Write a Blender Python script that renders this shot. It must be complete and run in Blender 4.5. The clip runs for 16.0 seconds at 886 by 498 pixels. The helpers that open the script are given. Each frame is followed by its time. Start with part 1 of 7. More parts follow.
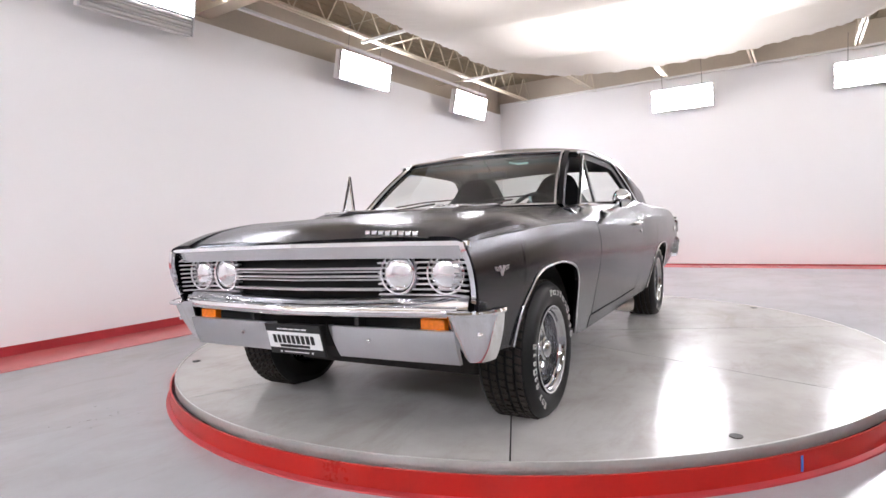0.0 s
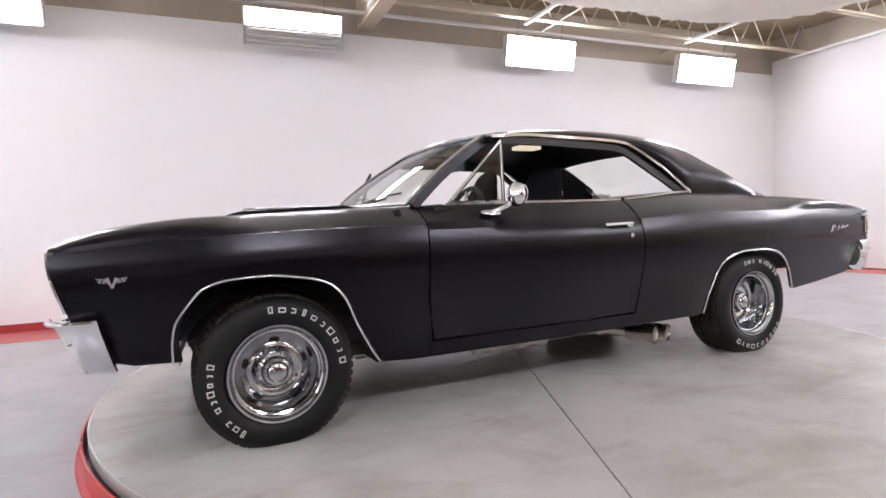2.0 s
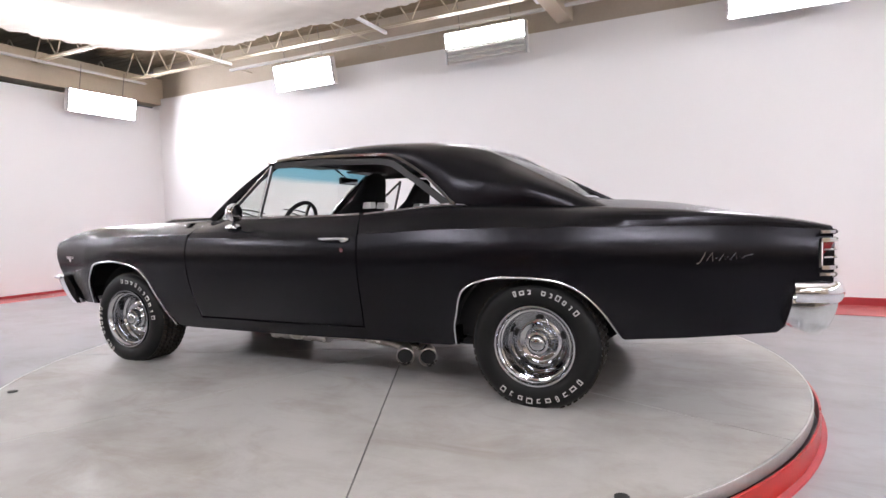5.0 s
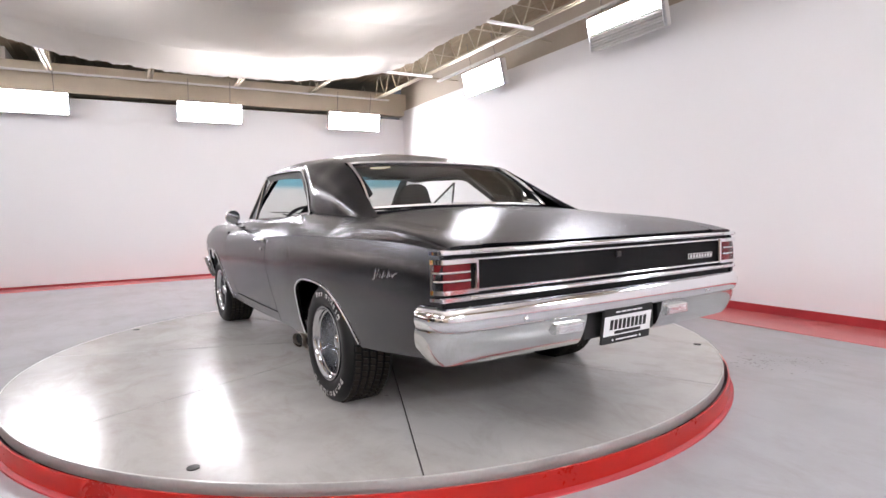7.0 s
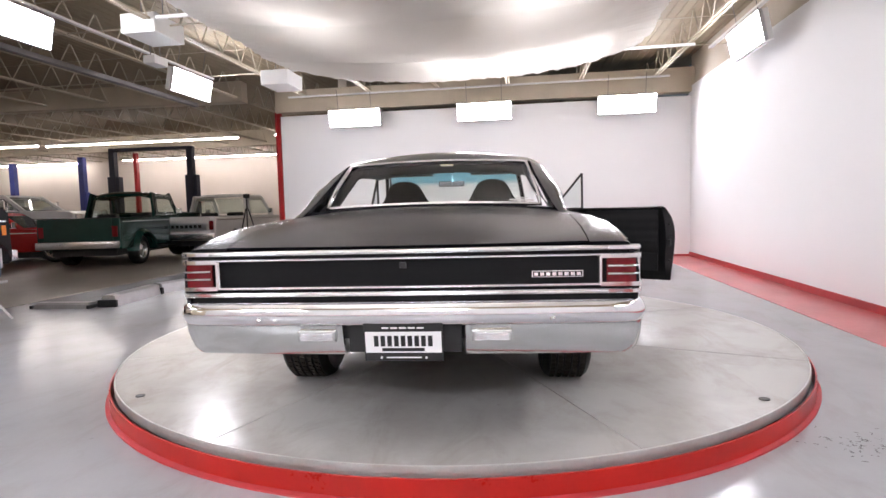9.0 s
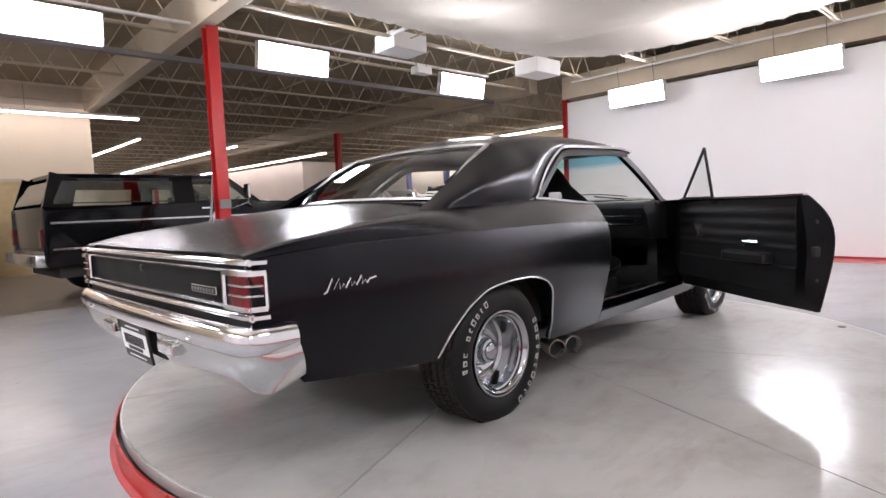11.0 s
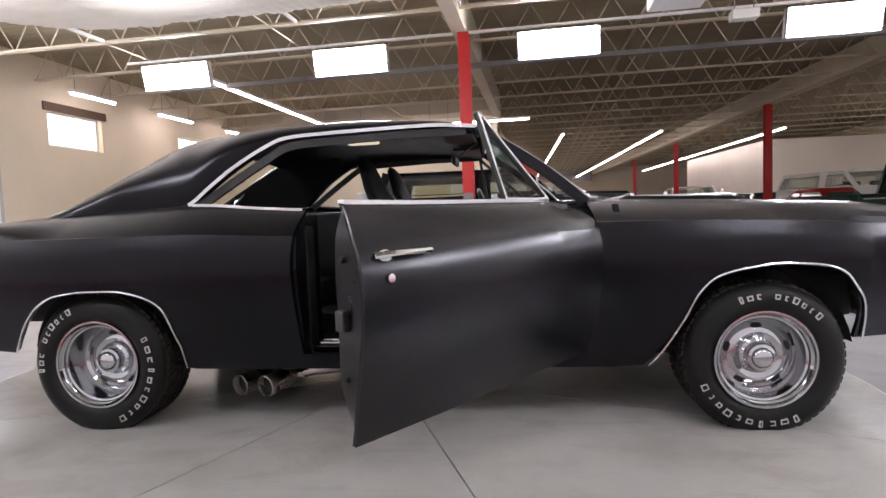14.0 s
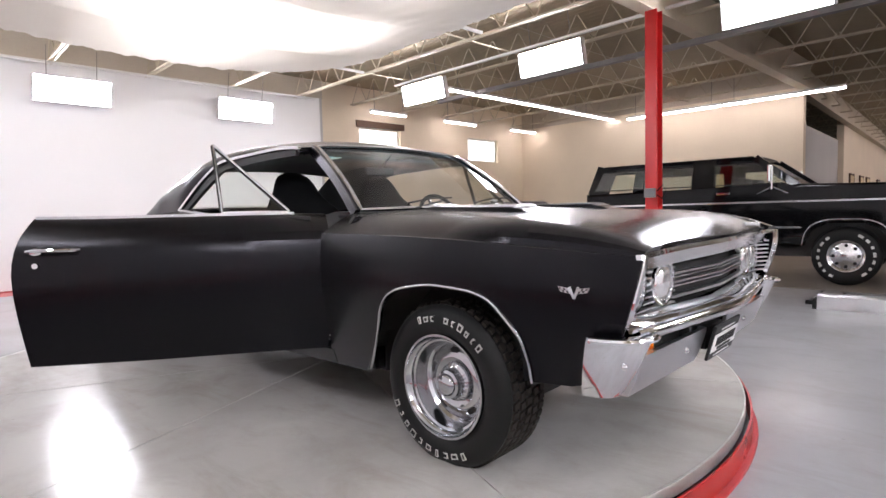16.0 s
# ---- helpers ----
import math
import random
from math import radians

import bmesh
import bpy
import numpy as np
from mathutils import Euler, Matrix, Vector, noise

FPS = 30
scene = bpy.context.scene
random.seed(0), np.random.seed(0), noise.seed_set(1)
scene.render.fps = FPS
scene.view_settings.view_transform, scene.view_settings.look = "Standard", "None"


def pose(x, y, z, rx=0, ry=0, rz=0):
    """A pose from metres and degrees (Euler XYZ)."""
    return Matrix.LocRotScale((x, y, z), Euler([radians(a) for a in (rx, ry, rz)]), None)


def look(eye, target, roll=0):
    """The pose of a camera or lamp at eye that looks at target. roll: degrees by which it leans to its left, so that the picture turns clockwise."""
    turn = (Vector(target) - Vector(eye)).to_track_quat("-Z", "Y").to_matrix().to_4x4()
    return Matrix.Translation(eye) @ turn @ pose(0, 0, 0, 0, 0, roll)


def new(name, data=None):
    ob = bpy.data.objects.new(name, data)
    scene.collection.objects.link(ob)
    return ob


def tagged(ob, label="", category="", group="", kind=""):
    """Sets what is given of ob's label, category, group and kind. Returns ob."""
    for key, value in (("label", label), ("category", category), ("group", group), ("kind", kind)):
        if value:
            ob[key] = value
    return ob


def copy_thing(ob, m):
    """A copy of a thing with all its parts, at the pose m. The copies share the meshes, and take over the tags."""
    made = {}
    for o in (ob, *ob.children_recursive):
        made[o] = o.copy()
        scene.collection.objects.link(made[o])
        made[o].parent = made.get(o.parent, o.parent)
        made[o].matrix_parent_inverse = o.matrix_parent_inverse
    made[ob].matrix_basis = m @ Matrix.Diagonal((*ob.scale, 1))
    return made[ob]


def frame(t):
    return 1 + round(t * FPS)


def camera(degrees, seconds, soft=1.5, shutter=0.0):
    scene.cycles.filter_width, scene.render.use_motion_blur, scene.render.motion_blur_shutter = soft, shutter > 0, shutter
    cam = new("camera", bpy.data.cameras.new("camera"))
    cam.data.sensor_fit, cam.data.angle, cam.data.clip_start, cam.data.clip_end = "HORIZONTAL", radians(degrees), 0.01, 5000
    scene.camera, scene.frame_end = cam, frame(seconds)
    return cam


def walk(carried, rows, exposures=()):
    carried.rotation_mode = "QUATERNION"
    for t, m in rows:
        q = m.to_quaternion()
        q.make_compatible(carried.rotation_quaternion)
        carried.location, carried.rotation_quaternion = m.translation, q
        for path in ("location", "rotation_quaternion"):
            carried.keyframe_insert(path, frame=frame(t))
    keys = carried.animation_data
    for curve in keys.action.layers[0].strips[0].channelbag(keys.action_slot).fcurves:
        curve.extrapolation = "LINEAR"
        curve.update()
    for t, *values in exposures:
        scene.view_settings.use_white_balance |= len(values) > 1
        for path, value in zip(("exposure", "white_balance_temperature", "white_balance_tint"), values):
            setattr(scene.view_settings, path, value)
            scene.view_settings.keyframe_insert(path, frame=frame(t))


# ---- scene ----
cam = camera(76.7, 16.0)
PATH = [
    (0, (-3.949, -1.702, 0.902), (-2.209, -0.721, 0.809), -2.3),
    (0.5, (-3.533, -2.183, 0.891), (-1.968, -0.941, 0.801), -2.2),
    (1, (-3.027, -2.613, 0.903), (-1.679, -1.138, 0.808), -2.3),
    (1.5, (-2.448, -2.935, 0.89), (-1.333, -1.278, 0.795), -2.2),
    (2, (-1.838, -3.202, 0.893), (-0.961, -1.408, 0.796), -2.1),
    (2.5, (-1.223, -3.433, 0.912), (-0.585, -1.541, 0.81), -1.9),
    (3, (-0.589, -3.607, 0.91), (-0.219, -1.644, 0.808), -1.8),
    (3.5, (0.062, -3.735, 0.918), (0.124, -1.738, 0.817), -1.7),
    (4, (0.74, -3.761, 0.931), (0.492, -1.779, 0.827), -1.6),
    (4.5, (1.441, -3.707, 0.941), (0.912, -1.782, 0.831), -1.5),
    (5, (2.144, -3.565, 0.954), (1.35, -1.733, 0.84), -1.5),
    (5.2, (2.37, -3.489, 0.955), (1.492, -1.696, 0.84), -1.6),
    (7.3, (4.561, -1.64, 1.007), (2.784, -0.732, 0.873), -1.5),
    (7.5, (4.663, -1.407, 1.01), (2.832, -0.615, 0.872), -1.6),
    (8, (4.853, -0.813, 1.019), (2.92, -0.321, 0.877), -1.6),
    (8.5, (4.94, -0.226, 1.032), (2.953, -0.05, 0.886), -1.5),
    (9, (4.906, 0.362, 1.029), (2.92, 0.183, 0.88), -1.5),
    (9.5, (4.772, 0.978, 1.032), (2.849, 0.45, 0.882), -1.6),
    (9.7, (4.694, 1.181, 1.025), (2.804, 0.545, 0.874), -1.7),
    (11.8, (2.500, 3.048, 0.985), (1.486, 1.331, 0.833), -2.7),
    (12, (2.273, 3.112, 0.977), (1.350, 1.344, 0.826), -2.7),
    (12.5, (1.594, 3.257, 0.987), (0.944, 1.371, 0.838), -2.5),
    (13, (0.921, 3.301, 0.960), (0.558, 1.339, 0.816), -2.5),
    (13.5, (0.246, 3.302, 0.949), (0.173, 1.308, 0.813), -2.3),
    (14, (-0.427, 3.239, 0.947), (-0.201, 1.256, 0.816), -2.2),
    (14.5, (-1.080, 3.143, 0.933), (-0.566, 1.212, 0.804), -1.9),
    (15, (-1.722, 3.018, 0.940), (-0.936, 1.184, 0.811), -1.6),
    (15.5, (-2.349, 2.776, 0.956), (-1.270, 1.099, 0.824), -1.5),
    (16, (-2.910, 2.393, 0.961), (-1.553, 0.930, 0.832), -1.5),
]
walk(cam, [(t, look(eye, target, roll)) for t, eye, target, roll in PATH])

# ---------------- light ----------------
world = bpy.data.worlds.new("world")
scene.world = world
world.use_nodes = True
world.node_tree.nodes["Background"].inputs[0].default_value = (0.75, 0.8, 0.9, 1)
world.node_tree.nodes["Background"].inputs[1].default_value = 0.15
LAMP = 52.0      # strength of the studio tubes
STRIP = 25.0      # strength of the shop strip lights
scene.view_settings.exposure = 0.0

# ---------------- materials ----------------
def surf(name, base, rough=0.5, metal=0.0, var=0.12, scale=6.0, fine=60.0, bump=0.0, spec=0.5, rvar=0.1, coat=0.0, random_tint=0.0):
    """A procedural surface: base colour with two scales of variation, uneven gloss and fine relief."""
    m = bpy.data.materials.new(name)
    m.use_nodes = True
    nt = m.node_tree
    b = nt.nodes["Principled BSDF"]
    tc = nt.nodes.new("ShaderNodeTexCoord")
    n1 = nt.nodes.new("ShaderNodeTexNoise")
    n1.inputs["Scale"].default_value = scale
    n1.inputs["Detail"].default_value = 5
    n2 = nt.nodes.new("ShaderNodeTexNoise")
    n2.inputs["Scale"].default_value = fine
    n2.inputs["Detail"].default_value = 3
    for n in (n1, n2):
        nt.links.new(tc.outputs["Object"], n.inputs["Vector"])
    add = nt.nodes.new("ShaderNodeMath")
    add.operation = "MULTIPLY_ADD"
    nt.links.new(n2.outputs["Fac"], add.inputs[0])
    add.inputs[1].default_value = 0.35
    nt.links.new(n1.outputs["Fac"], add.inputs[2])
    r = nt.nodes.new("ShaderNodeMapRange")
    r.inputs["From Min"].default_value, r.inputs["From Max"].default_value = 0.4, 0.95
    r.inputs["To Min"].default_value, r.inputs["To Max"].default_value = 1 - var, 1 + var
    nt.links.new(add.outputs[0], r.inputs["Value"])
    mul = nt.nodes.new("ShaderNodeVectorMath")
    mul.operation = "SCALE"
    mul.inputs[0].default_value = base[:3]
    nt.links.new(r.outputs[0], mul.inputs["Scale"])
    out = mul.outputs[0]
    if random_tint:
        oi = nt.nodes.new("ShaderNodeObjectInfo")
        rr = nt.nodes.new("ShaderNodeMapRange")
        rr.inputs["To Min"].default_value, rr.inputs["To Max"].default_value = 1 - random_tint, 1 + random_tint
        nt.links.new(oi.outputs["Random"], rr.inputs["Value"])
        m2 = nt.nodes.new("ShaderNodeVectorMath")
        m2.operation = "SCALE"
        nt.links.new(out, m2.inputs[0])
        nt.links.new(rr.outputs[0], m2.inputs["Scale"])
        out = m2.outputs[0]
    nt.links.new(out, b.inputs["Base Color"])
    r2 = nt.nodes.new("ShaderNodeMapRange")
    r2.inputs["From Min"].default_value, r2.inputs["From Max"].default_value = 0.4, 0.95
    r2.inputs["To Min"].default_value, r2.inputs["To Max"].default_value = max(0.0, rough * (1 - rvar)), min(1.0, rough * (1 + rvar))
    nt.links.new(add.outputs[0], r2.inputs["Value"])
    nt.links.new(r2.outputs[0], b.inputs["Roughness"])
    b.inputs["Metallic"].default_value = metal
    b.inputs["Specular IOR Level"].default_value = spec
    b.inputs["Coat Weight"].default_value = coat
    if bump:
        bp = nt.nodes.new("ShaderNodeBump")
        bp.inputs["Strength"].default_value = bump
        bp.inputs["Distance"].default_value = 0.004
        nt.links.new(add.outputs[0], bp.inputs["Height"])
        nt.links.new(bp.outputs[0], b.inputs["Normal"])
    return m


def glow(name, colour, strength):
    m = bpy.data.materials.new(name)
    m.use_nodes = True
    nt = m.node_tree
    b = nt.nodes["Principled BSDF"]
    b.inputs["Base Color"].default_value = (0.8, 0.8, 0.8, 1)
    b.inputs["Emission Color"].default_value = (*colour, 1)
    b.inputs["Emission Strength"].default_value = strength
    return m


def pane(name, tint, band=None, gloss=0.9, film=0.085):
    """Thin window glass: clear with a faint tint and a mirror film; band darkens the top to blue above that height."""
    m = bpy.data.materials.new(name)
    m.use_nodes = True
    nt = m.node_tree
    nt.nodes.remove(nt.nodes["Principled BSDF"])
    out = nt.nodes["Material Output"]
    tr = nt.nodes.new("ShaderNodeBsdfTransparent")
    tr.inputs[0].default_value = (*tint, 1)
    gl = nt.nodes.new("ShaderNodeBsdfGlossy")
    gl.inputs["Roughness"].default_value = 0.02
    lw = nt.nodes.new("ShaderNodeLayerWeight")
    lw.inputs[0].default_value = 0.5
    pw = nt.nodes.new("ShaderNodeMath")
    pw.operation = "POWER"
    pw.inputs[1].default_value = 5.0
    nt.links.new(lw.outputs["Facing"], pw.inputs[0])
    fr = nt.nodes.new("ShaderNodeMath")
    fr.operation = "MULTIPLY_ADD"
    fr.inputs[1].default_value, fr.inputs[2].default_value = 0.92, film
    nt.links.new(pw.outputs[0], fr.inputs[0])
    mx = nt.nodes.new("ShaderNodeMixShader")
    sc = nt.nodes.new("ShaderNodeMath")
    sc.operation = "MULTIPLY"
    sc.inputs[1].default_value = gloss
    nt.links.new(fr.outputs[0], sc.inputs[0])
    nt.links.new(sc.outputs[0], mx.inputs[0])
    nt.links.new(tr.outputs[0], mx.inputs[1])
    nt.links.new(gl.outputs[0], mx.inputs[2])
    nt.links.new(mx.outputs[0], out.inputs[0])
    if band:
        tc = nt.nodes.new("ShaderNodeTexCoord")
        sp = nt.nodes.new("ShaderNodeSeparateXYZ")
        nt.links.new(tc.outputs["Object"], sp.inputs[0])
        mr = nt.nodes.new("ShaderNodeMapRange")
        mr.inputs["From Min"].default_value, mr.inputs["From Max"].default_value = band
        nt.links.new(sp.outputs["Z"], mr.inputs["Value"])
        mc = nt.nodes.new("ShaderNodeMix")
        mc.data_type = "RGBA"
        mc.inputs[6].default_value = (*tint, 1)
        mc.inputs[7].default_value = (0.26, 0.60, 0.72, 1)
        nt.links.new(mr.outputs[0], mc.inputs[0])
        nt.links.new(mc.outputs[2], tr.inputs[0])
    return m


def concrete(name, base, rough, spots=0.25, streak=0.0):
    """Coated concrete: broad mottling, scuffs and dark specks under a gloss that varies."""
    m = surf(name, base, rough, 0.0, 0.05, 0.5, 3.0, 0.0, 0.29, 0.06)
    nt = m.node_tree
    b = nt.nodes["Principled BSDF"]
    src = b.inputs["Base Color"].links[0].from_socket
    tc = nt.nodes["Texture Coordinate"]
    vo = nt.nodes.new("ShaderNodeTexNoise")
    vo.inputs["Scale"].default_value = 1.7
    vo.inputs["Detail"].default_value = 6
    vo.inputs["Roughness"].default_value = 0.6
    nt.links.new(tc.outputs["Object"], vo.inputs["Vector"])
    rg = nt.nodes.new("ShaderNodeMapRange")
    rg.inputs["From Min"].default_value, rg.inputs["From Max"].default_value = 0.45, 0.68
    rg.inputs["To Min"].default_value, rg.inputs["To Max"].default_value = 0.0, spots
    nt.links.new(vo.outputs["Fac"], rg.inputs["Value"])
    mx = nt.nodes.new("ShaderNodeMix")
    mx.data_type = "RGBA"
    nt.links.new(rg.outputs[0], mx.inputs[0])
    nt.links.new(src, mx.inputs[6])
    mx.inputs[7].default_value = (base[0] * 0.55, base[1] * 0.52, base[2] * 0.48, 1)
    # dark specks and short scuffs
    sp = nt.nodes.new("ShaderNodeTexVoronoi")
    sp.inputs["Scale"].default_value = 3.2
    nt.links.new(tc.outputs["Object"], sp.inputs["Vector"])
    sr = nt.nodes.new("ShaderNodeMapRange")
    sr.inputs["From Min"].default_value, sr.inputs["From Max"].default_value = 0.022, 0.040
    sr.inputs["To Min"].default_value, sr.inputs["To Max"].default_value = 1.0, 0.0
    nt.links.new(sp.outputs["Distance"], sr.inputs["Value"])
    # the marks gather in patches
    pt = nt.nodes.new("ShaderNodeTexNoise")
    pt.inputs["Scale"].default_value = 0.8
    pt.inputs["Detail"].default_value = 3
    nt.links.new(tc.outputs["Object"], pt.inputs["Vector"])
    pr = nt.nodes.new("ShaderNodeMapRange")
    pr.inputs["From Min"].default_value, pr.inputs["From Max"].default_value = 0.48, 0.64
    nt.links.new(pt.outputs["Fac"], pr.inputs["Value"])
    mm = nt.nodes.new("ShaderNodeMath")
    mm.operation = "MULTIPLY"
    nt.links.new(sr.outputs[0], mm.inputs[0])
    nt.links.new(pr.outputs[0], mm.inputs[1])
    m3 = nt.nodes.new("ShaderNodeMath")
    m3.operation = "MULTIPLY"
    m3.inputs[1].default_value = 0.75
    nt.links.new(mm.outputs[0], m3.inputs[0])
    mx2 = nt.nodes.new("ShaderNodeMix")
    mx2.data_type = "RGBA"
    nt.links.new(m3.outputs[0], mx2.inputs[0])
    nt.links.new(mx.outputs[2], mx2.inputs[6])
    mx2.inputs[7].default_value = (0.06, 0.055, 0.05, 1)
    nt.links.new(mx2.outputs[2], b.inputs["Base Color"])
    if streak:
        # brownish drag marks and dried stains
        mp = nt.nodes.new("ShaderNodeMapping")
        mp.inputs["Scale"].default_value = (1.0, 2.2, 1)
        mp.inputs["Rotation"].default_value = (0, 0, 0.5)
        nt.links.new(tc.outputs["Object"], mp.inputs["Vector"])
        dn = nt.nodes.new("ShaderNodeTexNoise")
        dn.inputs["Scale"].default_value = 1.6
        dn.inputs["Detail"].default_value = 9
        dn.inputs["Roughness"].default_value = 0.68
        dn.inputs["Distortion"].default_value = 0.8
        nt.links.new(mp.outputs["Vector"], dn.inputs["Vector"])
        dr = nt.nodes.new("ShaderNodeMapRange")
        dr.inputs["From Min"].default_value, dr.inputs["From Max"].default_value = 0.50, 0.74
        dr.inputs["To Min"].default_value, dr.inputs["To Max"].default_value = 0.0, streak
        nt.links.new(dn.outputs["Fac"], dr.inputs["Value"])
        mx3 = nt.nodes.new("ShaderNodeMix")
        mx3.data_type = "RGBA"
        nt.links.new(dr.outputs[0], mx3.inputs[0])
        nt.links.new(mx2.outputs[2], mx3.inputs[6])
        mx3.inputs[7].default_value = (base[0] * 0.55, base[1] * 0.47, base[2] * 0.38, 1)
        nt.links.new(mx3.outputs[2], b.inputs["Base Color"])
        # the stains are duller than the coat
        rs = b.inputs["Roughness"].links[0].from_socket
        ra = nt.nodes.new("ShaderNodeMath")
        ra.operation = "MULTIPLY_ADD"
        ra.inputs[1].default_value = 0.05
        nt.links.new(dr.outputs[0], ra.inputs[0])
        nt.links.new(rs, ra.inputs[2])
        nt.links.new(ra.outputs[0], b.inputs["Roughness"])
    return m


M = {}
M["paint"] = surf("satin_black_paint", (0.0018, 0.0017, 0.0023), 0.25, 0, 0.15, 3, 90, 0.0, 0.245, 0.03)
M["paint"].node_tree.nodes["Principled BSDF"].inputs["Specular Tint"].default_value = (0.92, 0.90, 1.0, 1)
# the satin coat turns glossier at a glancing view
nt = M["paint"].node_tree
facing = nt.nodes.new("ShaderNodeLayerWeight")
facing.inputs[0].default_value = 0.5
gloss = nt.nodes.new("ShaderNodeMapRange")
gloss.inputs["From Min"].default_value = 0.25
gloss.inputs["From Max"].default_value = 0.95
gloss.inputs["To Min"].default_value = 0.25
gloss.inputs["To Max"].default_value = 1.0
nt.links.new(facing.outputs["Facing"], gloss.inputs["Value"])
nt.links.new(gloss.outputs["Result"], nt.nodes["Principled BSDF"].inputs["Specular IOR Level"])
M["black"] = surf("black_trim", (0.012, 0.012, 0.012), 0.55, 0, 0.2, 8, 80, 0.05)
M["tail_black"] = surf("matt_black_tail_paint", (0.005, 0.005, 0.0055), 0.5, 0, 0.15, 6, 80, 0.03, 0.14)
M["under"] = surf("underbody_black", (0.016, 0.015, 0.014), 0.7, 0, 0.35, 7, 50, 0.3)
M["vinyl"] = surf("black_vinyl", (0.010, 0.010, 0.011), 0.45, 0, 0.2, 10, 140, 0.2, 0.35)
M["door_inner"] = surf("black_door_inner", (0.004, 0.004, 0.0045), 0.30, 0, 0.2, 6, 60, 0.1, 0.18)
M["pale_wall"] = surf("pale_cream_wall", (0.80, 0.73, 0.66), 0.8, 0, 0.05, 0.8, 25, 0.1)
M["fabric"] = surf("dark_seat_cloth", (0.0045, 0.0045, 0.005), 0.75, 0, 0.25, 14, 160, 0.3, 0.10)
M["carpet"] = surf("black_carpet", (0.012, 0.012, 0.012), 0.95, 0, 0.3, 20, 200, 0.5)
M["rubber"] = surf("tyre_rubber", (0.006, 0.006, 0.006), 0.5, 0, 0.25, 9, 110, 0.15, 0.25)
M["tread"] = surf("dusty_tyre_tread", (0.030, 0.026, 0.022), 0.8, 0, 0.3, 12, 120, 0.2, 0.2)
M["chrome"] = surf("chrome", (0.86, 0.87, 0.89), 0.07, 1, 0.03, 5, 60, 0.0, 0.5, 0.5)
M["chrome_worn"] = surf("worn_chrome", (0.72, 0.73, 0.75), 0.2, 1, 0.06, 5, 60, 0.0, 0.5, 0.4)
M["chrome_wheel"] = surf("wheel_chrome", (0.50, 0.51, 0.53), 0.13, 1, 0.06, 6, 60, 0.0, 0.5, 0.4)
M["silver"] = surf("brushed_silver", (0.62, 0.63, 0.65), 0.33, 1, 0.05, 6, 120, 0.0)
M["chrome_soft"] = surf("hazed_chrome", (0.70, 0.72, 0.71), 0.12, 1, 0.05, 4, 60, 0.0, 0.5, 0.4)
M["grey_steel"] = surf("bright_pedal_steel", (0.5, 0.5, 0.5), 0.3, 1, 0.1, 6, 60, 0.05)
M["header_strip"] = surf("satin_bright_strip", (0.84, 0.84, 0.86), 0.15, 1, 0.03, 5, 90, 0.0)
M["steel"] = surf("stained_steel", (0.5, 0.46, 0.42), 0.28, 1, 0.2, 9, 60, 0.05)
M["amber"] = surf("amber_lens", (0.75, 0.19, 0.015), 0.15, 0, 0.2, 60, 200, 0.1)
M["red_lens"] = surf("red_lens", (0.13, 0.009, 0.012), 0.15, 0, 0.2, 40, 180, 0.1)
M["clear_lens"] = surf("clear_lens", (0.86, 0.87, 0.89), 0.10, 0.8, 0.15, 22, 70, 0.6)
M["letter"] = surf("white_lettering", (0.50, 0.49, 0.47), 0.6)
M["white_plastic"] = surf("white_plate", (0.82, 0.82, 0.82), 0.4, 0, 0.03)
M["glass"] = pane("window_glass", (0.92, 0.95, 0.93))
M["windscreen"] = pane("windscreen_glass", (0.90, 0.94, 0.91), (1.235, 1.275), 0.9, 0.16)
# interior mirror: its dim reflection is put into the base colour
M["mirror_dim_view"] = surf("dim_mirror_glass", (0.3, 0.31, 0.33), 0.03, 1, 0.0)
M["mirror"] = surf("mirror_glass", (0.9, 0.9, 0.9), 0.02, 1, 0.0)
M["wall"] = surf("white_wall_paint", (0.84, 0.84, 0.848), 0.75, 0, 0.01, 0.9, 30, 0.08)
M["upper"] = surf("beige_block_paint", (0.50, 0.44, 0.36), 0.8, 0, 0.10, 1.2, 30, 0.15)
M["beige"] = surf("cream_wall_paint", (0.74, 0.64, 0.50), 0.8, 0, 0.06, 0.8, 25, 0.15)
M["red"] = surf("red_gloss_paint", (0.45, 0.013, 0.014), 0.33, 0, 0.05, 2, 40, 0.03, 0.5, 0.15)
M["skirt_red"] = surf("red_skirt_paint", (0.39, 0.013, 0.009), 0.30, 0, 0.12, 3, 60, 0.04, 0.3, 0.15)
M["scuff"] = surf("rubber_scuff", (0.06, 0.06, 0.062), 0.6)
M["red_dark"] = surf("dark_red_paint", (0.36, 0.022, 0.028), 0.5, 0, 0.15, 4, 40, 0.05)
M["floor"] = concrete("grey_coated_floor", (0.362, 0.362, 0.382), 0.165, 0.18, 0.25)
M["table"] = concrete("grey_table_top", (0.492, 0.482, 0.462), 0.20, 0.40, 0.42)
M["stripe"] = surf("red_floor_stripe", (0.50, 0.13, 0.13), 0.25, 0, 0.1, 1.5, 20, 0.0)
M["deckmetal"] = surf("tan_roof_deck", (0.29, 0.235, 0.155), 0.7, 0, 0.12, 1.5, 20, 0.1)
M["joist"] = surf("cream_joist_paint", (0.49, 0.43, 0.325), 0.6, 0, 0.12, 3, 30, 0.1)
M["beam"] = surf("cream_beam_paint", (0.55, 0.48, 0.37), 0.65, 0, 0.1, 2, 30, 0.1)
# this grey also draws the shaded void and the dark band in the hall
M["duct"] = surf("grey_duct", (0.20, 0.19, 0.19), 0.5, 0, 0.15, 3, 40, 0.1)
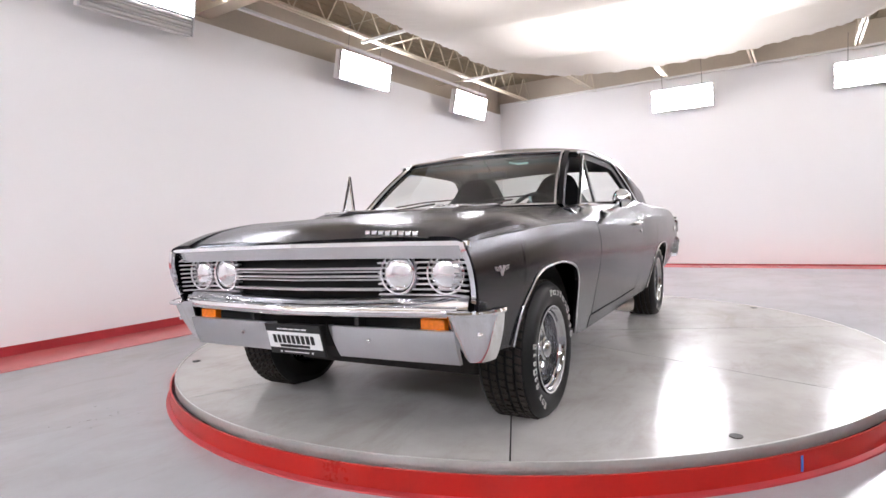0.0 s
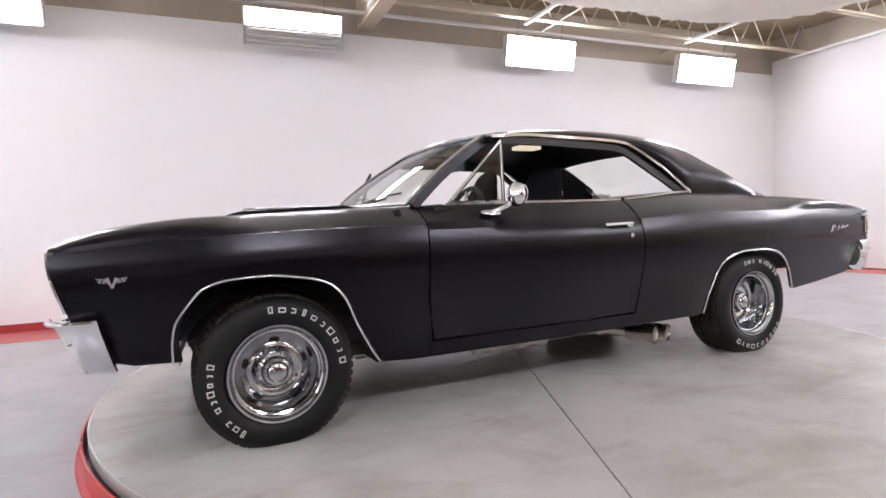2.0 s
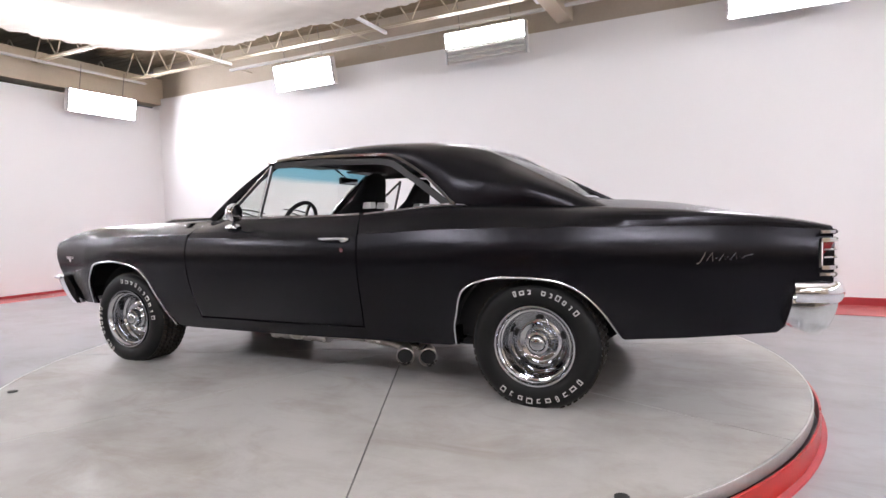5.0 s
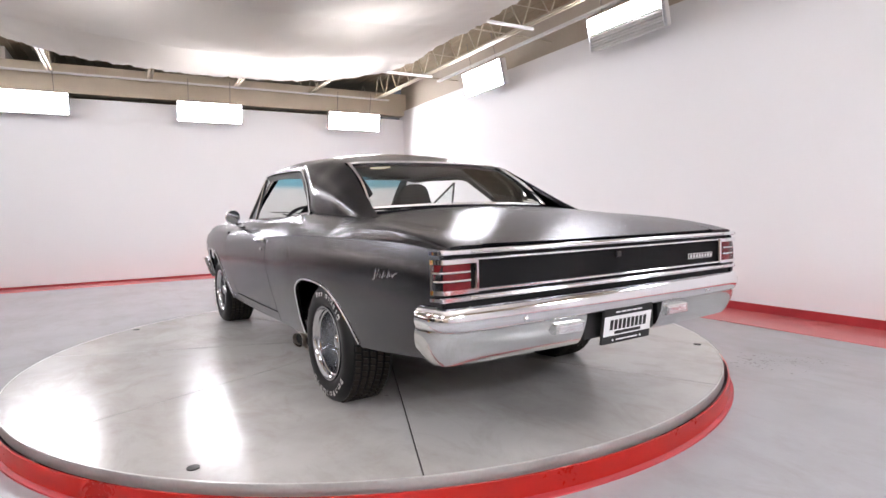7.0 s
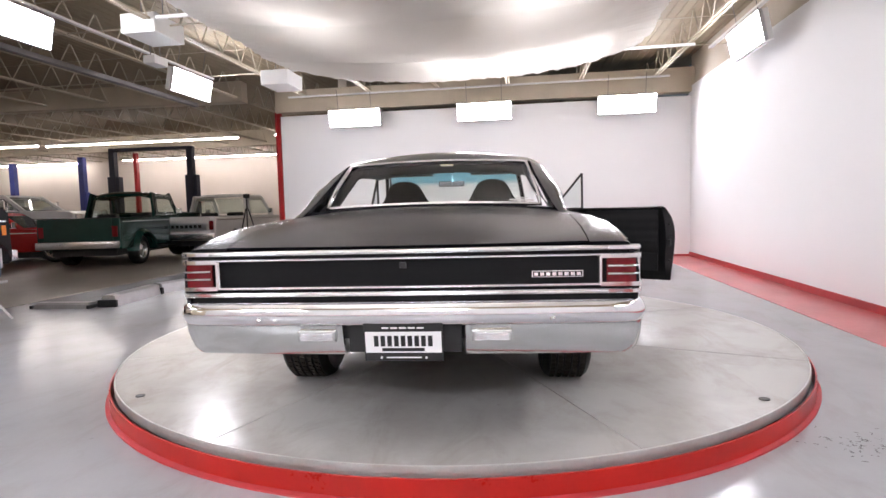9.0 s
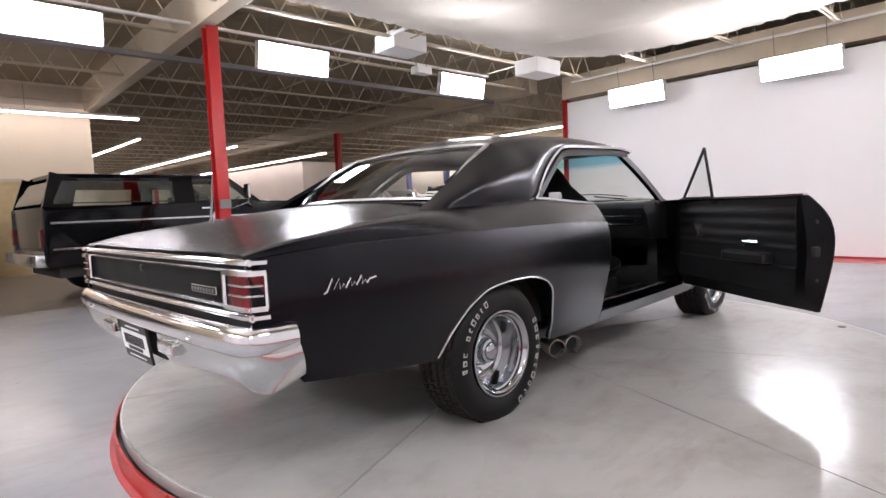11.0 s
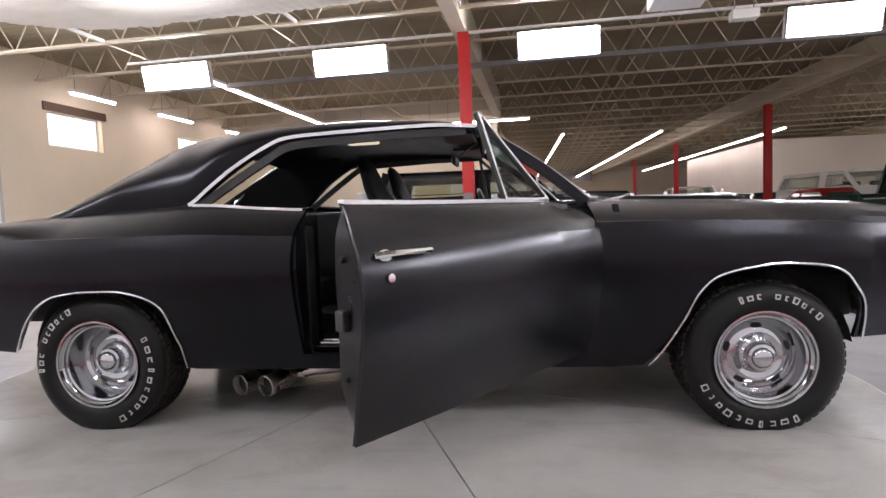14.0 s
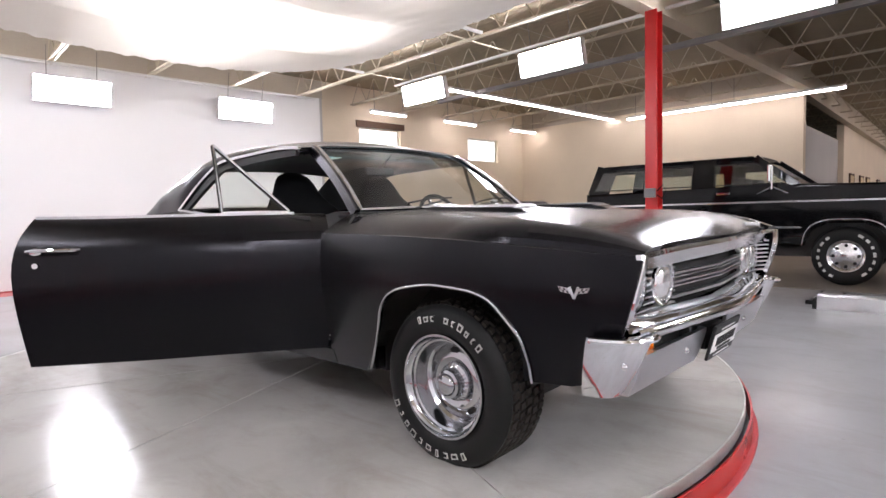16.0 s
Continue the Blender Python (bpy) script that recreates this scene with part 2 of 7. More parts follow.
M["white_metal"] = surf("white_enamel", (0.75, 0.75, 0.74), 0.4, 0, 0.04)
M["gap"] = surf("dark_gap", (0.01, 0.01, 0.01), 0.9)
M["rim"] = surf("galvanised_rim", (0.52, 0.52, 0.50), 0.4, 0.7, 0.15, 5, 60, 0.1)
M["tube"] = glow("studio_tube", (0.965, 0.952, 1.03), LAMP)
# the same tubes with strengths set per wall to balance the brightness
M["tube_south"] = glow("studio_tube_fresh", (0.965, 0.952, 1.03), LAMP * 1.3)
M["tube_north"] = glow("studio_tube_aged", (0.965, 0.952, 1.03), LAMP * 1.0)
M["tube_west"] = glow("studio_tube_new", (0.965, 0.952, 1.03), LAMP * 1.75)
M["tube_east"] = glow("studio_tube_strong", (0.965, 0.952, 1.03), LAMP * 2.1)
M["tube_cloth"] = glow("studio_tube_dim", (1.0, 0.94, 0.97), LAMP * 0.25)
M["tube_off"] = surf("unlit_tube", (0.62, 0.62, 0.60), 0.3, 0, 0.03)
M["strip"] = glow("strip_tube", (1.0, 0.88, 0.90), STRIP)
# strength raised for the west rows to brighten the far wall
M["strip_bright"] = glow("strip_tube_fresh", (1.0, 0.90, 0.88), STRIP * 2.3)
M["dome"] = glow("dome_lamp_glow", (1.0, 0.84, 0.62), 0.8)


def silk():
    m = bpy.data.materials.new("white_diffusion_cloth")
    m.use_nodes = True
    nt = m.node_tree
    nt.nodes.remove(nt.nodes["Principled BSDF"])
    out = nt.nodes["Material Output"]
    d = nt.nodes.new("ShaderNodeBsdfDiffuse")
    t = nt.nodes.new("ShaderNodeBsdfTranslucent")
    d.inputs[0].default_value = (0.78, 0.77, 0.75, 1)
    t.inputs[0].default_value = (0.72, 0.70, 0.66, 1)
    mx = nt.nodes.new("ShaderNodeMixShader")
    mx.inputs[0].default_value = 0.5
    tc = nt.nodes.new("ShaderNodeTexCoord")
    w = nt.nodes.new("ShaderNodeTexNoise")
    w.inputs["Scale"].default_value = 3.0
    w.inputs["Detail"].default_value = 6
    bp = nt.nodes.new("ShaderNodeBump")
    bp.inputs["Strength"].default_value = 0.35
    bp.inputs["Distance"].default_value = 0.03
    nt.links.new(tc.outputs["Object"], w.inputs["Vector"])
    nt.links.new(w.outputs["Fac"], bp.inputs["Height"])
    nt.links.new(bp.outputs[0], d.inputs["Normal"])
    nt.links.new(d.outputs[0], mx.inputs[1])
    nt.links.new(t.outputs[0], mx.inputs[2])
    nt.links.new(mx.outputs[0], out.inputs[0])
    return m


M["silk"] = silk()

# ---------------- mesh helpers ----------------
def part(name, bm, material, parent=None, label="", smooth=False, m=None, angle=40):
    """Links a bmesh as one mesh object, under a thing or a part."""
    bmesh.ops.recalc_face_normals(bm, faces=bm.faces)
    me = bpy.data.meshes.new(name)
    if smooth:
        lim = radians(angle)
        for f in bm.faces:
            f.smooth = True
        for e in bm.edges:
            if len(e.link_faces) == 2 and e.calc_face_angle(0) > lim:
                e.smooth = False
    bm.to_mesh(me)
    bm.free()
    me.materials.append(M[material] if isinstance(material, str) else material)
    ob = new(name, me)
    if m is not None:
        ob.matrix_basis = m
    ob.parent = parent
    if label:
        ob["label"] = label
    return ob


def thing(name, label, category, group="", kind="", m=None):
    ob = new(name)
    ob.empty_display_size = 0.1
    if m is not None:
        ob.matrix_basis = m
    return tagged(ob, label, category, group, kind)


def box(bm, x0, x1, y0, y1, z0, z1, bevel=0.0, m=None):
    r = bmesh.ops.create_cube(bm, size=1)
    vs = r["verts"]
    bmesh.ops.scale(bm, vec=(abs(x1 - x0), abs(y1 - y0), abs(z1 - z0)), verts=vs)
    bmesh.ops.translate(bm, vec=((x0 + x1) / 2, (y0 + y1) / 2, (z0 + z1) / 2), verts=vs)
    if bevel:
        es = list({e for v in vs for e in v.link_edges})
        r = bmesh.ops.bevel(bm, geom=es, offset=bevel, segments=2, affect="EDGES", profile=0.6)
        vs = list({v for f in r["faces"] for v in f.verts} | {v for v in vs if v.is_valid})
    if m is not None:
        bmesh.ops.transform(bm, matrix=m, verts=[v for v in vs if v.is_valid])
    return vs


def boxes(*rows, bevel=0.0):
    bm = bmesh.new()
    for r in rows:
        box(bm, *r, bevel=bevel)
    return bm


def rod(bm, a, b, r, n=8, r2=None, caps=True):
    a, b = Vector(a), Vector(b)
    d = b - a
    m = Matrix.Translation((a + b) / 2) @ d.to_track_quat("Z", "Y").to_matrix().to_4x4()
    bmesh.ops.create_cone(bm, cap_ends=caps, segments=n, radius1=r, radius2=r if r2 is None else r2, depth=d.length, matrix=m)


def sweep(bm, pts, prof, closed=False, up=(0, 0, 1)):
    """Sweeps a closed profile [(side, up)] along a line of points."""
    pts = [Vector(p) for p in pts]
    n, rings = len(pts), []
    for i, p in enumerate(pts):
        a = pts[(i - 1) % n] if closed or i else p
        b = pts[(i + 1) % n] if closed or i < n - 1 else p
        t = (b - a).normalized()
        s = t.cross(Vector(up)).normalized()
        u = s.cross(t).normalized()
        rings.append([bm.verts.new(p + s * x + u * y) for x, y in prof])
    k = len(prof)
    for i in range(n if closed else n - 1):
        r0, r1 = rings[i], rings[(i + 1) % n]
        for j in range(k):
            bm.faces.new((r0[j], r0[(j + 1) % k], r1[(j + 1) % k], r1[j]))
    if not closed:
        bm.faces.new(rings[0][::-1])
        bm.faces.new(rings[-1])


def circle(r, n=8, sx=1.0, sy=1.0):
    return [(r * sx * math.cos(2 * math.pi * i / n), r * sy * math.sin(2 * math.pi * i / n)) for i in range(n)]


def grid(bm, fn, us, vs):
    """A sheet of quads through fn(u, v)."""
    rows = [[bm.verts.new(fn(u, v)) for v in vs] for u in us]
    for i in range(len(us) - 1):
        for j in range(len(vs) - 1):
            bm.faces.new((rows[i][j], rows[i + 1][j], rows[i + 1][j + 1], rows[i][j + 1]))
    return rows


def lathe(bm, prof, n=48, side=1):
    """Turns [(radius, out)] about the y axis; out is along side * y."""
    rings = []
    for r, o in prof:
        if r < 1e-5:
            rings.append([bm.verts.new((0, side * o, 0))])
        else:
            rings.append([bm.verts.new((r * math.cos(2 * math.pi * i / n), side * o, r * math.sin(2 * math.pi * i / n))) for i in range(n)])
    for a, b in zip(rings, rings[1:]):
        for i in range(n):
            q = [a[i % len(a)], a[(i + 1) % len(a)], b[(i + 1) % len(b)], b[i % len(b)]]
            q = list(dict.fromkeys(q))
            if len(q) > 2:
                bm.faces.new(q)


def thicken(bm, t):
    bmesh.ops.recalc_face_normals(bm, faces=bm.faces)
    bmesh.ops.solidify(bm, geom=list(bm.faces), thickness=t)


def curve_of(*rows):
    """A smooth function through (x, value) rows."""
    xs = [r[0] for r in rows]
    ys = [r[1] for r in rows]
    n = len(xs)
    d = [(ys[i + 1] - ys[i]) / (xs[i + 1] - xs[i]) for i in range(n - 1)]
    s = [d[0]] + [0 if d[i - 1] * d[i] <= 0 else 2 * d[i - 1] * d[i] / (d[i - 1] + d[i]) for i in range(1, n - 1)] + [d[-1]]

    def f(x):
        if x <= xs[0]:
            return ys[0]
        if x >= xs[-1]:
            return ys[-1]
        i = max(k for k in range(n - 1) if xs[k] <= x)
        h = xs[i + 1] - xs[i]
        t = (x - xs[i]) / h
        return ((1 + 2 * t) * (1 - t) ** 2 * ys[i] + t * (1 - t) ** 2 * h * s[i] + t * t * (3 - 2 * t) * ys[i + 1] + t * t * (t - 1) * h * s[i + 1])
    return f


def steps(a, b, n):
    return [a + (b - a) * i / n for i in range(n + 1)]

# ---------------- the studio ----------------
ROOM = Matrix.Rotation(radians(-3.3), 4, "Z")   # the room stands slightly askew to the car
FLOOR = -0.14
XW, XE, YN, YO = -7.65, 8.3, 4.1, -4.95        # studio walls and the open side
WALLTOP, DECK, CHORD = 3.42, 4.12, 3.60
EASTTOP = 3.66
SX0, SX1, SY0 = -19.6, 8.6, -44.0            # the shop beyond


def setting(name, bm, material, label="", smooth=False):
    ob = part(name, bm, material, None, label, smooth, ROOM)
    ob["kind"] = "structure"
    return ob


setting("floor", boxes((SX0, SX1 + 0.4, SY0 - 0.4, YN + 0.4, FLOOR - 0.2, FLOOR)), "floor", "glossy grey coated concrete floor")
# white studio walls with a beige upper wall over them
setting("wall_north", boxes((XW - 0.2, XE + 0.2, YN, YN + 0.2, FLOOR, WALLTOP)), "wall", "tall white painted studio wall")
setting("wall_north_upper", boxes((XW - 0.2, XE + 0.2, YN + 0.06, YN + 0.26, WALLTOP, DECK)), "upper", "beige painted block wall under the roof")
setting("wall_west", boxes((XW - 0.2, XW, YO, YN, FLOOR, 3.22)), "wall", "tall white painted studio wall")
setting("wall_west_upper", boxes((XW - 0.25, XW + 0.05, YO - 0.1, YN + 0.06, 3.30, 3.80)), "beam", "cream painted roof girder")
setting("wall_east", boxes((XE, XE + 0.2, YO + 0.1, YN, FLOOR, EASTTOP)), "wall", "tall white painted studio wall")
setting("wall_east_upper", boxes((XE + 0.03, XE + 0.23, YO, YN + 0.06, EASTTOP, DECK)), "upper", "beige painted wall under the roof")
bm = bmesh.new()
box(bm, XW + 0.003, XE - 0.003, YN - 0.02, YN - 0.001, FLOOR, FLOOR + 0.09, 0.004)
box(bm, XW + 0.001, XW + 0.02, YO + 0.1, YN - 0.021, FLOOR, FLOOR + 0.04, 0.004)
box(bm, XE - 0.02, XE - 0.001, YO + 0.1, YN - 0.021, FLOOR, FLOOR + 0.025, 0.004)
setting("baseboard", bm, "red_dark", "low dark red baseboard")
bm = bmesh.new()
box(bm, XW + 0.02, XE - 0.02, YN - 0.72, YN - 0.021, FLOOR, FLOOR + 0.004)
box(bm, XW + 0.02, XW + 0.6, YO + 0.1, YN - 0.72, FLOOR, FLOOR + 0.004)
box(bm, XE - 0.6, XE - 0.02, YO + 0.1, YN - 0.72, FLOOR, FLOOR + 0.004)
setting("floor_stripe", bm, "stripe", "pale red painted stripe on the floor along the wall")

# roof deck with ribs, joists and girders
bm = bmesh.new()
n = int((YN + 0.3 - SY0) / 0.15)
ys = [SY0 + (YN + 0.3 - SY0) * i / n for i in range(n + 1)]
prof = []
for a, b in zip(ys, ys[1:]):
    w = b - a
    prof += [(a, DECK), (a + w * 0.42, DECK), (a + w * 0.5, DECK + 0.04), (a + w * 0.92, DECK + 0.04)]
prof.append((ys[-1], DECK))
lo = [[bm.verts.new((x, y, z)) for y, z in prof] for x in (SX0, SX1 + 0.4)]
for i in range(len(prof) - 1):
    bm.faces.new((lo[0][i], lo[0][i + 1], lo[1][i + 1], lo[1][i]))
thicken(bm, 0.05)
setting("ceiling", bm, "deckmetal", "tan ribbed metal roof deck")


def joist_mesh(length):
    """An open-web joist along x: angle chords, a zigzag web of rods."""
    bm = bmesh.new()
    h = DECK - CHORD
    for dy in (-0.03, 0.03):
        box(bm, 0, length, dy - 0.017, dy + 0.017, 0, 0.03)
        box(bm, 0, length, dy - 0.017, dy + 0.017, h - 0.03, h - 0.002)
    k = max(2, round(length / 0.62))
    s = length / k
    for i in range(k):
        rod(bm, (i * s, 0, 0.01), (i * s + s / 2, 0, h - 0.02), 0.011, 5, caps=False)
        rod(bm, (i * s + s / 2, 0, h - 0.02), (i * s + s, 0, 0.01), 0.011, 5, caps=False)
    me = bpy.data.meshes.new("joist")
    bm.to_mesh(me)
    bm.free()
    me.materials.append(M["joist"])
    return me


BAYS = [(XW + 0.08, 0.34), (0.54, XE + 0.02), (-14.9, XW - 0.28), (SX0, -15.2)]
for a, b in BAYS:
    me = joist_mesh(b - a)
    y = YN - 0.75
    while y > SY0 + 0.3:
        ob = new("roof_joist", me)
        ob.matrix_basis = ROOM @ Matrix.Translation((a, y, CHORD))
        tagged(ob, "cream painted open-web steel roof joist", "joist", "roof joists", "structure")
        y -= 1.52
# bridging bars across the joists
for x in (-5.2, -2.4, 3.0, 5.6):
    for z in (CHORD + 0.012, DECK - 0.05):
        bm = bmesh.new()
        rod(bm, (x, YN + 0.05, z), (x, SY0, z), 0.012, 5)
        tagged(setting("joist_bridging", bm, "joist", "thin steel bridging bar under the roof"), group="bridging bars")
setting("girder", boxes((0.34, 0.54, -12.45, YN + 0.05, CHORD - 0.10, DECK - 0.002)), "beam", "deep cream painted roof girder")
setting("girder_far", boxes((-15.15, -14.95, SY0, YN, CHORD - 0.1, DECK - 0.002)), "beam", "deep cream painted roof girder")


def column(x, y, top, w=0.16, frame_m=ROOM):
    """A red steel column: two flanges and a web on a base plate."""
    col = thing("steel_column", "red painted steel column on a base plate", "column", "red columns", m=frame_m @ pose(x, y, FLOOR))
    h = top - FLOOR
    part("shaft", boxes((-w / 2, w / 2, -w / 2, -w / 2 + 0.014, 0.02, h), (-w / 2, w / 2, w / 2 - 0.014, w / 2, 0.02, h), (-0.006, 0.006, -w / 2 + 0.014, w / 2 - 0.014, 0.02, h)), "red", col)
    part("base_plate", boxes((-0.14, 0.14, -0.14, 0.14, 0, 0.02), bevel=0.003), "red_dark", col)
    return col


column(0.38, -4.97, CHORD - 0.10)
column(XW - 0.06, YO - 0.08, WALLTOP - 0.08, 0.12)


M["blue_tape"] = surf("blue_tape", (0.05, 0.16, 0.55), 0.5)

# ---------------- turntable ----------------
TX, TY, TR = 0.263, 0.043, 2.496
turntable = thing("turntable", "round grey car turntable with a bright red skirt", "turntable", m=pose(TX, TY, 0))


def ring(bm, prof, n=128):
    rows = [[bm.verts.new((r * math.cos(2 * math.pi * i / n), r * math.sin(2 * math.pi * i / n), z)) for r, z in prof] for i in range(n)]
    k = len(prof)
    for i in range(n):
        a, b = rows[i], rows[(i + 1) % n]
        for j in range(k):
            bm.faces.new((a[j], a[(j + 1) % k], b[(j + 1) % k], b[j]))


# deck plates: sectors parted by fine seams
SEAMS = [math.radians(21.8 + 45 * i) for i in range(8)]
for a0, a1 in zip(SEAMS, SEAMS[1:] + [SEAMS[0] + 2 * math.pi]):
    bm = bmesh.new()
    k = 24
    g = 0.0032
    lowv, topv = [], []
    ids = [(g / math.sin((a1 - a0) / 2) * math.cos((a0 + a1) / 2), g / math.sin((a1 - a0) / 2) * math.sin((a0 + a1) / 2))]
    for i in range(k + 1):
        a = a0 + g / TR + (a1 - a0 - 2 * g / TR) * i / k
        ids.append(((TR - 0.009) * math.cos(a), (TR - 0.009) * math.sin(a)))
    lowv = [bm.verts.new((x, y, -0.03)) for x, y in ids]
    topv = [bm.verts.new((x, y, 0)) for x, y in ids]
    bm.faces.new(topv)
    bm.faces.new(lowv[::-1])
    for i in range(len(ids)):
        j = (i + 1) % len(ids)
        bm.faces.new((lowv[i], lowv[j], topv[j], topv[i]))
    part("deck_plate", bm, "table", turntable)
bm = bmesh.new()
ring(bm, [(TR - 0.008, -0.052), (TR, -0.052), (TR, -0.0015), (TR - 0.0015, 0.0005), (TR - 0.008, 0.0005)], 192)
part("rim_band", bm, "rim", turntable, "worn metal edge band", True, angle=25)
bm = bmesh.new()
ring(bm, [(0.3, -0.12), (TR - 0.06, -0.12), (TR - 0.06, -0.032), (0.3, -0.032)])
part("hub_drum", bm, "gap", turntable)
bm = bmesh.new()
ring(bm, [(TR + 0.020, FLOOR), (TR + 0.030, FLOOR), (TR + 0.030, -0.040), (TR + 0.020, -0.040)], 192)
skirt = part("skirt", bm, "skirt_red", turntable, "bright red painted skirt ring", True, angle=25)
bm = bmesh.new()
ring(bm, [(TR + 0.0305, FLOOR), (TR + 0.055, FLOOR), (TR + 0.052, FLOOR + 0.006), (TR + 0.0305, FLOOR + 0.014)], 192)
part("foot_flange", bm, "red_dark", skirt, "dull dark red foot flange", True, angle=25)
for a in (45, 134.5, 223.8, 314.7):
    bm = bmesh.new()
    x, y = (TR - 0.1) * math.cos(radians(a)), (TR - 0.1) * math.sin(radians(a))
    rod(bm, (x, y, 0.0), (x, y, 0.004), 0.026, 16)
    part("bolt_cover", bm, "black", turntable)

# strip of blue tape on the skirt and dark scuffs beside the table
ang = math.atan2(-1.823 - TY, -1.406 - TX)
bm = bmesh.new()
box(bm, -0.006, 0.006, -0.0015, 0.0, -0.032, 0.032, 0.0, Matrix.Translation(((TR + 0.0306) * math.cos(ang), (TR + 0.0306) * math.sin(ang), -0.088)) @ Matrix.Rotation(ang + math.pi / 2, 4, "Z"))
part("tape_mark", bm, "blue_tape", turntable, "short strip of blue tape")
rnd = random.Random(4)
bm = bmesh.new()
for cx, cy, n in ((2.17, 2.1, 90), (2.4, 2.35, 40), (-2.2, 1.69, 14), (2.9, -2.6, 16)):
    for i in range(n):
        x, y, a, ln, wd = cx + rnd.gauss(0, 0.09), cy + rnd.gauss(0, 0.12), rnd.uniform(0, 3.1), rnd.uniform(0.006, 0.03), rnd.uniform(0.0015, 0.005)
        bend = rnd.uniform(-0.5, 0.5)
        p = Vector((x, y, FLOOR + 0.0015))
        rows = []
        for k in range(4):
            d = Vector((math.cos(a + bend * k), math.sin(a + bend * k), 0))
            q = Vector((-d.y, d.x, 0)) * wd * (0.4 if k in (0, 3) else 1)
            rows.append((bm.verts.new(p - q), bm.verts.new(p + q)))
            p = p + d * ln / 3
        for u, v in zip(rows, rows[1:]):
            bm.faces.new((u[0], u[1], v[1], v[0]))
scuffs = part("floor_scuffs", bm, "scuff", None)
tagged(scuffs, "dark rubber scuffs on the grey floor beside the turntable", "scuffs", kind="stuff")

# ---------------- studio lamps ----------------
def lamp_head():
    """A six-tube fixture 1.22 m wide that shines along -y of its own frame."""
    th = thing("studio_light", "white six-tube fluorescent studio light hung from the roof, switched on", "light", "studio lights")
    w, h = 0.61, 0.22
    bm = bmesh.new()
    box(bm, -w - 0.02, w + 0.02, 0.03, 0.10, -h, h, 0.008)
    part("housing", bm, "white_metal", th)
    for i in range(7):
        z = -h + 2 * h * i / 6
        part("reflector_fin", boxes((-w, w, -0.016, 0.03, z - 0.005, z + 0.005)), "white_metal", th)
    for s in (-1, 1):
        part("end_cap", boxes((s * (w + 0.003), s * (w + 0.022), -0.02, 0.028, -h, h), bevel=0.003), "silver", th)
    for i in range(6):
        z = -h + 2 * h * (i + 0.5) / 6
        bm = bmesh.new()
        rod(bm, (-w + 0.01, 0.0, z), (w - 0.01, 0.0, z), 0.024, 8, caps=False)
        part("tube", bm, "tube", th, "glowing fluorescent tube", True)
    for s in (-1, 1):
        bm = bmesh.new()
        rod(bm, (s * 0.4, 0.07, h - 0.01), (s * 0.4, 0.07, h + 0.5), 0.006, 6)
        part("hanger", bm, "duct", th)
    return th


first = lamp_head()


def put_lamp(x, y, z, yaw, tilt=12.0):
    """yaw turns the shining side; tilt bows it to the floor."""
    return copy_thing(first, ROOM @ pose(x, y, z) @ Matrix.Rotation(radians(yaw), 4, "Z") @ Matrix.Rotation(radians(tilt), 4, "X"))


LZ = 3.28


def retube(lamp, material, only=range(6)):
    """Give the chosen tubes of a lamp another kind of tube."""
    tubes = sorted((o for o in lamp.children if o.name.startswith("tube")), key=lambda o: min(v.co.z for v in o.data.vertices))
    for i, o in enumerate(tubes):
        if i in only:
            o.data = o.data.copy()
            o.data.materials[0] = M[material]


north = []
for x in (-3.68, -0.55, 2.95):
    lamp = put_lamp(x, 3.72, LZ, 0)
    lamp.scale = (0.93, 1, 0.94)
    retube(lamp, "tube_north")
    north.append(lamp)
retube(north[1], "tube_off", (0, 1, 2))
first.matrix_basis = ROOM @ pose(6.2, 3.72, LZ - 0.02) @ Matrix.Rotation(radians(12), 4, "X")
for x in (5.12, 2.17, -0.96, -4.55):
    lamp = put_lamp(x, -5.2, LZ + 0.03, 180)
    lamp.scale = (0.93, 1, 0.88)
    retube(lamp, "tube_south")
for y in (-3.07, -0.2, 2.75):
    lamp = put_lamp(-7.3, y, 3.05, 90)
    lamp.scale = (0.94, 1, 0.84)
    retube(lamp, "tube_west")
for y in (-2.97, 0.03):
    lamp = put_lamp(8.05, y, 3.15, -90)
    lamp.scale = (0.9, 1, 0.95)
    retube(lamp, "tube_east")
# rails under the joists that carry the lamps
for x0, x1, y in ((-5.3, 6.9, 3.75), (-5.3, 6.0, -5.23)):
    rl = part("lamp_rail", boxes((x0, x1, y - 0.03, y + 0.03, CHORD - 0.035, CHORD), bevel=0.003), "white_metal", None, "", False, ROOM)
    tagged(rl, "white steel rail that carries the studio lights", "rail", "lamp rails", "structure")
for x in (-7.33, 8.08):
    rl = part("lamp_rail", boxes((x - 0.03, x + 0.03, -4.6, 3.6, CHORD - 0.035, CHORD - 0.002), bevel=0.003), "white_metal", None, "", False, ROOM)
    tagged(rl, "white steel rail that carries the studio lights", "rail", "lamp rails", "structure")
# lamps above the cloth, shining down
dim = copy_thing(first, ROOM @ pose(3.1, -2.0, 3.93) @ Matrix.Rotation(radians(90), 4, "X"))
retube(dim, "tube_cloth")
for x, ys in ((3.1, (-1.1, -0.2, 0.7)), (4.4, (-1.1, -0.2)), (-4.0, (-0.5, 0.5, 1.5)), (0.9, (-1.6, 0.9)), (-1.6, (-1.9, 0.8))):
    for y in ys:
        copy_thing(dim, ROOM @ pose(x, y, 3.93) @ Matrix.Rotation(radians(90), 4, "X"))

# ---------------- hanging cloth ----------------
CLOTH_X, CLOTH_Y = (-5.05, 5.55), (-3.45, 2.5)
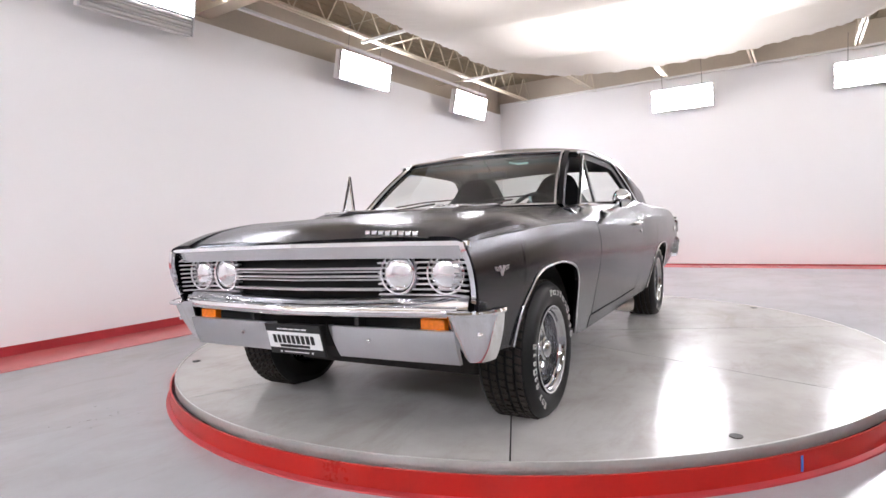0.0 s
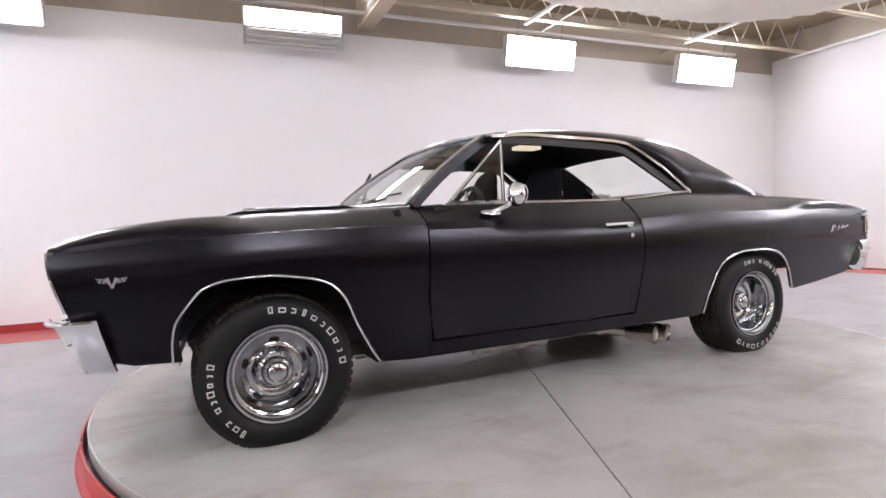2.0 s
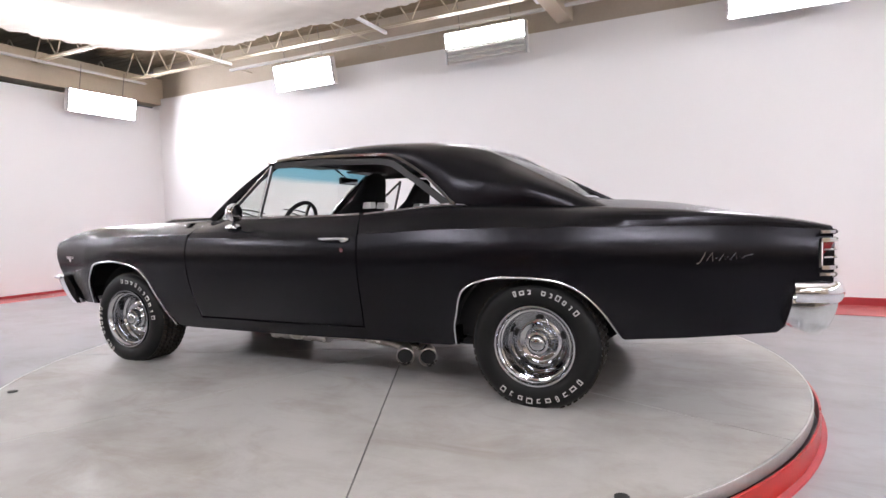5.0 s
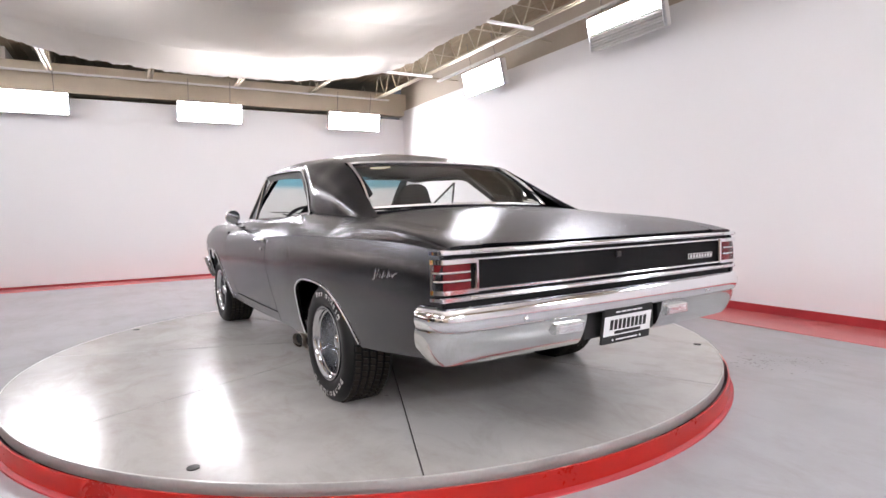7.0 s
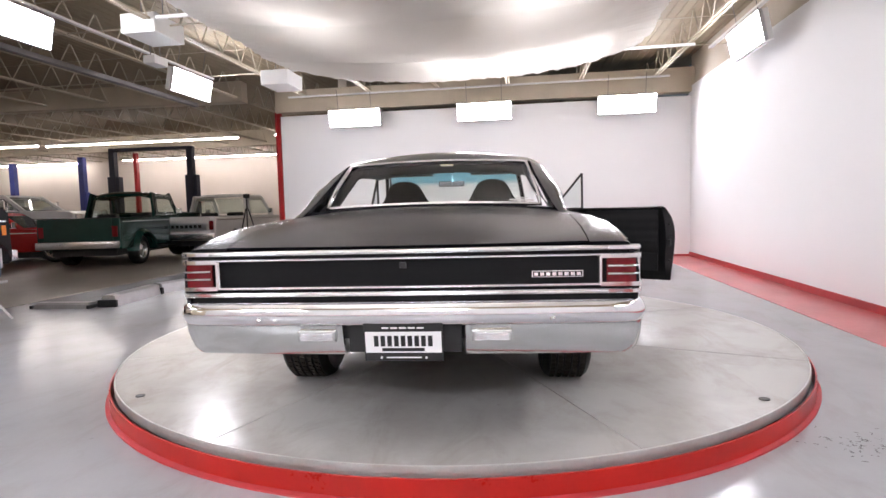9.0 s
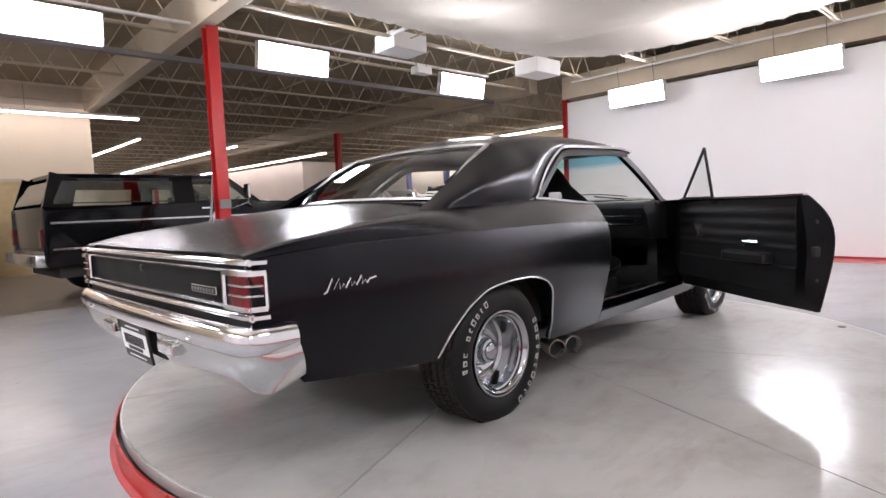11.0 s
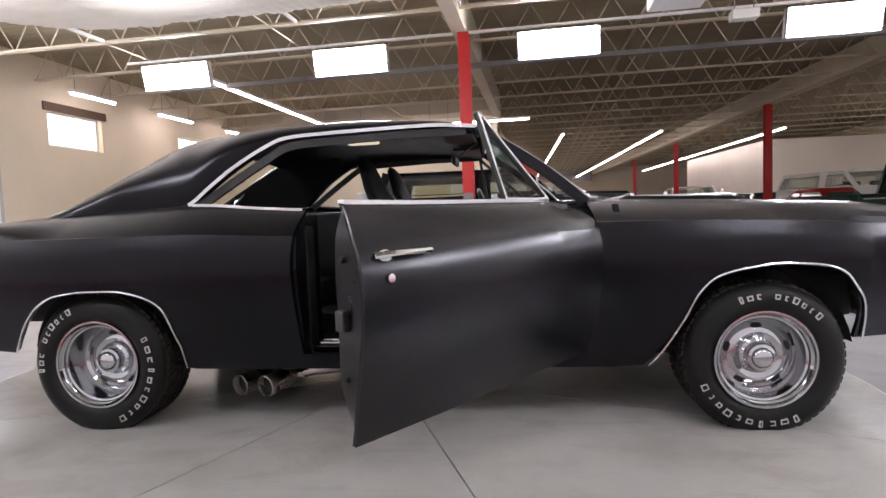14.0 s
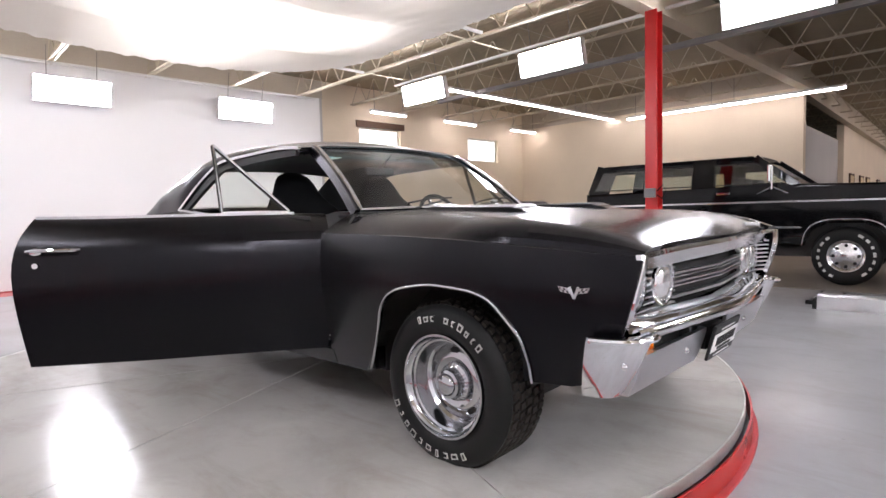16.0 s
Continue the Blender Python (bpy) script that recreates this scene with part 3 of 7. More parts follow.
SWAG = (-5.05, -3.7, -1.9, 0.3, 2.5, 4.2, 5.55)     # lines where the cloth is held up


def cloth_z(u, v):
    """A hammock between two hems, drooping a little between its carrying lines."""
    x = CLOTH_X[0] + (CLOTH_X[1] - CLOTH_X[0]) * u
    y = CLOTH_Y[0] + (CLOTH_Y[1] - CLOTH_Y[0]) * v
    hang = max(0.0, math.sin(math.pi * v)) ** 0.85
    k = max(i for i in range(len(SWAG) - 1) if SWAG[i] <= x + 1e-6)
    t = (x - SWAG[k]) / (SWAG[k + 1] - SWAG[k])
    droop = 0.10 * 4 * t * (1 - t)
    z = 3.47 - (0.235 + droop) * hang - 0.02 * droop
    z += 0.025 * noise.noise(Vector((x * 0.8, y * 0.8, 0))) * hang + 0.010 * noise.noise(Vector((x * 3, y * 4, 4)))
    # gathered folds run in from the hems
    edge, end = min(v, 1 - v), min(u, 1 - u)
    z += max(0.0, 1 - edge / 0.10) * (0.010 * math.sin(x * 15 + 3 * noise.noise(Vector((x, y, 7)))) + 0.007 * math.sin(x * 43 + 5 * noise.noise(Vector((x * 2, y, 3)))))
    z += max(0.0, 1 - end / 0.06) * (0.010 * math.sin(y * 19 + 2.5 * noise.noise(Vector((x, y, 9)))) + 0.007 * math.sin(y * 47 + 4 * noise.noise(Vector((x, y * 2, 5)))))
    # the hems pull in between the ties, and the corners hang back
    pull = 0.07 * math.sin(math.pi * t) * (1 - hang)
    cx = max(0.0, abs(u - 0.5) - 0.42) / 0.08
    cy = max(0.0, abs(v - 0.5) - 0.30) / 0.20
    return x - math.copysign(0.55 * cy * cy * cx, u - 0.5), y - math.copysign(pull, v - 0.5) - math.copysign(0.22 * cx * cx * min(1.0, cy), v - 0.5), z


bm = bmesh.new()
grid(bm, cloth_z, steps(0, 1, 360), steps(0, 1, 200))
cloth = part("diffusion_cloth", bm, "silk", None, "", True, ROOM, 80)
tagged(cloth, "white translucent cloth hung sagging under the roof", "cloth")
# bars with cords that carry the cloth
for x in (-4.9, -1.9, 0.3, 2.5, 5.4):
    cb = thing("cloth_bar", "white metal bar with cords that carries the cloth", "bar", "cloth bars", m=ROOM)
    part("bar", boxes((x - 0.02, x + 0.02, -4.0, 3.4, 3.53, 3.57), bevel=0.004), "white_metal", cb)
    for y in (-3.7, 3.2):
        bm = bmesh.new()
        rod(bm, (x, y, 3.56), (x, y, CHORD + 0.03), 0.006, 6)
        part("hanger", bm, "duct", cb)
    for v in (0.06, 0.3, 0.5, 0.7, 0.94):
        u = (x - CLOTH_X[0]) / (CLOTH_X[1] - CLOTH_X[0])
        px, py, pz = cloth_z(u, v)
        bm = bmesh.new()
        rod(bm, (x, py, 3.54), (px, py, pz - 0.002), 0.004, 5)
        part("cord", bm, "white_metal", cb)

# ---------------- the car: front at -x, its left side at -y, wheels on z = 0 ----------------
car = thing("muscle_car", "satin black two-door coupe with chrome trim and one door open", "car")
WM = curve_of((-2.25, 0.845), (-2.02, 0.87), (-1.8, 0.90), (-1.47, 0.927), (-0.8, 0.942), (0, 0.95), (0.5, 0.953), (1.0, 0.965), (1.5, 0.965), (2.0, 0.955), (2.45, 0.943), (2.76, 0.926))
ZC = curve_of((-2.22, 0.85), (-2.0, 0.868), (-1.47, 0.9), (-0.93, 0.908), (-0.38, 0.908), (0.18, 0.897), (0.47, 0.895), (0.75, 0.905), (1.04, 0.915), (1.6, 0.908), (2.4, 0.888), (2.76, 0.862))
OFF = curve_of((0.28, -0.108), (0.32, -0.096), (0.40, -0.072), (0.48, -0.052), (0.56, -0.032), (0.64, -0.014), (0.72, -0.003), (0.78, -0.002), (0.83, -0.009), (0.87, -0.021), (0.92, -0.037))
# inner top edge of fender, door and quarter panel
YT = curve_of((-2.22, 0.67), (-2.0, 0.685), (-1.5, 0.705), (-0.8, 0.715), (-0.5, 0.80), (0, 0.822), (0.5, 0.822), (1.0, 0.80), (1.4, 0.79), (1.8, 0.765), (2.4, 0.745), (2.76, 0.735))
ZT = curve_of((-2.235, 0.866), (-2.13, 0.910), (-2.0, 0.943), (-1.72, 0.974), (-1.43, 0.98), (-0.85, 0.992), (-0.5, 0.998), (0.05, 0.998), (0.46, 1.003), (0.66, 1.016), (1.0, 1.042), (1.35, 1.03), (1.62, 1.012), (2.0, 0.986), (2.45, 0.938), (2.64, 0.905), (2.76, 0.874))


def side_y(x, z):
    return WM(x) + OFF(z - (ZC(x) - 0.9) * max(0.0, min(1.0, (z - 0.5) / 0.4)))


def lower_edge(x):
    rows = FRONT_ARCH if x < 0 else REAR_ARCH
    return float(np.interp(x, [r[0] for r in rows], [r[1] for r in rows]))


FRONT_ARCH = [(-2.3, 0.47), (-2.08, 0.415), (-1.849, 0.412), (-1.848, 0.47), (-1.838, 0.552), (-1.783, 0.641), (-1.729, 0.697), (-1.639, 0.723), (-1.497, 0.730), (-1.36, 0.713), (-1.255, 0.681), (-1.185, 0.61), (-1.139, 0.51), (-1.067, 0.379), (-1.012, 0.298), (-0.9, 0.29), (0, 0.287)]
REAR_ARCH = [(0, 0.287), (1.0, 0.30), (1.039, 0.308), (1.042, 0.40), (1.059, 0.466), (1.098, 0.59), (1.178, 0.646), (1.321, 0.673), (1.438, 0.672), (1.587, 0.654), (1.685, 0.611), (1.787, 0.514), (1.87, 0.388), (1.885, 0.377), (2.154, 0.397), (2.53, 0.437), (2.60, 0.50), (2.64, 0.60), (2.72, 0.64)]


def section(x, v):
    """The side of the body at x, from its lower edge (v = 0) over the crease (v = 0.7) to the inner top edge (v = 1)."""
    zc = ZC(x)
    if v <= 0.7:
        z0 = lower_edge(x)
        z = z0 + (zc - z0) * (v / 0.7)
        return side_y(x, z), z
    t = min(1.0, max(0.0, (v - 0.7) / 0.3))
    y0, y1, z1 = side_y(x, zc) - 0.0065 * min(1.0, (v - 0.7) / 0.006), YT(x), ZT(x)
    full = max(0.0, min(1.0, (x - 1.6) / 0.7)) + 0.5 * max(0.0, min(1.0, (-1.5 - x) / 0.4))
    return y0 + (y1 - y0) * t ** (1.04 + 1.45 * full), zc + (z1 - zc) * (1 - (1 - t) ** (1.28 + 2.5 * full))


VS = steps(0, 0.7, 11) + [0.706] + steps(0.7, 1, 7)[1:]
DOOR_F = curve_of((0.3, -0.745), (0.45, -0.775), (0.6, -0.796), (0.8, -0.797), (0.9, -0.79), (1.0, -0.772))
DOOR_R = curve_of((0.3, 0.478), (0.6, 0.489), (0.76, 0.491), (0.9, 0.481), (1.0, 0.452))
FRONT_X = curve_of((0.41, -2.062), (0.5, -2.115), (0.645, -2.180), (0.85, -2.226), (0.95, -2.224))


def side_panel(name, xs, side, x0=None, x1=None, label=""):
    """A panel of the side; x0 and x1 give its ends as functions of height."""
    bm = bmesh.new()
    a, b = xs[0], xs[-1]

    def fn(x, v):
        y, z = section(x, v)
        s = (x - a) / (b - a)
        shift = 0.0
        if x0:
            shift += (x0(z) - a) * max(0.0, 1 - s * 3.0)
        if x1:
            shift += (x1(z) - b) * max(0.0, 1 - (1 - s) * 3.0)
        return (x + shift, side * y, z)
    grid(bm, fn, xs, VS)
    thicken(bm, 0.018)
    return part(name, bm, "paint", car, label, True, angle=17)


FX = sorted(set(steps(-2.200, -1.86, 8) + [r[0] for r in FRONT_ARCH if -2.2 < r[0] < -0.8] + steps(-1.72, -0.8, 26)))
QX = sorted(set(steps(0.489, 2.731, 46) + [r[0] for r in REAR_ARCH if 0.5 < r[0] < 2.7]))
for sd in (-1, 1):
    side_panel("front_fender", FX, sd, FRONT_X, lambda z: DOOR_F(z) - 0.004)
    side_panel("quarter_panel", QX, sd, lambda z: DOOR_R(z) + 0.004, None)
    # bright wheel-arch trim
    for rows in (FRONT_ARCH, REAR_ARCH):
        sel = [r for r in rows if (-1.8485 < r[0] < -1.0 if rows is FRONT_ARCH else 1.03 < r[0] < 1.875)]
        bm = bmesh.new()
        if rows is FRONT_ARCH:
            sel = [(-1.848, 0.412)] + sel
        run = [0.0]
        for p, q in zip(sel, sel[1:]):
            run.append(run[-1] + math.hypot(q[0] - p[0], q[1] - p[1]))
        fx, fz = curve_of(*zip(run, [p[0] for p in sel])), curve_of(*zip(run, [p[1] for p in sel]))
        pts = []
        for d in steps(0, run[-1], 56):
            x, z = fx(d), fz(d)
            pts.append((x, sd * (side_y(x, z) + 0.003), z))
        sweep(bm, pts, circle(0.0055, 8), up=(0, 1, 0))
        part("wheel_arch_trim", bm, "chrome_worn", car, "thin bright wheel arch trim", True)

# hood with two long vents
HOODC = curve_of((-2.250, 0.876), (-2.205, 0.909), (-2.14, 0.938), (-2.05, 0.958), (-1.8, 0.972), (-1.4, 1.0), (-0.93, 1.014))


def lip_x(y):
    """Plan line of the nose: pointed in the middle, with the fender tips standing forward."""
    a = abs(y)
    return -2.247 + 0.038 * min(a, 0.60) / 0.60 - 0.009 * max(0.0, a - 0.60) / 0.22


def hood_at(x, y):
    e = ZT(x)
    w = 0.70
    t = min(1.0, abs(y) / w)
    peak = 1.25 + 0.75 * max(0.0, min(1.0, (x + 2.2) / 1.3))     # a crease runs down the middle of the nose
    return e + (HOODC(x) - e) * (1 - t ** peak)


bm = bmesh.new()
HX = steps(0, 1, 30)
HY = steps(-0.697, 0.697, 44)


def hood_fn(s, y):
    x0 = lip_x(y)
    x1 = -0.86 - 0.08 * (1 - (y / 0.7) ** 2)
    x = x0 + (x1 - x0) * s
    return (x, y * (YT(x) - 0.004) / 0.7, hood_at(x, y))


grid(bm, hood_fn, HX, HY)
thicken(bm, 0.02)
part("hood", bm, "paint", car, "", True, angle=50)
for sd in (-1, 1):
    bm = bmesh.new()
    y0, y1 = sd * 0.26, sd * 0.44
    zb = 1.0
    vs = [(-1.60, 0.0), (-1.53, 0.017), (-1.02, 0.016), (-0.97, 0.0)]
    lo = [[bm.verts.new((x, y, hood_at(x, y) + dz)) for x, dz in vs] for y in (y0, y0 + sd * 0.012, y1 - sd * 0.012, y1)]
    for r in (lo[0], lo[3]):
        for i, v in enumerate(r):
            v.co.z = hood_at(v.co.x, v.co.y) - 0.004
    for i in range(3):
        for j in range(3):
            bm.faces.new((lo[i][j], lo[i + 1][j], lo[i + 1][j + 1], lo[i][j + 1]))
    vent = part("hood_vent", bm, "paint", car, "", True, angle=25)
    bm = bmesh.new()
    y0, y1 = sd * 0.275, sd * 0.425
    ya, yb = min(y0, y1), max(y0, y1)
    for i in range(5):
        y = ya + (yb - ya) * (i + 0.5) / 5
        box(bm, -1.50, -1.05, y - 0.008, y + 0.008, hood_at(-1.3, y) + 0.013, hood_at(-1.3, y) + 0.023, 0.002)
    box(bm, -1.52, -1.50, ya, yb, hood_at(-1.5, ya) + 0.01, hood_at(-1.5, ya) + 0.024, 0.003)
    box(bm, -1.05, -1.03, ya, yb, hood_at(-1.04, ya) + 0.008, hood_at(-1.04, ya) + 0.023, 0.003)
    part("vent_grille", bm, "chrome_worn", vent, "bright ribbed vent insert")
# cowl between hood and windscreen
bm = bmesh.new()
grid(bm, lambda s, y: (-0.95 + 0.09 * (y / 0.72) ** 2 + 0.2 * s, y, 0.992 + 0.012 * (1 - (y / 0.72) ** 2) - 0.006 * s), steps(0, 1, 4), steps(-0.715, 0.715, 24))
thicken(bm, 0.015)
part("cowl_panel", bm, "paint", car, "", True)
# trunk lid
DECKC = curve_of((1.5, 1.058), (1.8, 1.045), (2.1, 1.012), (2.45, 0.945), (2.64, 0.900), (2.74, 0.876))
bm = bmesh.new()


def trunk_fn(s, y):
    x0 = 1.66 + 0.02 * (1 - (y / 0.74) ** 2)
    x = x0 + (2.720 - x0) * s
    e = ZT(x)
    return (x, y * (YT(x) - 0.004) / 0.74, e + (DECKC(x) - e) * (1 - min(1.0, abs(y / 0.74)) ** 2.4))


grid(bm, trunk_fn, steps(0, 1, 26), steps(-0.74, 0.74, 36))
thicken(bm, 0.02)
part("trunk_lid", bm, "paint", car, "", True, angle=50)

# ---- roof with broad rear pillars ----
RC = curve_of((-0.335, 1.385), (-0.2, 1.422), (0, 1.455), (0.35, 1.476), (0.7, 1.460), (0.95, 1.426), (1.13, 1.372))
RIDGE_Z = curve_of((-0.30, 1.362), (-0.15, 1.392), (0, 1.405), (0.35, 1.414), (0.7, 1.402), (0.95, 1.378), (1.12, 1.345), (1.3, 1.262), (1.5, 1.155), (1.7, 1.05), (1.79, 1.008))
RIDGE_Y = curve_of((-0.30, 0.60), (0, 0.615), (0.5, 0.62), (1.0, 0.61), (1.2, 0.62), (1.5, 0.665), (1.79, 0.72))
BASE_Z = curve_of((-0.30, 1.352), (-0.09, 1.366), (0.21, 1.360), (0.5, 1.350), (0.60, 1.338), (0.66, 1.312), (0.82, 1.214), (0.95, 1.105), (1.02, 1.046), (1.2, 1.036), (1.5, 1.02), (1.79, 0.996))


def base_y(x):
    z = BASE_Z(x)
    return 0.795 - (z - 1.04) * 0.34 - max(0.0, x - 1.1) * 0.035


def roof_fn(x, v):
    """v from 0 (drip edge) over 1 (ridge) to 2 (centre line)."""
    yb, zb, yr, zr = base_y(x), BASE_Z(x), RIDGE_Y(x), RIDGE_Z(x)
    if v <= 1:
        k = min(0.035 + 0.03 * max(0.0, min(1.0, (x - 0.6) / 0.3)), 0.35 * (zr - zb))
        bulge = math.sin(math.pi * v)
        return (x, yb + (yr - yb) * v + k * bulge * 0.9, zb + (zr - zb) * v + k * bulge * 0.35)
    t = v - 1
    return (x - 0.035 * (1 - abs(1 - t)) * max(0.0, min(1.0, (0.1 - x) / 0.4)), yr * (1 - t), zr + (RC(x) - zr) * (1 - (1 - t) ** 2))


bm = bmesh.new()
XR = steps(-0.30, 1.125, 34)
for sd in (-1, 1):
    def f2(x, v, sd=sd):
        p = roof_fn(x, v)
        return (p[0], sd * p[1], p[2])
    grid(bm, f2, XR, steps(0, 1, 8) + steps(1, 2, 8)[1:])
    grid(bm, f2, steps(1.125, 1.79, 16), steps(0, 1, 8))
bmesh.ops.remove_doubles(bm, verts=bm.verts, dist=0.0008)
thicken(bm, 0.022)
part("roof", bm, "paint", car, "", True, angle=50)
# the shelf between the pillars and rear window lower edge
bm = bmesh.new()
grid(bm, lambda s, y: (1.50 + 0.19 * s, y, 1.03 + 0.028 * (1 - (y / 0.72) ** 2)), steps(0, 1, 3), steps(-0.74, 0.74, 16))
thicken(bm, 0.015)
part("rear_deck_panel", bm, "paint", car, "", True)

# windscreen pillars, glass and bright surrounds
WS_B = lambda y: Vector((-0.78 - 0.13 * (1 - (y / 0.70) ** 2), y, 1.002 + 0.008 * (1 - (y / 0.7) ** 2)))
WS_T = lambda y: Vector((-0.305 - 0.035 * (1 - (y / 0.60) ** 2), y, RIDGE_Z(-0.3) - 0.004 + 0.02 * (1 - (y / 0.6) ** 2)))


def windscreen_fn(s, q):
    a, b = WS_B(q * 0.68), WS_T(q * 0.585)
    p = a.lerp(b, s)
    p.x -= 0.03 * math.sin(math.pi * s)
    return p


bm = bmesh.new()
grid(bm, windscreen_fn, steps(0, 1, 10), steps(-1, 1, 20))
part("windscreen", bm, "windscreen", car, "clear windscreen with a blue tinted top band", True).visible_shadow = False
RW_B = lambda y: Vector((1.53 + 0.09 * (1 - (y / 0.65) ** 2), y, 1.045 + 0.016 * (1 - (y / 0.65) ** 2)))
RW_T = lambda y: Vector((1.125, y, RIDGE_Z(1.12) - 0.012 + 0.022 * (1 - (y / 0.6) ** 2)))


def rearglass_fn(s, q):
    p = RW_B(q * 0.645).lerp(RW_T(q * 0.585), s)
    p.x += 0.045 * math.sin(math.pi * s)
    return p


bm = bmesh.new()
grid(bm, rearglass_fn, steps(0, 1, 10), steps(-1, 1, 20))
part("rear_window", bm, "glass", car, "clear curved rear window", True).visible_shadow = False
# sticker low in the rear window
bm = bmesh.new()
for i, (qa, qb, sa, sb) in enumerate(((0.76, 0.92, 0.02, 0.055), (0.72, 0.95, 0.07, 0.105), (0.79, 0.90, 0.12, 0.15))):
    vs = [bm.verts.new(Vector(rearglass_fn(s, q)) + Vector((0.004, 0, 0.003))) for s, q in ((sa, qa), (sa, qb), (sb, qb), (sb, qa))]
    bm.faces.new(vs)
part("window_sticker", bm, "letter", car, "small white sticker low on the glass")


edge = [windscreen_fn(s, -1) for s in steps(0, 1, 8)]
loop = [windscreen_fn(0, q) for q in steps(1, -1, 20)][:-1] + edge + [windscreen_fn(1, q) for q in steps(-1, 1, 20)][1:] + [windscreen_fn(s, 1) for s in steps(1, 0, 8)][1:-1]
bm = bmesh.new()
sweep(bm, [Vector(p) + Vector((-0.008, 0, 0.006)) for p in loop], circle(0.011, 6), closed=True)
part("windscreen_trim", bm, "chrome_worn", car, "bright windscreen surround", True)
loop = [rearglass_fn(0, q) for q in steps(1, -1, 20)][:-1] + [rearglass_fn(s, -1) for s in steps(0, 1, 8)] + [rearglass_fn(1, q) for q in steps(-1, 1, 20)][1:] + [rearglass_fn(s, 1) for s in steps(1, 0, 8)][1:-1]
bm = bmesh.new()
sweep(bm, [Vector(p) + Vector((0.008, 0, 0.006)) for p in loop], circle(0.013, 6), closed=True)
part("rear_window_trim", bm, "chrome_worn", car, "bright rear window surround", True)
for sd in (-1, 1):
    # A pillar
    bm = bmesh.new()
    sweep(bm, [Vector(windscreen_fn(s, sd * 1.0)) + Vector((0.02, sd * 0.022, -0.004)) for s in steps(-0.02, 0.98, 10)],
          [(-0.022, -0.02), (0.022, -0.02), (0.026, 0.008), (-0.02, 0.012)], up=(0, 1, 0))
    part("windscreen_pillar", bm, "paint", car, "", True)
    # drip rail of bright metal that runs down behind the quarter window
    pts = [(-0.302, 0.69, 1.352)]
    pts += [(x, base_y(x) + 0.004, BASE_Z(x)) for x in steps(-0.25, 1.02, 34)]
    bm = bmesh.new()
    sweep(bm, [(x, sd * y, z) for x, y, z in pts], [(-0.008, -0.010), (0.008, -0.010), (0.008, 0.010), (-0.008, 0.010)], up=(0, sd, 0))
    part("drip_rail", bm, "chrome", car, "bright drip rail", True)
    # thinner inner frame of the window opening
    pts = [(-0.26, 1.333), (0.0, 1.332), (0.21, 1.325), (0.5, 1.312), (0.59, 1.295), (0.68, 1.24), (0.81, 1.155), (0.98, 1.036)]
    pl = curve_of(*pts)
    bm = bmesh.new()
    sweep(bm, [(x, sd * (0.775 - (pl(x) - 1.04) * 0.34), pl(x)) for x in steps(-0.26, 0.98, 26)], [(-0.018, -0.012), (0.018, -0.012), (0.018, 0.012), (-0.018, 0.012)], up=(0, sd, 0))
    part("window_seal", bm, "black", car, "", True)
    # quarter window ledge
    bm = bmesh.new()
    sweep(bm, [(x, sd * (YT(x) - 0.012), ZT(x) + 0.004) for x in steps(0.47, 1.0, 10)], [(-0.02, -0.006), (0.012, -0.006), (0.012, 0.006), (-0.02, 0.006)])
    part("quarter_window_ledge", bm, "chrome_worn", car, "bright strip along the window ledge", True)
    # inner trim of pillar
    bm = bmesh.new()
    grid(bm, lambda x, v, sd=sd: (x, sd * (base_y(x) - 0.06 + (RIDGE_Y(x) - base_y(x)) * v), BASE_Z(x) + (RIDGE_Z(x) - 0.02 - BASE_Z(x)) * v), steps(0.7, 1.5, 10), [0, 0.5, 1])
    part("pillar_trim", bm, "vinyl", car, "", True)
    # outer rocker panel below the door
    bm = bmesh.new()
    grid(bm, lambda x, v, sd=sd: (x, sd * section(x, v)[0], section(x, v)[1] - 0.004 * (v > 0.01)), steps(-0.775, 0.485, 14), steps(0, 0.088, 3))
    thicken(bm, 0.018)
    part("rocker_panel", bm, "paint", car, "", True)
    # rocker with bright sill plate
    bm = bmesh.new()
    box(bm, -0.98, 1.02, min(sd * 0.66, sd * 0.775), max(sd * 0.66, sd * 0.775), 0.282, 0.385, 0.012)
    part("rocker", bm, "paint", car)
    bm = bmesh.new()
    box(bm, -0.70, 0.44, min(sd * 0.70, sd * 0.775), max(sd * 0.70, sd * 0.775), 0.385, 0.397, 0.004)
    part("sill_plate", bm, "chrome_worn", car, "bright sill plate")
    # door jambs
    for xa, xb in ((0.496, 0.60), (-0.90, -0.815)):
        bm = bmesh.new()
        vs = []
        for z in (0.31, 0.45, 0.6, 0.75, 0.88, 0.98):
            vs.append((z, side_y(xa, z) - 0.02 if z < 0.9 else 0.80))
        for (za, ya), (zb, yb) in zip(vs, vs[1:]):
            q = [bm.verts.new((xa, sd * 0.62, za)), bm.verts.new((xa, sd * ya, za)), bm.verts.new((xa, sd * yb, zb)), bm.verts.new((xa, sd * 0.62, zb))]
            bm.faces.new(q)
        bmesh.ops.remove_doubles(bm, verts=bm.verts, dist=0.001)
        thicken(bm, 0.02)
        part("door_jamb", bm, "paint", car)
    # added dark strip keeps light from showing through the door gap
    part("jamb_seal", boxes((0.470, 0.515, min(sd * 0.70, sd * 0.80), max(sd * 0.70, sd * 0.80), 0.34, 0.93), bevel=0.004), "rubber", car, "dark strip added behind the door gap to block light")
    # inner quarter panel beside the rear seat
    bm = bmesh.new()
    box(bm, 0.52, 1.5, min(sd * 0.66, sd * 0.72), max(sd * 0.66, sd * 0.72), 0.32, 1.0, 0.02)
    part("inner_side_panel", bm, "vinyl", car)

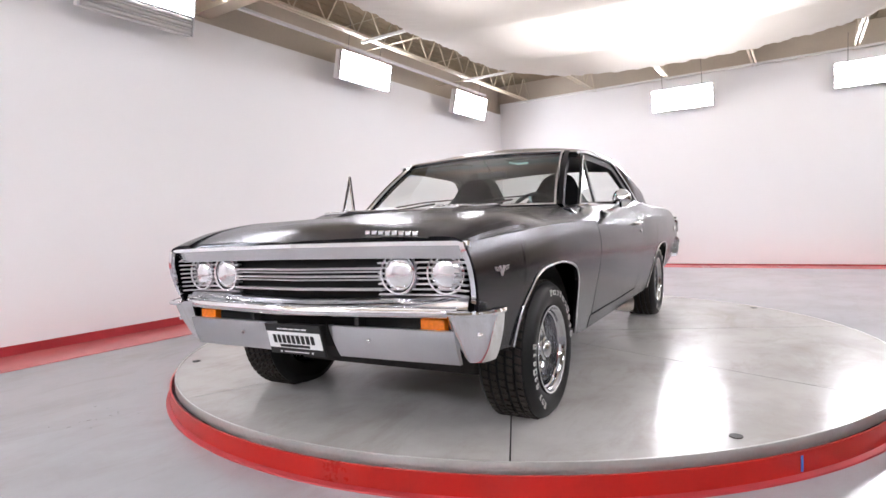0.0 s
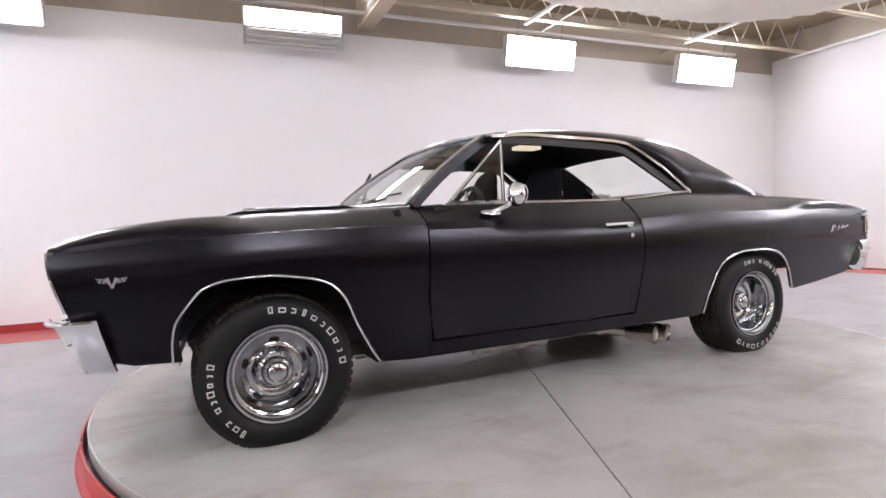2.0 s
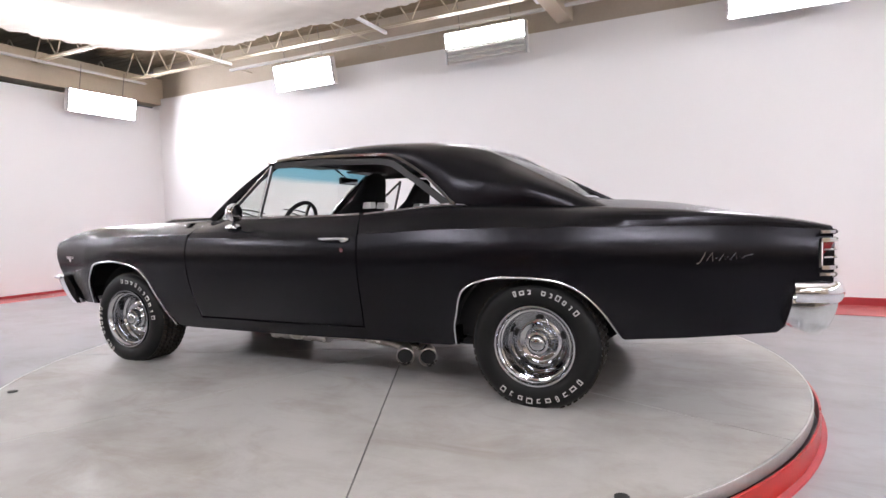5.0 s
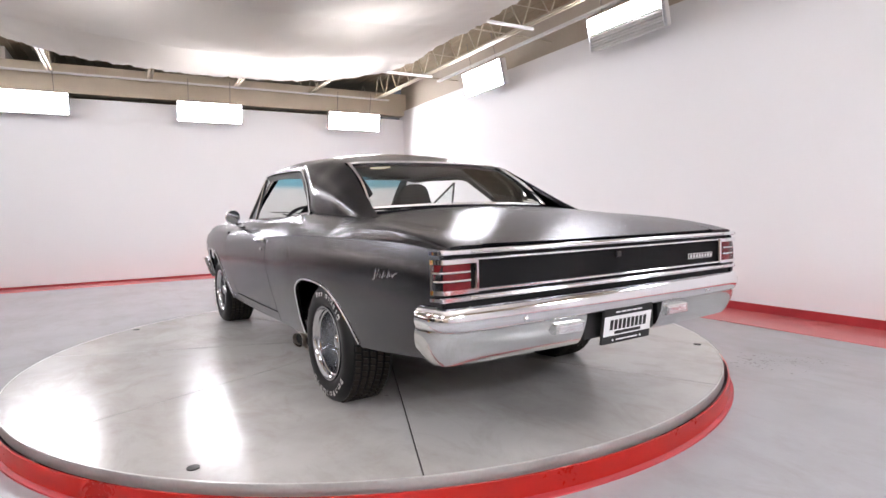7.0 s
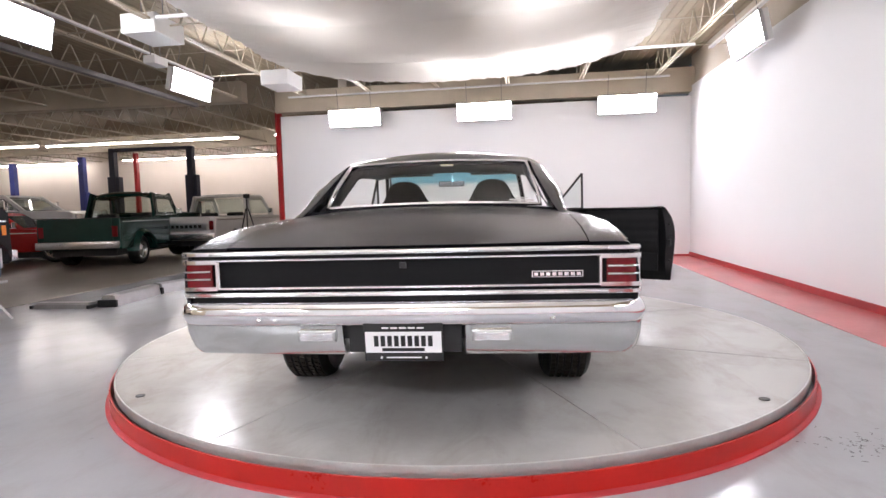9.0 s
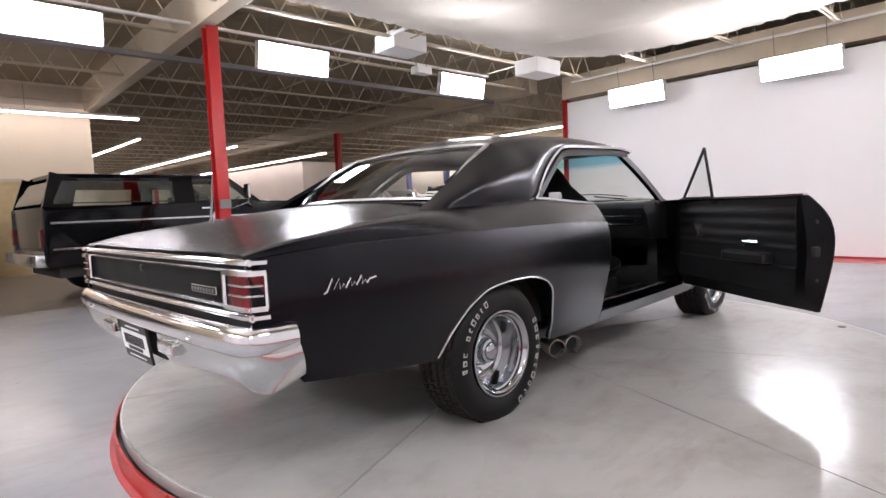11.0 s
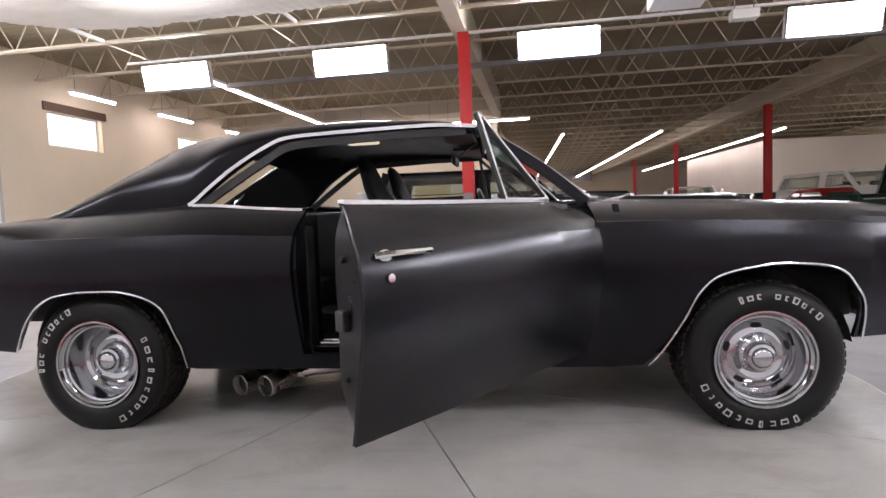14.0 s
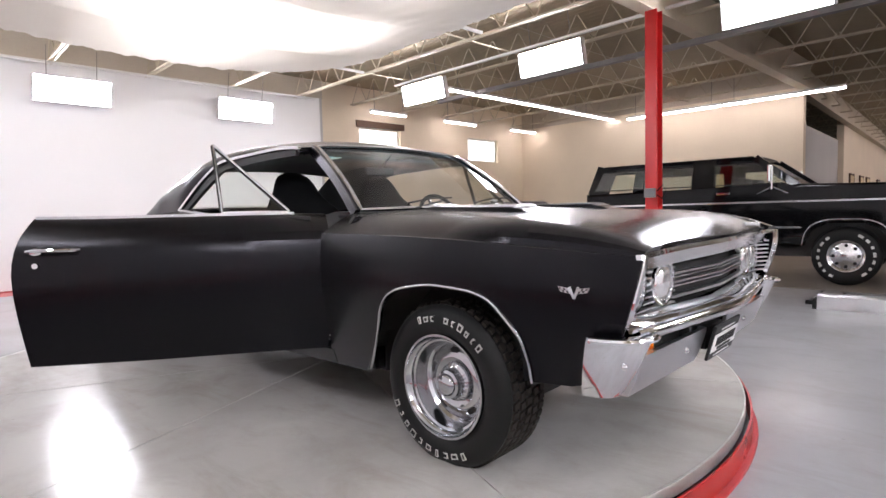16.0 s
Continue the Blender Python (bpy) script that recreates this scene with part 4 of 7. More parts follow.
# rear shelf, floor, firewall, headliner
part("floor_pan", boxes((-0.95, 1.55, -0.72, 0.72, 0.27, 0.30), (-0.9, 0.7, -0.14, 0.14, 0.30, 0.42), bevel=0.01), "carpet", car)
part("firewall", boxes((-0.99, -0.95, -0.72, 0.72, 0.27, 0.985)), "under", car)
part("rear_shelf", boxes((1.16, 1.56, -0.68, 0.68, 0.985, 1.02), bevel=0.01), "vinyl", car)
part("rear_bulkhead", boxes((1.5, 1.53, -0.72, 0.72, 0.27, 0.985)), "under", car)
bm = bmesh.new()
for sd in (-1, 1):
    grid(bm, lambda x, v, sd=sd: (x, sd * roof_fn(x, v)[1] * 0.98, roof_fn(x, v)[2] - 0.035), steps(-0.28, 1.12, 12), steps(0.15, 2, 8))
bmesh.ops.remove_doubles(bm, verts=bm.verts, dist=0.001)
part("headliner", bm, "vinyl", car, "", True)
bm = bmesh.new()
box(bm, 0.30, 0.48, -0.05, 0.05, 1.385, 1.41, 0.01)
part("dome_light", bm, "dome", car, "warm glowing dome light")

# front and rear structure under the skin
part("engine_bay", boxes((-1.98, -0.95, -0.54, 0.54, 0.44, 0.66), bevel=0.03), "under", car)
for sd in (-1, 1):
    part("frame_rail", boxes((-1.2, 1.2, sd * 0.465 - 0.035, sd * 0.465 + 0.035, 0.26, 0.33), bevel=0.015), "under", car)
part("transmission_tunnel", boxes((-1.0, 1.1, -0.2, 0.2, 0.22, 0.3), bevel=0.03), "under", car)
part("trunk_floor", boxes((1.12, 2.55, -0.58, 0.58, 0.46, 0.72), bevel=0.03), "under", car)
part("crossmember", boxes((-1.62, -1.3, -0.56, 0.56, 0.2, 0.3), bevel=0.03), "under", car)
bm = bmesh.new()
rod(bm, (1.46, -0.6, 0.320), (1.46, 0.6, 0.320), 0.045, 12)
axle = part("rear_axle", bm, "under", car, "", True)
bm = bmesh.new()
bmesh.ops.create_uvsphere(bm, u_segments=14, v_segments=8, radius=0.14, matrix=Matrix.Translation((1.46, 0, 0.32)))
part("differential", bm, "under", axle, "", True)
for sd in (-1, 1):
    for xc in (-1.40, 1.42):
        bm = bmesh.new()
        grid(bm, lambda a, y, xc=xc, sd=sd: (xc + 0.43 * math.cos(a), sd * y, 0.34 + 0.385 * math.sin(a)), steps(0.12, math.pi - 0.12, 18), (0.56, 0.80))
        part("wheel_housing", bm, "under", car, "", True)

# ---- doors ----
HINGE = (-0.775, 0.87)


DV = 0.096   # the door ends above the rocker


def make_door(side, swing):
    door = thing("door", "", "")
    for k in list(door.keys()):
        del door[k]
    door.parent = car
    door.matrix_basis = Matrix.Translation((HINGE[0], side * HINGE[1], 0)) @ Matrix.Rotation(radians(swing), 4, "Z")
    hx, hy = HINGE[0], side * HINGE[1]

    def local(p):
        return (p[0] - hx, side * p[1] - hy, p[2])
    xs = steps(0, 1, 20)

    def skin(u, v, inset=0.0):
        x = -0.79 + 1.275 * u
        y, z = section(x, DV + (1 - DV) * v)
        xa, xb = DOOR_F(z) + 0.004, DOOR_R(z) - 0.004
        x = xa + (xb - xa) * u
        return local((x, y - inset, z))
    bm = bmesh.new()
    grid(bm, skin, xs, VS)
    thicken(bm, 0.012)
    part("door_skin", bm, "paint", door, "", True, angle=17)
    # inner shell and trim card

    def inner(u, v):
        x = -0.79 + 1.275 * u
        y, z = section(x, DV + (1 - DV) * v)
        xa, xb = DOOR_F(z) + 0.03, DOOR_R(z) - 0.03
        x = xa + (xb - xa) * u
        press = 0.012 * noise.noise(Vector((x * 5, z * 5, 2))) + 0.010 * (abs(v - 0.5) < 0.3 and 0.1 < u < 0.9)
        return local((x, min(y - 0.02, (0.80 if z > 0.50 else 0.80 + (0.50 - z) * 0.45) + press), z + 0.004))
    bm = bmesh.new()
    ra = grid(bm, inner, xs, VS)
    rb = [[bm.verts.new(skin(u, v, 0.014)) for v in VS] for u in xs]
    for i in range(len(xs) - 1):
        bm.faces.new((ra[i][0], rb[i][0], rb[i + 1][0], ra[i + 1][0]))
        bm.faces.new((ra[i][-1], rb[i][-1], rb[i + 1][-1], ra[i + 1][-1]))
    for j in range(len(VS) - 1):
        bm.faces.new((ra[0][j], rb[0][j], rb[0][j + 1], ra[0][j + 1]))
        bm.faces.new((ra[-1][j], rb[-1][j], rb[-1][j + 1], ra[-1][j + 1]))
    part("door_shell", bm, "door_inner", door, "", True, angle=30)
    bm = bmesh.new()

    def card(u, v):
        x = -0.70 + 1.10 * u
        z = 0.46 + 0.525 * v
        rib = 0.006 * abs(math.sin(v * 24)) if 0.45 < v < 0.92 else 0.0
        return local((x, 0.796 - rib - (0.012 if v < 0.3 else 0), z))
    grid(bm, card, steps(0, 1, 8), steps(0, 1, 40))
    thicken(bm, 0.01)
    part("door_card", bm, "vinyl", door, "ribbed black vinyl door card", True)
    bm = bmesh.new()
    a = local((-0.12, 0.745, 0.66))
    b = local((0.25, 0.745, 0.66))
    box(bm, a[0], b[0], min(a[1] - 0.04, a[1] + 0.04), a[1] + 0.04, 0.62, 0.685, 0.02)
    part("armrest", bm, "vinyl", door)
    bm = bmesh.new()
    rod(bm, local((-0.5, 0.80, 0.80)), local((-0.5, 0.765, 0.80)), 0.03, 14)
    rod(bm, local((-0.5, 0.77, 0.80)), local((-0.40, 0.765, 0.76)), 0.009, 8)
    rod(bm, local((-0.40, 0.77, 0.76)), local((-0.40, 0.735, 0.76)), 0.013, 10)
    part("window_crank", bm, "chrome", door, "chrome window crank", True)
    bm = bmesh.new()
    rod(bm, local((0.02, 0.80, 0.735)), local((0.02, 0.765, 0.735)), 0.022, 12)
    rod(bm, local((0.02, 0.772, 0.735)), local((0.15, 0.765, 0.74)), 0.01, 8)
    part("inner_handle", bm, "chrome", door, "chrome inner door handle", True)
    # latch and bolts on the closing edge
    bm = bmesh.new()
    p = local((DOOR_R(0.70) - 0.012, 0.845, 0.70))
    box(bm, p[0] - 0.02, p[0] + 0.010, p[1] - 0.018, p[1] + 0.018, 0.675, 0.730, 0.006)
    part("latch", bm, "black", door, "dark steel door latch")
    for z in (0.55, 0.86):
        bm = bmesh.new()
        p = local((DOOR_R(z) - 0.012, 0.85, z))
        rod(bm, (p[0] - 0.01, p[1], z), (p[0] + 0.008, p[1], z), 0.009, 8)
        part("edge_bolt", bm, "black", door)
    # outer handle with push button and lock
    bm = bmesh.new()
    yo = side_y(0.33, 0.87)
    pts = [(0.243, yo - 0.005, 0.870), (0.262, yo + 0.024, 0.872), (0.31, yo + 0.03, 0.873), (0.37, yo + 0.03, 0.874), (0.40, yo + 0.022, 0.872), (0.43, yo + 0.0, 0.868)]
    sweep(bm, [local(p) for p in pts], circle(0.010, 8, 1.3, 0.9))
    bmesh.ops.create_uvsphere(bm, u_segments=14, v_segments=8, radius=0.022, matrix=Matrix.Translation(local((0.40, yo + 0.004, 0.866))) @ Matrix.Diagonal((1.25, 0.7, 0.8, 1)))
    part("door_handle", bm, "chrome", door, "chrome push-button door handle", True)
    bm = bmesh.new()
    rod(bm, local((0.397, side_y(0.397, 0.81) - 0.01, 0.81)), local((0.397, side_y(0.397, 0.81) + 0.007, 0.81)), 0.0115, 14)
    part("door_lock", bm, "chrome", door, "", True)
    # belt strip and vent window
    bm = bmesh.new()
    sweep(bm, [local((x, YT(x) - 0.01, ZT(x) + 0.005)) for x in steps(-0.62, 0.44, 14)], [(-0.014, -0.006), (0.014, -0.006), (0.014, 0.006), (-0.014, 0.006)])
    part("belt_strip", bm, "chrome_worn", door, "thin bright belt strip", True)
    A = (-0.60, 0.765, 1.008)
    B = (-0.262, 0.70, 1.325)
    C = (-0.305, 0.785, 1.008)
    bm = bmesh.new()
    for p, q, r in ((A, B, 0.010), (B, C, 0.010), (C, A, 0.008)):
        rod(bm, local(p), local(q), r, 8)
    part("vent_frame", bm, "black", door, "black vent window frame with a bright edge", True)
    bm = bmesh.new()
    for p, q in ((A, B), (B, C), (C, A)):
        rod(bm, local((p[0] - 0.004, p[1] + 0.008, p[2] + 0.003)), local((q[0] - 0.004, q[1] + 0.008, q[2] + 0.003)), 0.0055, 6)
    part("vent_edge", bm, "chrome", door, "thin bright edge", True)
    bm = bmesh.new()
    bm.faces.new([bm.verts.new(local(p)) for p in (A, B, C)])
    part("vent_glass", bm, "glass", door).visible_shadow = False
    return door


make_door(-1, 0)
make_door(1, 53.1)

# ---- door mirror on the left ----
mirror = thing("door_mirror", "", "")
for k in list(mirror.keys()):
    del mirror[k]
mirror.parent = car
bm = bmesh.new()
bmesh.ops.create_uvsphere(bm, u_segments=24, v_segments=14, radius=0.058, matrix=Matrix.Translation((-0.345, -0.965, 1.035)) @ Matrix.Diagonal((0.75, 1.0, 1.0, 1)))
for v in bm.verts:
    v.co.x = min(v.co.x, -0.329)
part("mirror_head", bm, "chrome", mirror, "", True)
bm = bmesh.new()
rod(bm, (-0.3285, -0.965, 1.035), (-0.3225, -0.964, 1.0345), 0.052, 24)
part("mirror_glass", bm, "mirror", mirror)
bm = bmesh.new()
sweep(bm, [(-0.44, -0.885, 0.955), (-0.41, -0.905, 0.965), (-0.375, -0.935, 0.985), (-0.358, -0.955, 1.01)], circle(0.013, 10))
bmesh.ops.create_uvsphere(bm, u_segments=16, v_segments=8, radius=0.03, matrix=Matrix.Translation((-0.44, -0.885, 0.955)) @ Matrix.Rotation(0.5, 4, "X") @ Matrix.Diagonal((1.9, 1, 0.4, 1)))
part("mirror_arm", bm, "chrome", mirror, "", True)

# ---- wheels ----
def make_wheel(x, side, r, y0, y1, dish, hub, turn):
    """Chrome rally wheel; y0 inner, y1 outer face of the tyre."""
    w = y1 - y0
    wheel = thing("wheel", "", "")
    for k in list(wheel.keys()):
        del wheel[k]
    wheel.parent = car
    wheel.matrix_basis = pose(x, side * y0, hub * 0.955) @ Matrix.Diagonal((0.955, 1, 0.955, 1))
    bm = bmesh.new()
    prof = [(0.20, 0.03), (0.225, 0.012), (r - 0.06, 0.0), (r - 0.022, 0.018), (r - 0.008, 0.035)]
    k = 5
    a, b = 0.035, w - 0.035
    for i in range(k):
        s = a + (b - a) * i / k
        e = a + (b - a) * (i + 1) / k
        prof += [(r - 0.009, s + 0.006), (r - 0.009, e - 0.006)] + ([(r - 0.014, e - 0.004), (r - 0.014, e + 0.004)] if i < k - 1 else [])
    prof += [(r - 0.008, w - 0.035), (r - 0.02, w - 0.018), (r - 0.045, w - 0.004), (r - 0.065, w), (0.245, w - 0.002), (0.222, w - 0.012), (0.205, w - 0.03)]
    lathe(bm, prof, 72, side)
    for v in bm.verts:
        v.co.z = max(v.co.z, -hub)
    tyre = part("tyre", bm, "rubber", wheel, "black tyre with raised white sidewall bars", True, angle=35)
    # tread blocks
    bm = bmesh.new()
    nb = 56
    for i in range(nb):
        for j in range(5):
            s = a + (b - a) * j / 5 + 0.007
            e = a + (b - a) * (j + 1) / 5 - 0.007
            t0 = 2 * math.pi * (i + 0.12 + 0.25 * (j % 2)) / nb
            t1 = 2 * math.pi * (i + 0.82 + 0.25 * (j % 2)) / nb
            vs = [bm.verts.new((rr * math.cos(t + sk), side * yy, rr * math.sin(t + sk))) for rr in (r - 0.010, r + 0.001) for t, yy, sk in ((t0, s, 0), (t1, s, 0), (t1, e, 0.02), (t0, e, 0.02))]
            for q in ((4, 5, 6, 7), (0, 1, 5, 4), (1, 2, 6, 5), (2, 3, 7, 6), (3, 0, 4, 7)):
                bm.faces.new([vs[c] for c in q])
    for v in bm.verts:
        v.co.z = max(v.co.z, 0.001 - hub)
    part("tread", bm, "tread", tyre, "dusty tread blocks")
    # raised sidewall marks: two rows of small open frames
    for c0, n, dn, dt in ((turn[0], 10, 0.135, 0.048), (turn[1], 10, 0.175, 0.062)):
        for i in range(n):
            if dn < 0.15 and i == 6:
                continue
            t = c0 - side * (i - (n - 1) / 2) * dn
            rb, rt = r - 0.074, r - 0.074 + (0.022 if i % 3 else 0.029)
            e = 0.0052
            dt2 = dt * (0.42 + 0.5 * ((i * 7 + 3) % 5) / 4)
            bm = bmesh.new()
            loops = []
            for g, yy in ((0, -0.003), (0, 0.0022), (e, 0.0022)):
                loops.append([bm.verts.new((rr * math.cos(tt), side * (w + yy), rr * math.sin(tt))) for rr, tt in ((rb + g, t - dt2 + g / rb), (rb + g, t + dt2 - g / rb), (rt - g, t + dt2 - g / rt), (rt - g, t - dt2 + g / rt))])
            for a, b in zip(loops, loops[1:]):
                for c in range(4):
                    if i % 3 == 1 and c == 1:
                        continue
                    bm.faces.new((a[c], a[(c + 1) % 4], b[(c + 1) % 4], b[c]))
            part("sidewall_mark", bm, "letter", tyre)
    # rim: the lip stands near the sidewall, the disc sits deeper
    ol = w - 0.012
    o = w - dish
    bm = bmesh.new()
    lathe(bm, [(0.200, 0.03), (0.202, ol - 0.03), (0.214, ol - 0.002), (0.212, ol + 0.006), (0.203, ol + 0.006), (0.198, ol - 0.006), (0.189, ol - 0.014), (0.186, ol - 0.024), (0.178, ol - 0.028), (0.174, o - 0.035),
               (0.170, o - 0.05), (0.158, o - 0.062), (0.146, o - 0.058), (0.135, o - 0.048), (0.118, o - 0.038), (0.103, o - 0.036), (0.088, o - 0.042), (0.07, o - 0.045), (0.0, o - 0.045)], 72, side)
    rim = part("rim", bm, "chrome_wheel", wheel, "chrome rally rim", True, angle=28)
    for i in range(5):
        bm = bmesh.new()
        t = 2 * math.pi * i / 5 + 0.3
        pts = []
        for k2 in range(10):
            q = 2 * math.pi * k2 / 10
            tt = t + 0.17 * math.copysign(abs(math.cos(q)) ** 0.6, math.cos(q))
            rr = 0.134 + 0.011 * math.sin(q)
            pts.append((rr, tt))
        top = [bm.verts.new((rr * math.cos(tt), side * (o - 0.0435 - (rr - 0.134) * 0.55), rr * math.sin(tt))) for rr, tt in pts]
        bm.faces.new(top)
        low = [bm.verts.new((v.co.x, v.co.y - side * 0.006, v.co.z)) for v in top]
        for k2 in range(10):
            bm.faces.new((top[k2], top[(k2 + 1) % 10], low[(k2 + 1) % 10], low[k2]))
        part("slot", bm, "gap", rim, "dark slot in the rim")
    bm = bmesh.new()
    n = 60
    lathe(bm, [(0.078, o - 0.046), (0.078, o - 0.034), (0.066, o - 0.026), (0.060, o - 0.002)], n, side)
    for i, v in enumerate(bm.verts):
        if abs(v.co.y) > o - 0.03 and i % 2:
            v.co.x *= 0.955
            v.co.z *= 0.955
    part("cap_skirt", bm, "chrome_wheel", rim, "fluted chrome centre cap", False)
    bm = bmesh.new()
    lathe(bm, [(0.062, o - 0.004), (0.058, o + 0.006), (0.046, o + 0.01), (0.044, o + 0.018), (0.034, o + 0.026), (0.016, o + 0.03), (0, o + 0.031)], 36, side)
    part("centre_cap", bm, "chrome_wheel", rim, "", True)
    return wheel


for sd in (-1, 1):
    make_wheel(-1.462, sd, 0.338, 0.605, 0.872, 0.05, 0.3105, (3.5, 0.87) if sd < 0 else (1.8, -1.22))
    make_wheel(1.4605, sd, 0.345, 0.635, 0.908, 0.09, 0.322, (1.3, -1.4) if sd < 0 else (0.52, 3.49))

# ---- front end ----
bm = bmesh.new()
box(bm, -2.06, -2.03, -0.80, 0.80, 0.52, 0.84)
part("radiator_wall", bm, "black", car)


def front_x(y):
    """Plan line of the grille: a shallow prow, set back at the lamps and turning forward to the fender edges."""
    a = abs(y)
    return -2.198 + 0.052 * min(a, 0.60) / 0.60 - 0.058 * max(0.0, (a - 0.72) / 0.10) ** 1.3


# chrome header and outer frame
bm = bmesh.new()
sweep(bm, [(lip_x(y), y, 0.854 + 0.009 * (1 - abs(y / 0.826) ** 1.5)) for y in steps(-0.826, 0.826, 32)], [(-0.008, -0.008), (0.010, -0.009), (0.012, 0.006), (-0.006, 0.008)])
part("hood_lip", bm, "chrome", car, "chrome lip along the hood edge", True)
bm = bmesh.new()
grid(bm, lambda y, v: (lip_x(y) + 0.014 + 0.022 * v, y, 0.846 + 0.009 * (1 - abs(y / 0.83) ** 1.5) - 0.050 * v), steps(-0.812, 0.812, 32), (0, 0.5, 1))
thicken(bm, 0.006)
part("grille_header", bm, "header_strip", car, "bright satin header strip over the grille", True)
for sd in (-1, 1):
    bm = bmesh.new()
    sweep(bm, [(FRONT_X(z) + 0.002, sd * (side_y(-2.2, z) - 0.015), z) for z in steps(0.640, 0.856, 8)], [(-0.009, -0.010), (0.010, -0.010), (0.010, 0.009), (-0.009, 0.009)], up=(1, 0, 0))
    part("fender_edge_trim", bm, "chrome", car, "chrome edge of the fender", True)
bm = bmesh.new()
grid(bm, lambda y, z: (front_x(min(0.72, abs(y))) + 0.045, y, z), steps(-0.80, 0.80, 24), (0.62, 0.85))
thicken(bm, 0.01)
part("grille_backing", bm, "gap", car, "dark cavity behind the grille")
for z, hgt in ((0.762, 0.008), (0.749, 0.005), (0.731, 0.008), (0.717, 0.005), (0.679, 0.010)):
    bm = bmesh.new()
    sweep(bm, [(front_x(y) + 0.002, y, z) for y in steps(-0.42, 0.42, 24)], [(-0.012, -hgt / 2), (0.010, -hgt / 2), (0.010, hgt / 2), (-0.012, hgt / 2)])
    part("grille_bar", bm, "silver", car, "thin bright grille bar", True)
for sd in (-1, 1):
    for i in range(8):
        z = 0.660 + i * 0.0205
        bm = bmesh.new()
        sweep(bm, [(front_x(y) + 0.004, sd * y, z) for y in steps(0.40, 0.806 - 0.010 * (7 - i) / 7, 12)], [(-0.010, -0.003), (0.010, -0.003), (0.010, 0.003), (-0.010, 0.003)])
        part("side_grille_bar", bm, "silver", car)
    for y in (0.493, 0.694):
        hl = thing("headlight", "", "")
        for k in list(hl.keys()):
            del hl[k]
        hl.parent = car
        hl.matrix_basis = pose(-2.140 if y < 0.6 else -2.122, sd * y, 0.742, 0, 0, -90)
        bm = bmesh.new()
        lathe(bm, [(0.068, -0.05), (0.083, -0.02), (0.084, 0.024), (0.080, 0.031), (0.074, 0.030), (0.072, 0.018)], 40, -1)
        part("bezel", bm, "chrome", hl, "chrome headlight bezel", True)
        bm = bmesh.new()
        lathe(bm, [(0.072, 0.014), (0.062, 0.027), (0.042, 0.035), (0.02, 0.039), (0, 0.040)], 40, -1)
        part("lens", bm, "clear_lens", hl, "clear headlight lens", True)
        bm = bmesh.new()
        lathe(bm, [(0.073, 0.017), (0.0685, 0.022), (0.0660, 0.021)], 40, -1)
        part("seal", bm, "gap", hl)


# front bumper: a pointed blade between two forward-standing end caps, over a split apron
def blade_x(y):
    return -2.285 + 0.088 * (abs(y) / 0.74) ** 1.15


def bulged(z0, z1, out, n=8):
    """Outer half of a rounded bar between two heights."""
    pr = []
    for i in range(n + 1):
        t = i / n
        pr.append((out * max(0.0, math.sin(math.pi * t)) ** 0.6, z0 + (z1 - z0) * t))
    return pr


fb = thing("front_bumper", "", "")
for k in list(fb.keys()):
    del fb[k]
fb.parent = car


def bar(name, line, z0, z1, out, parent, material, back=0.05, z_end=None, label="", lean=0.0, shear=0.0):
    bm = bmesh.new()
    n = len(line)
    rings = []
    for i, (x, y) in enumerate(line):
        a = Vector((*line[max(0, i - 1)], 0))
        b = Vector((*line[min(n - 1, i + 1)], 0))
        t = (b - a).normalized()
        nrm = Vector((t.y, -t.x, 0))
        if nrm.dot(Vector((x, y, 0))) < 0:
            nrm = -nrm
        za, zb = z0, z1
        if z_end:
            za, zb = z_end(x, y, z0, z1)
        prof = bulged(za, zb, out)
        prof = [(-back, za)] + prof + [(-back, zb)]
        rings.append([bm.verts.new(Vector((x, y, 0)) + nrm * (o + lean * (z - z1)) + Vector((shear * (z1 - z), 0, z))) for o, z in prof])
    k = len(rings[0])
    for r0, r1 in zip(rings, rings[1:]):
        for j in range(k):
            bm.faces.new((r0[j], r0[(j + 1) % k], r1[(j + 1) % k], r1[j]))
    bm.faces.new(rings[0])
    bm.faces.new(rings[-1][::-1])
    return part(name, bm, material, parent, label, True, angle=45)


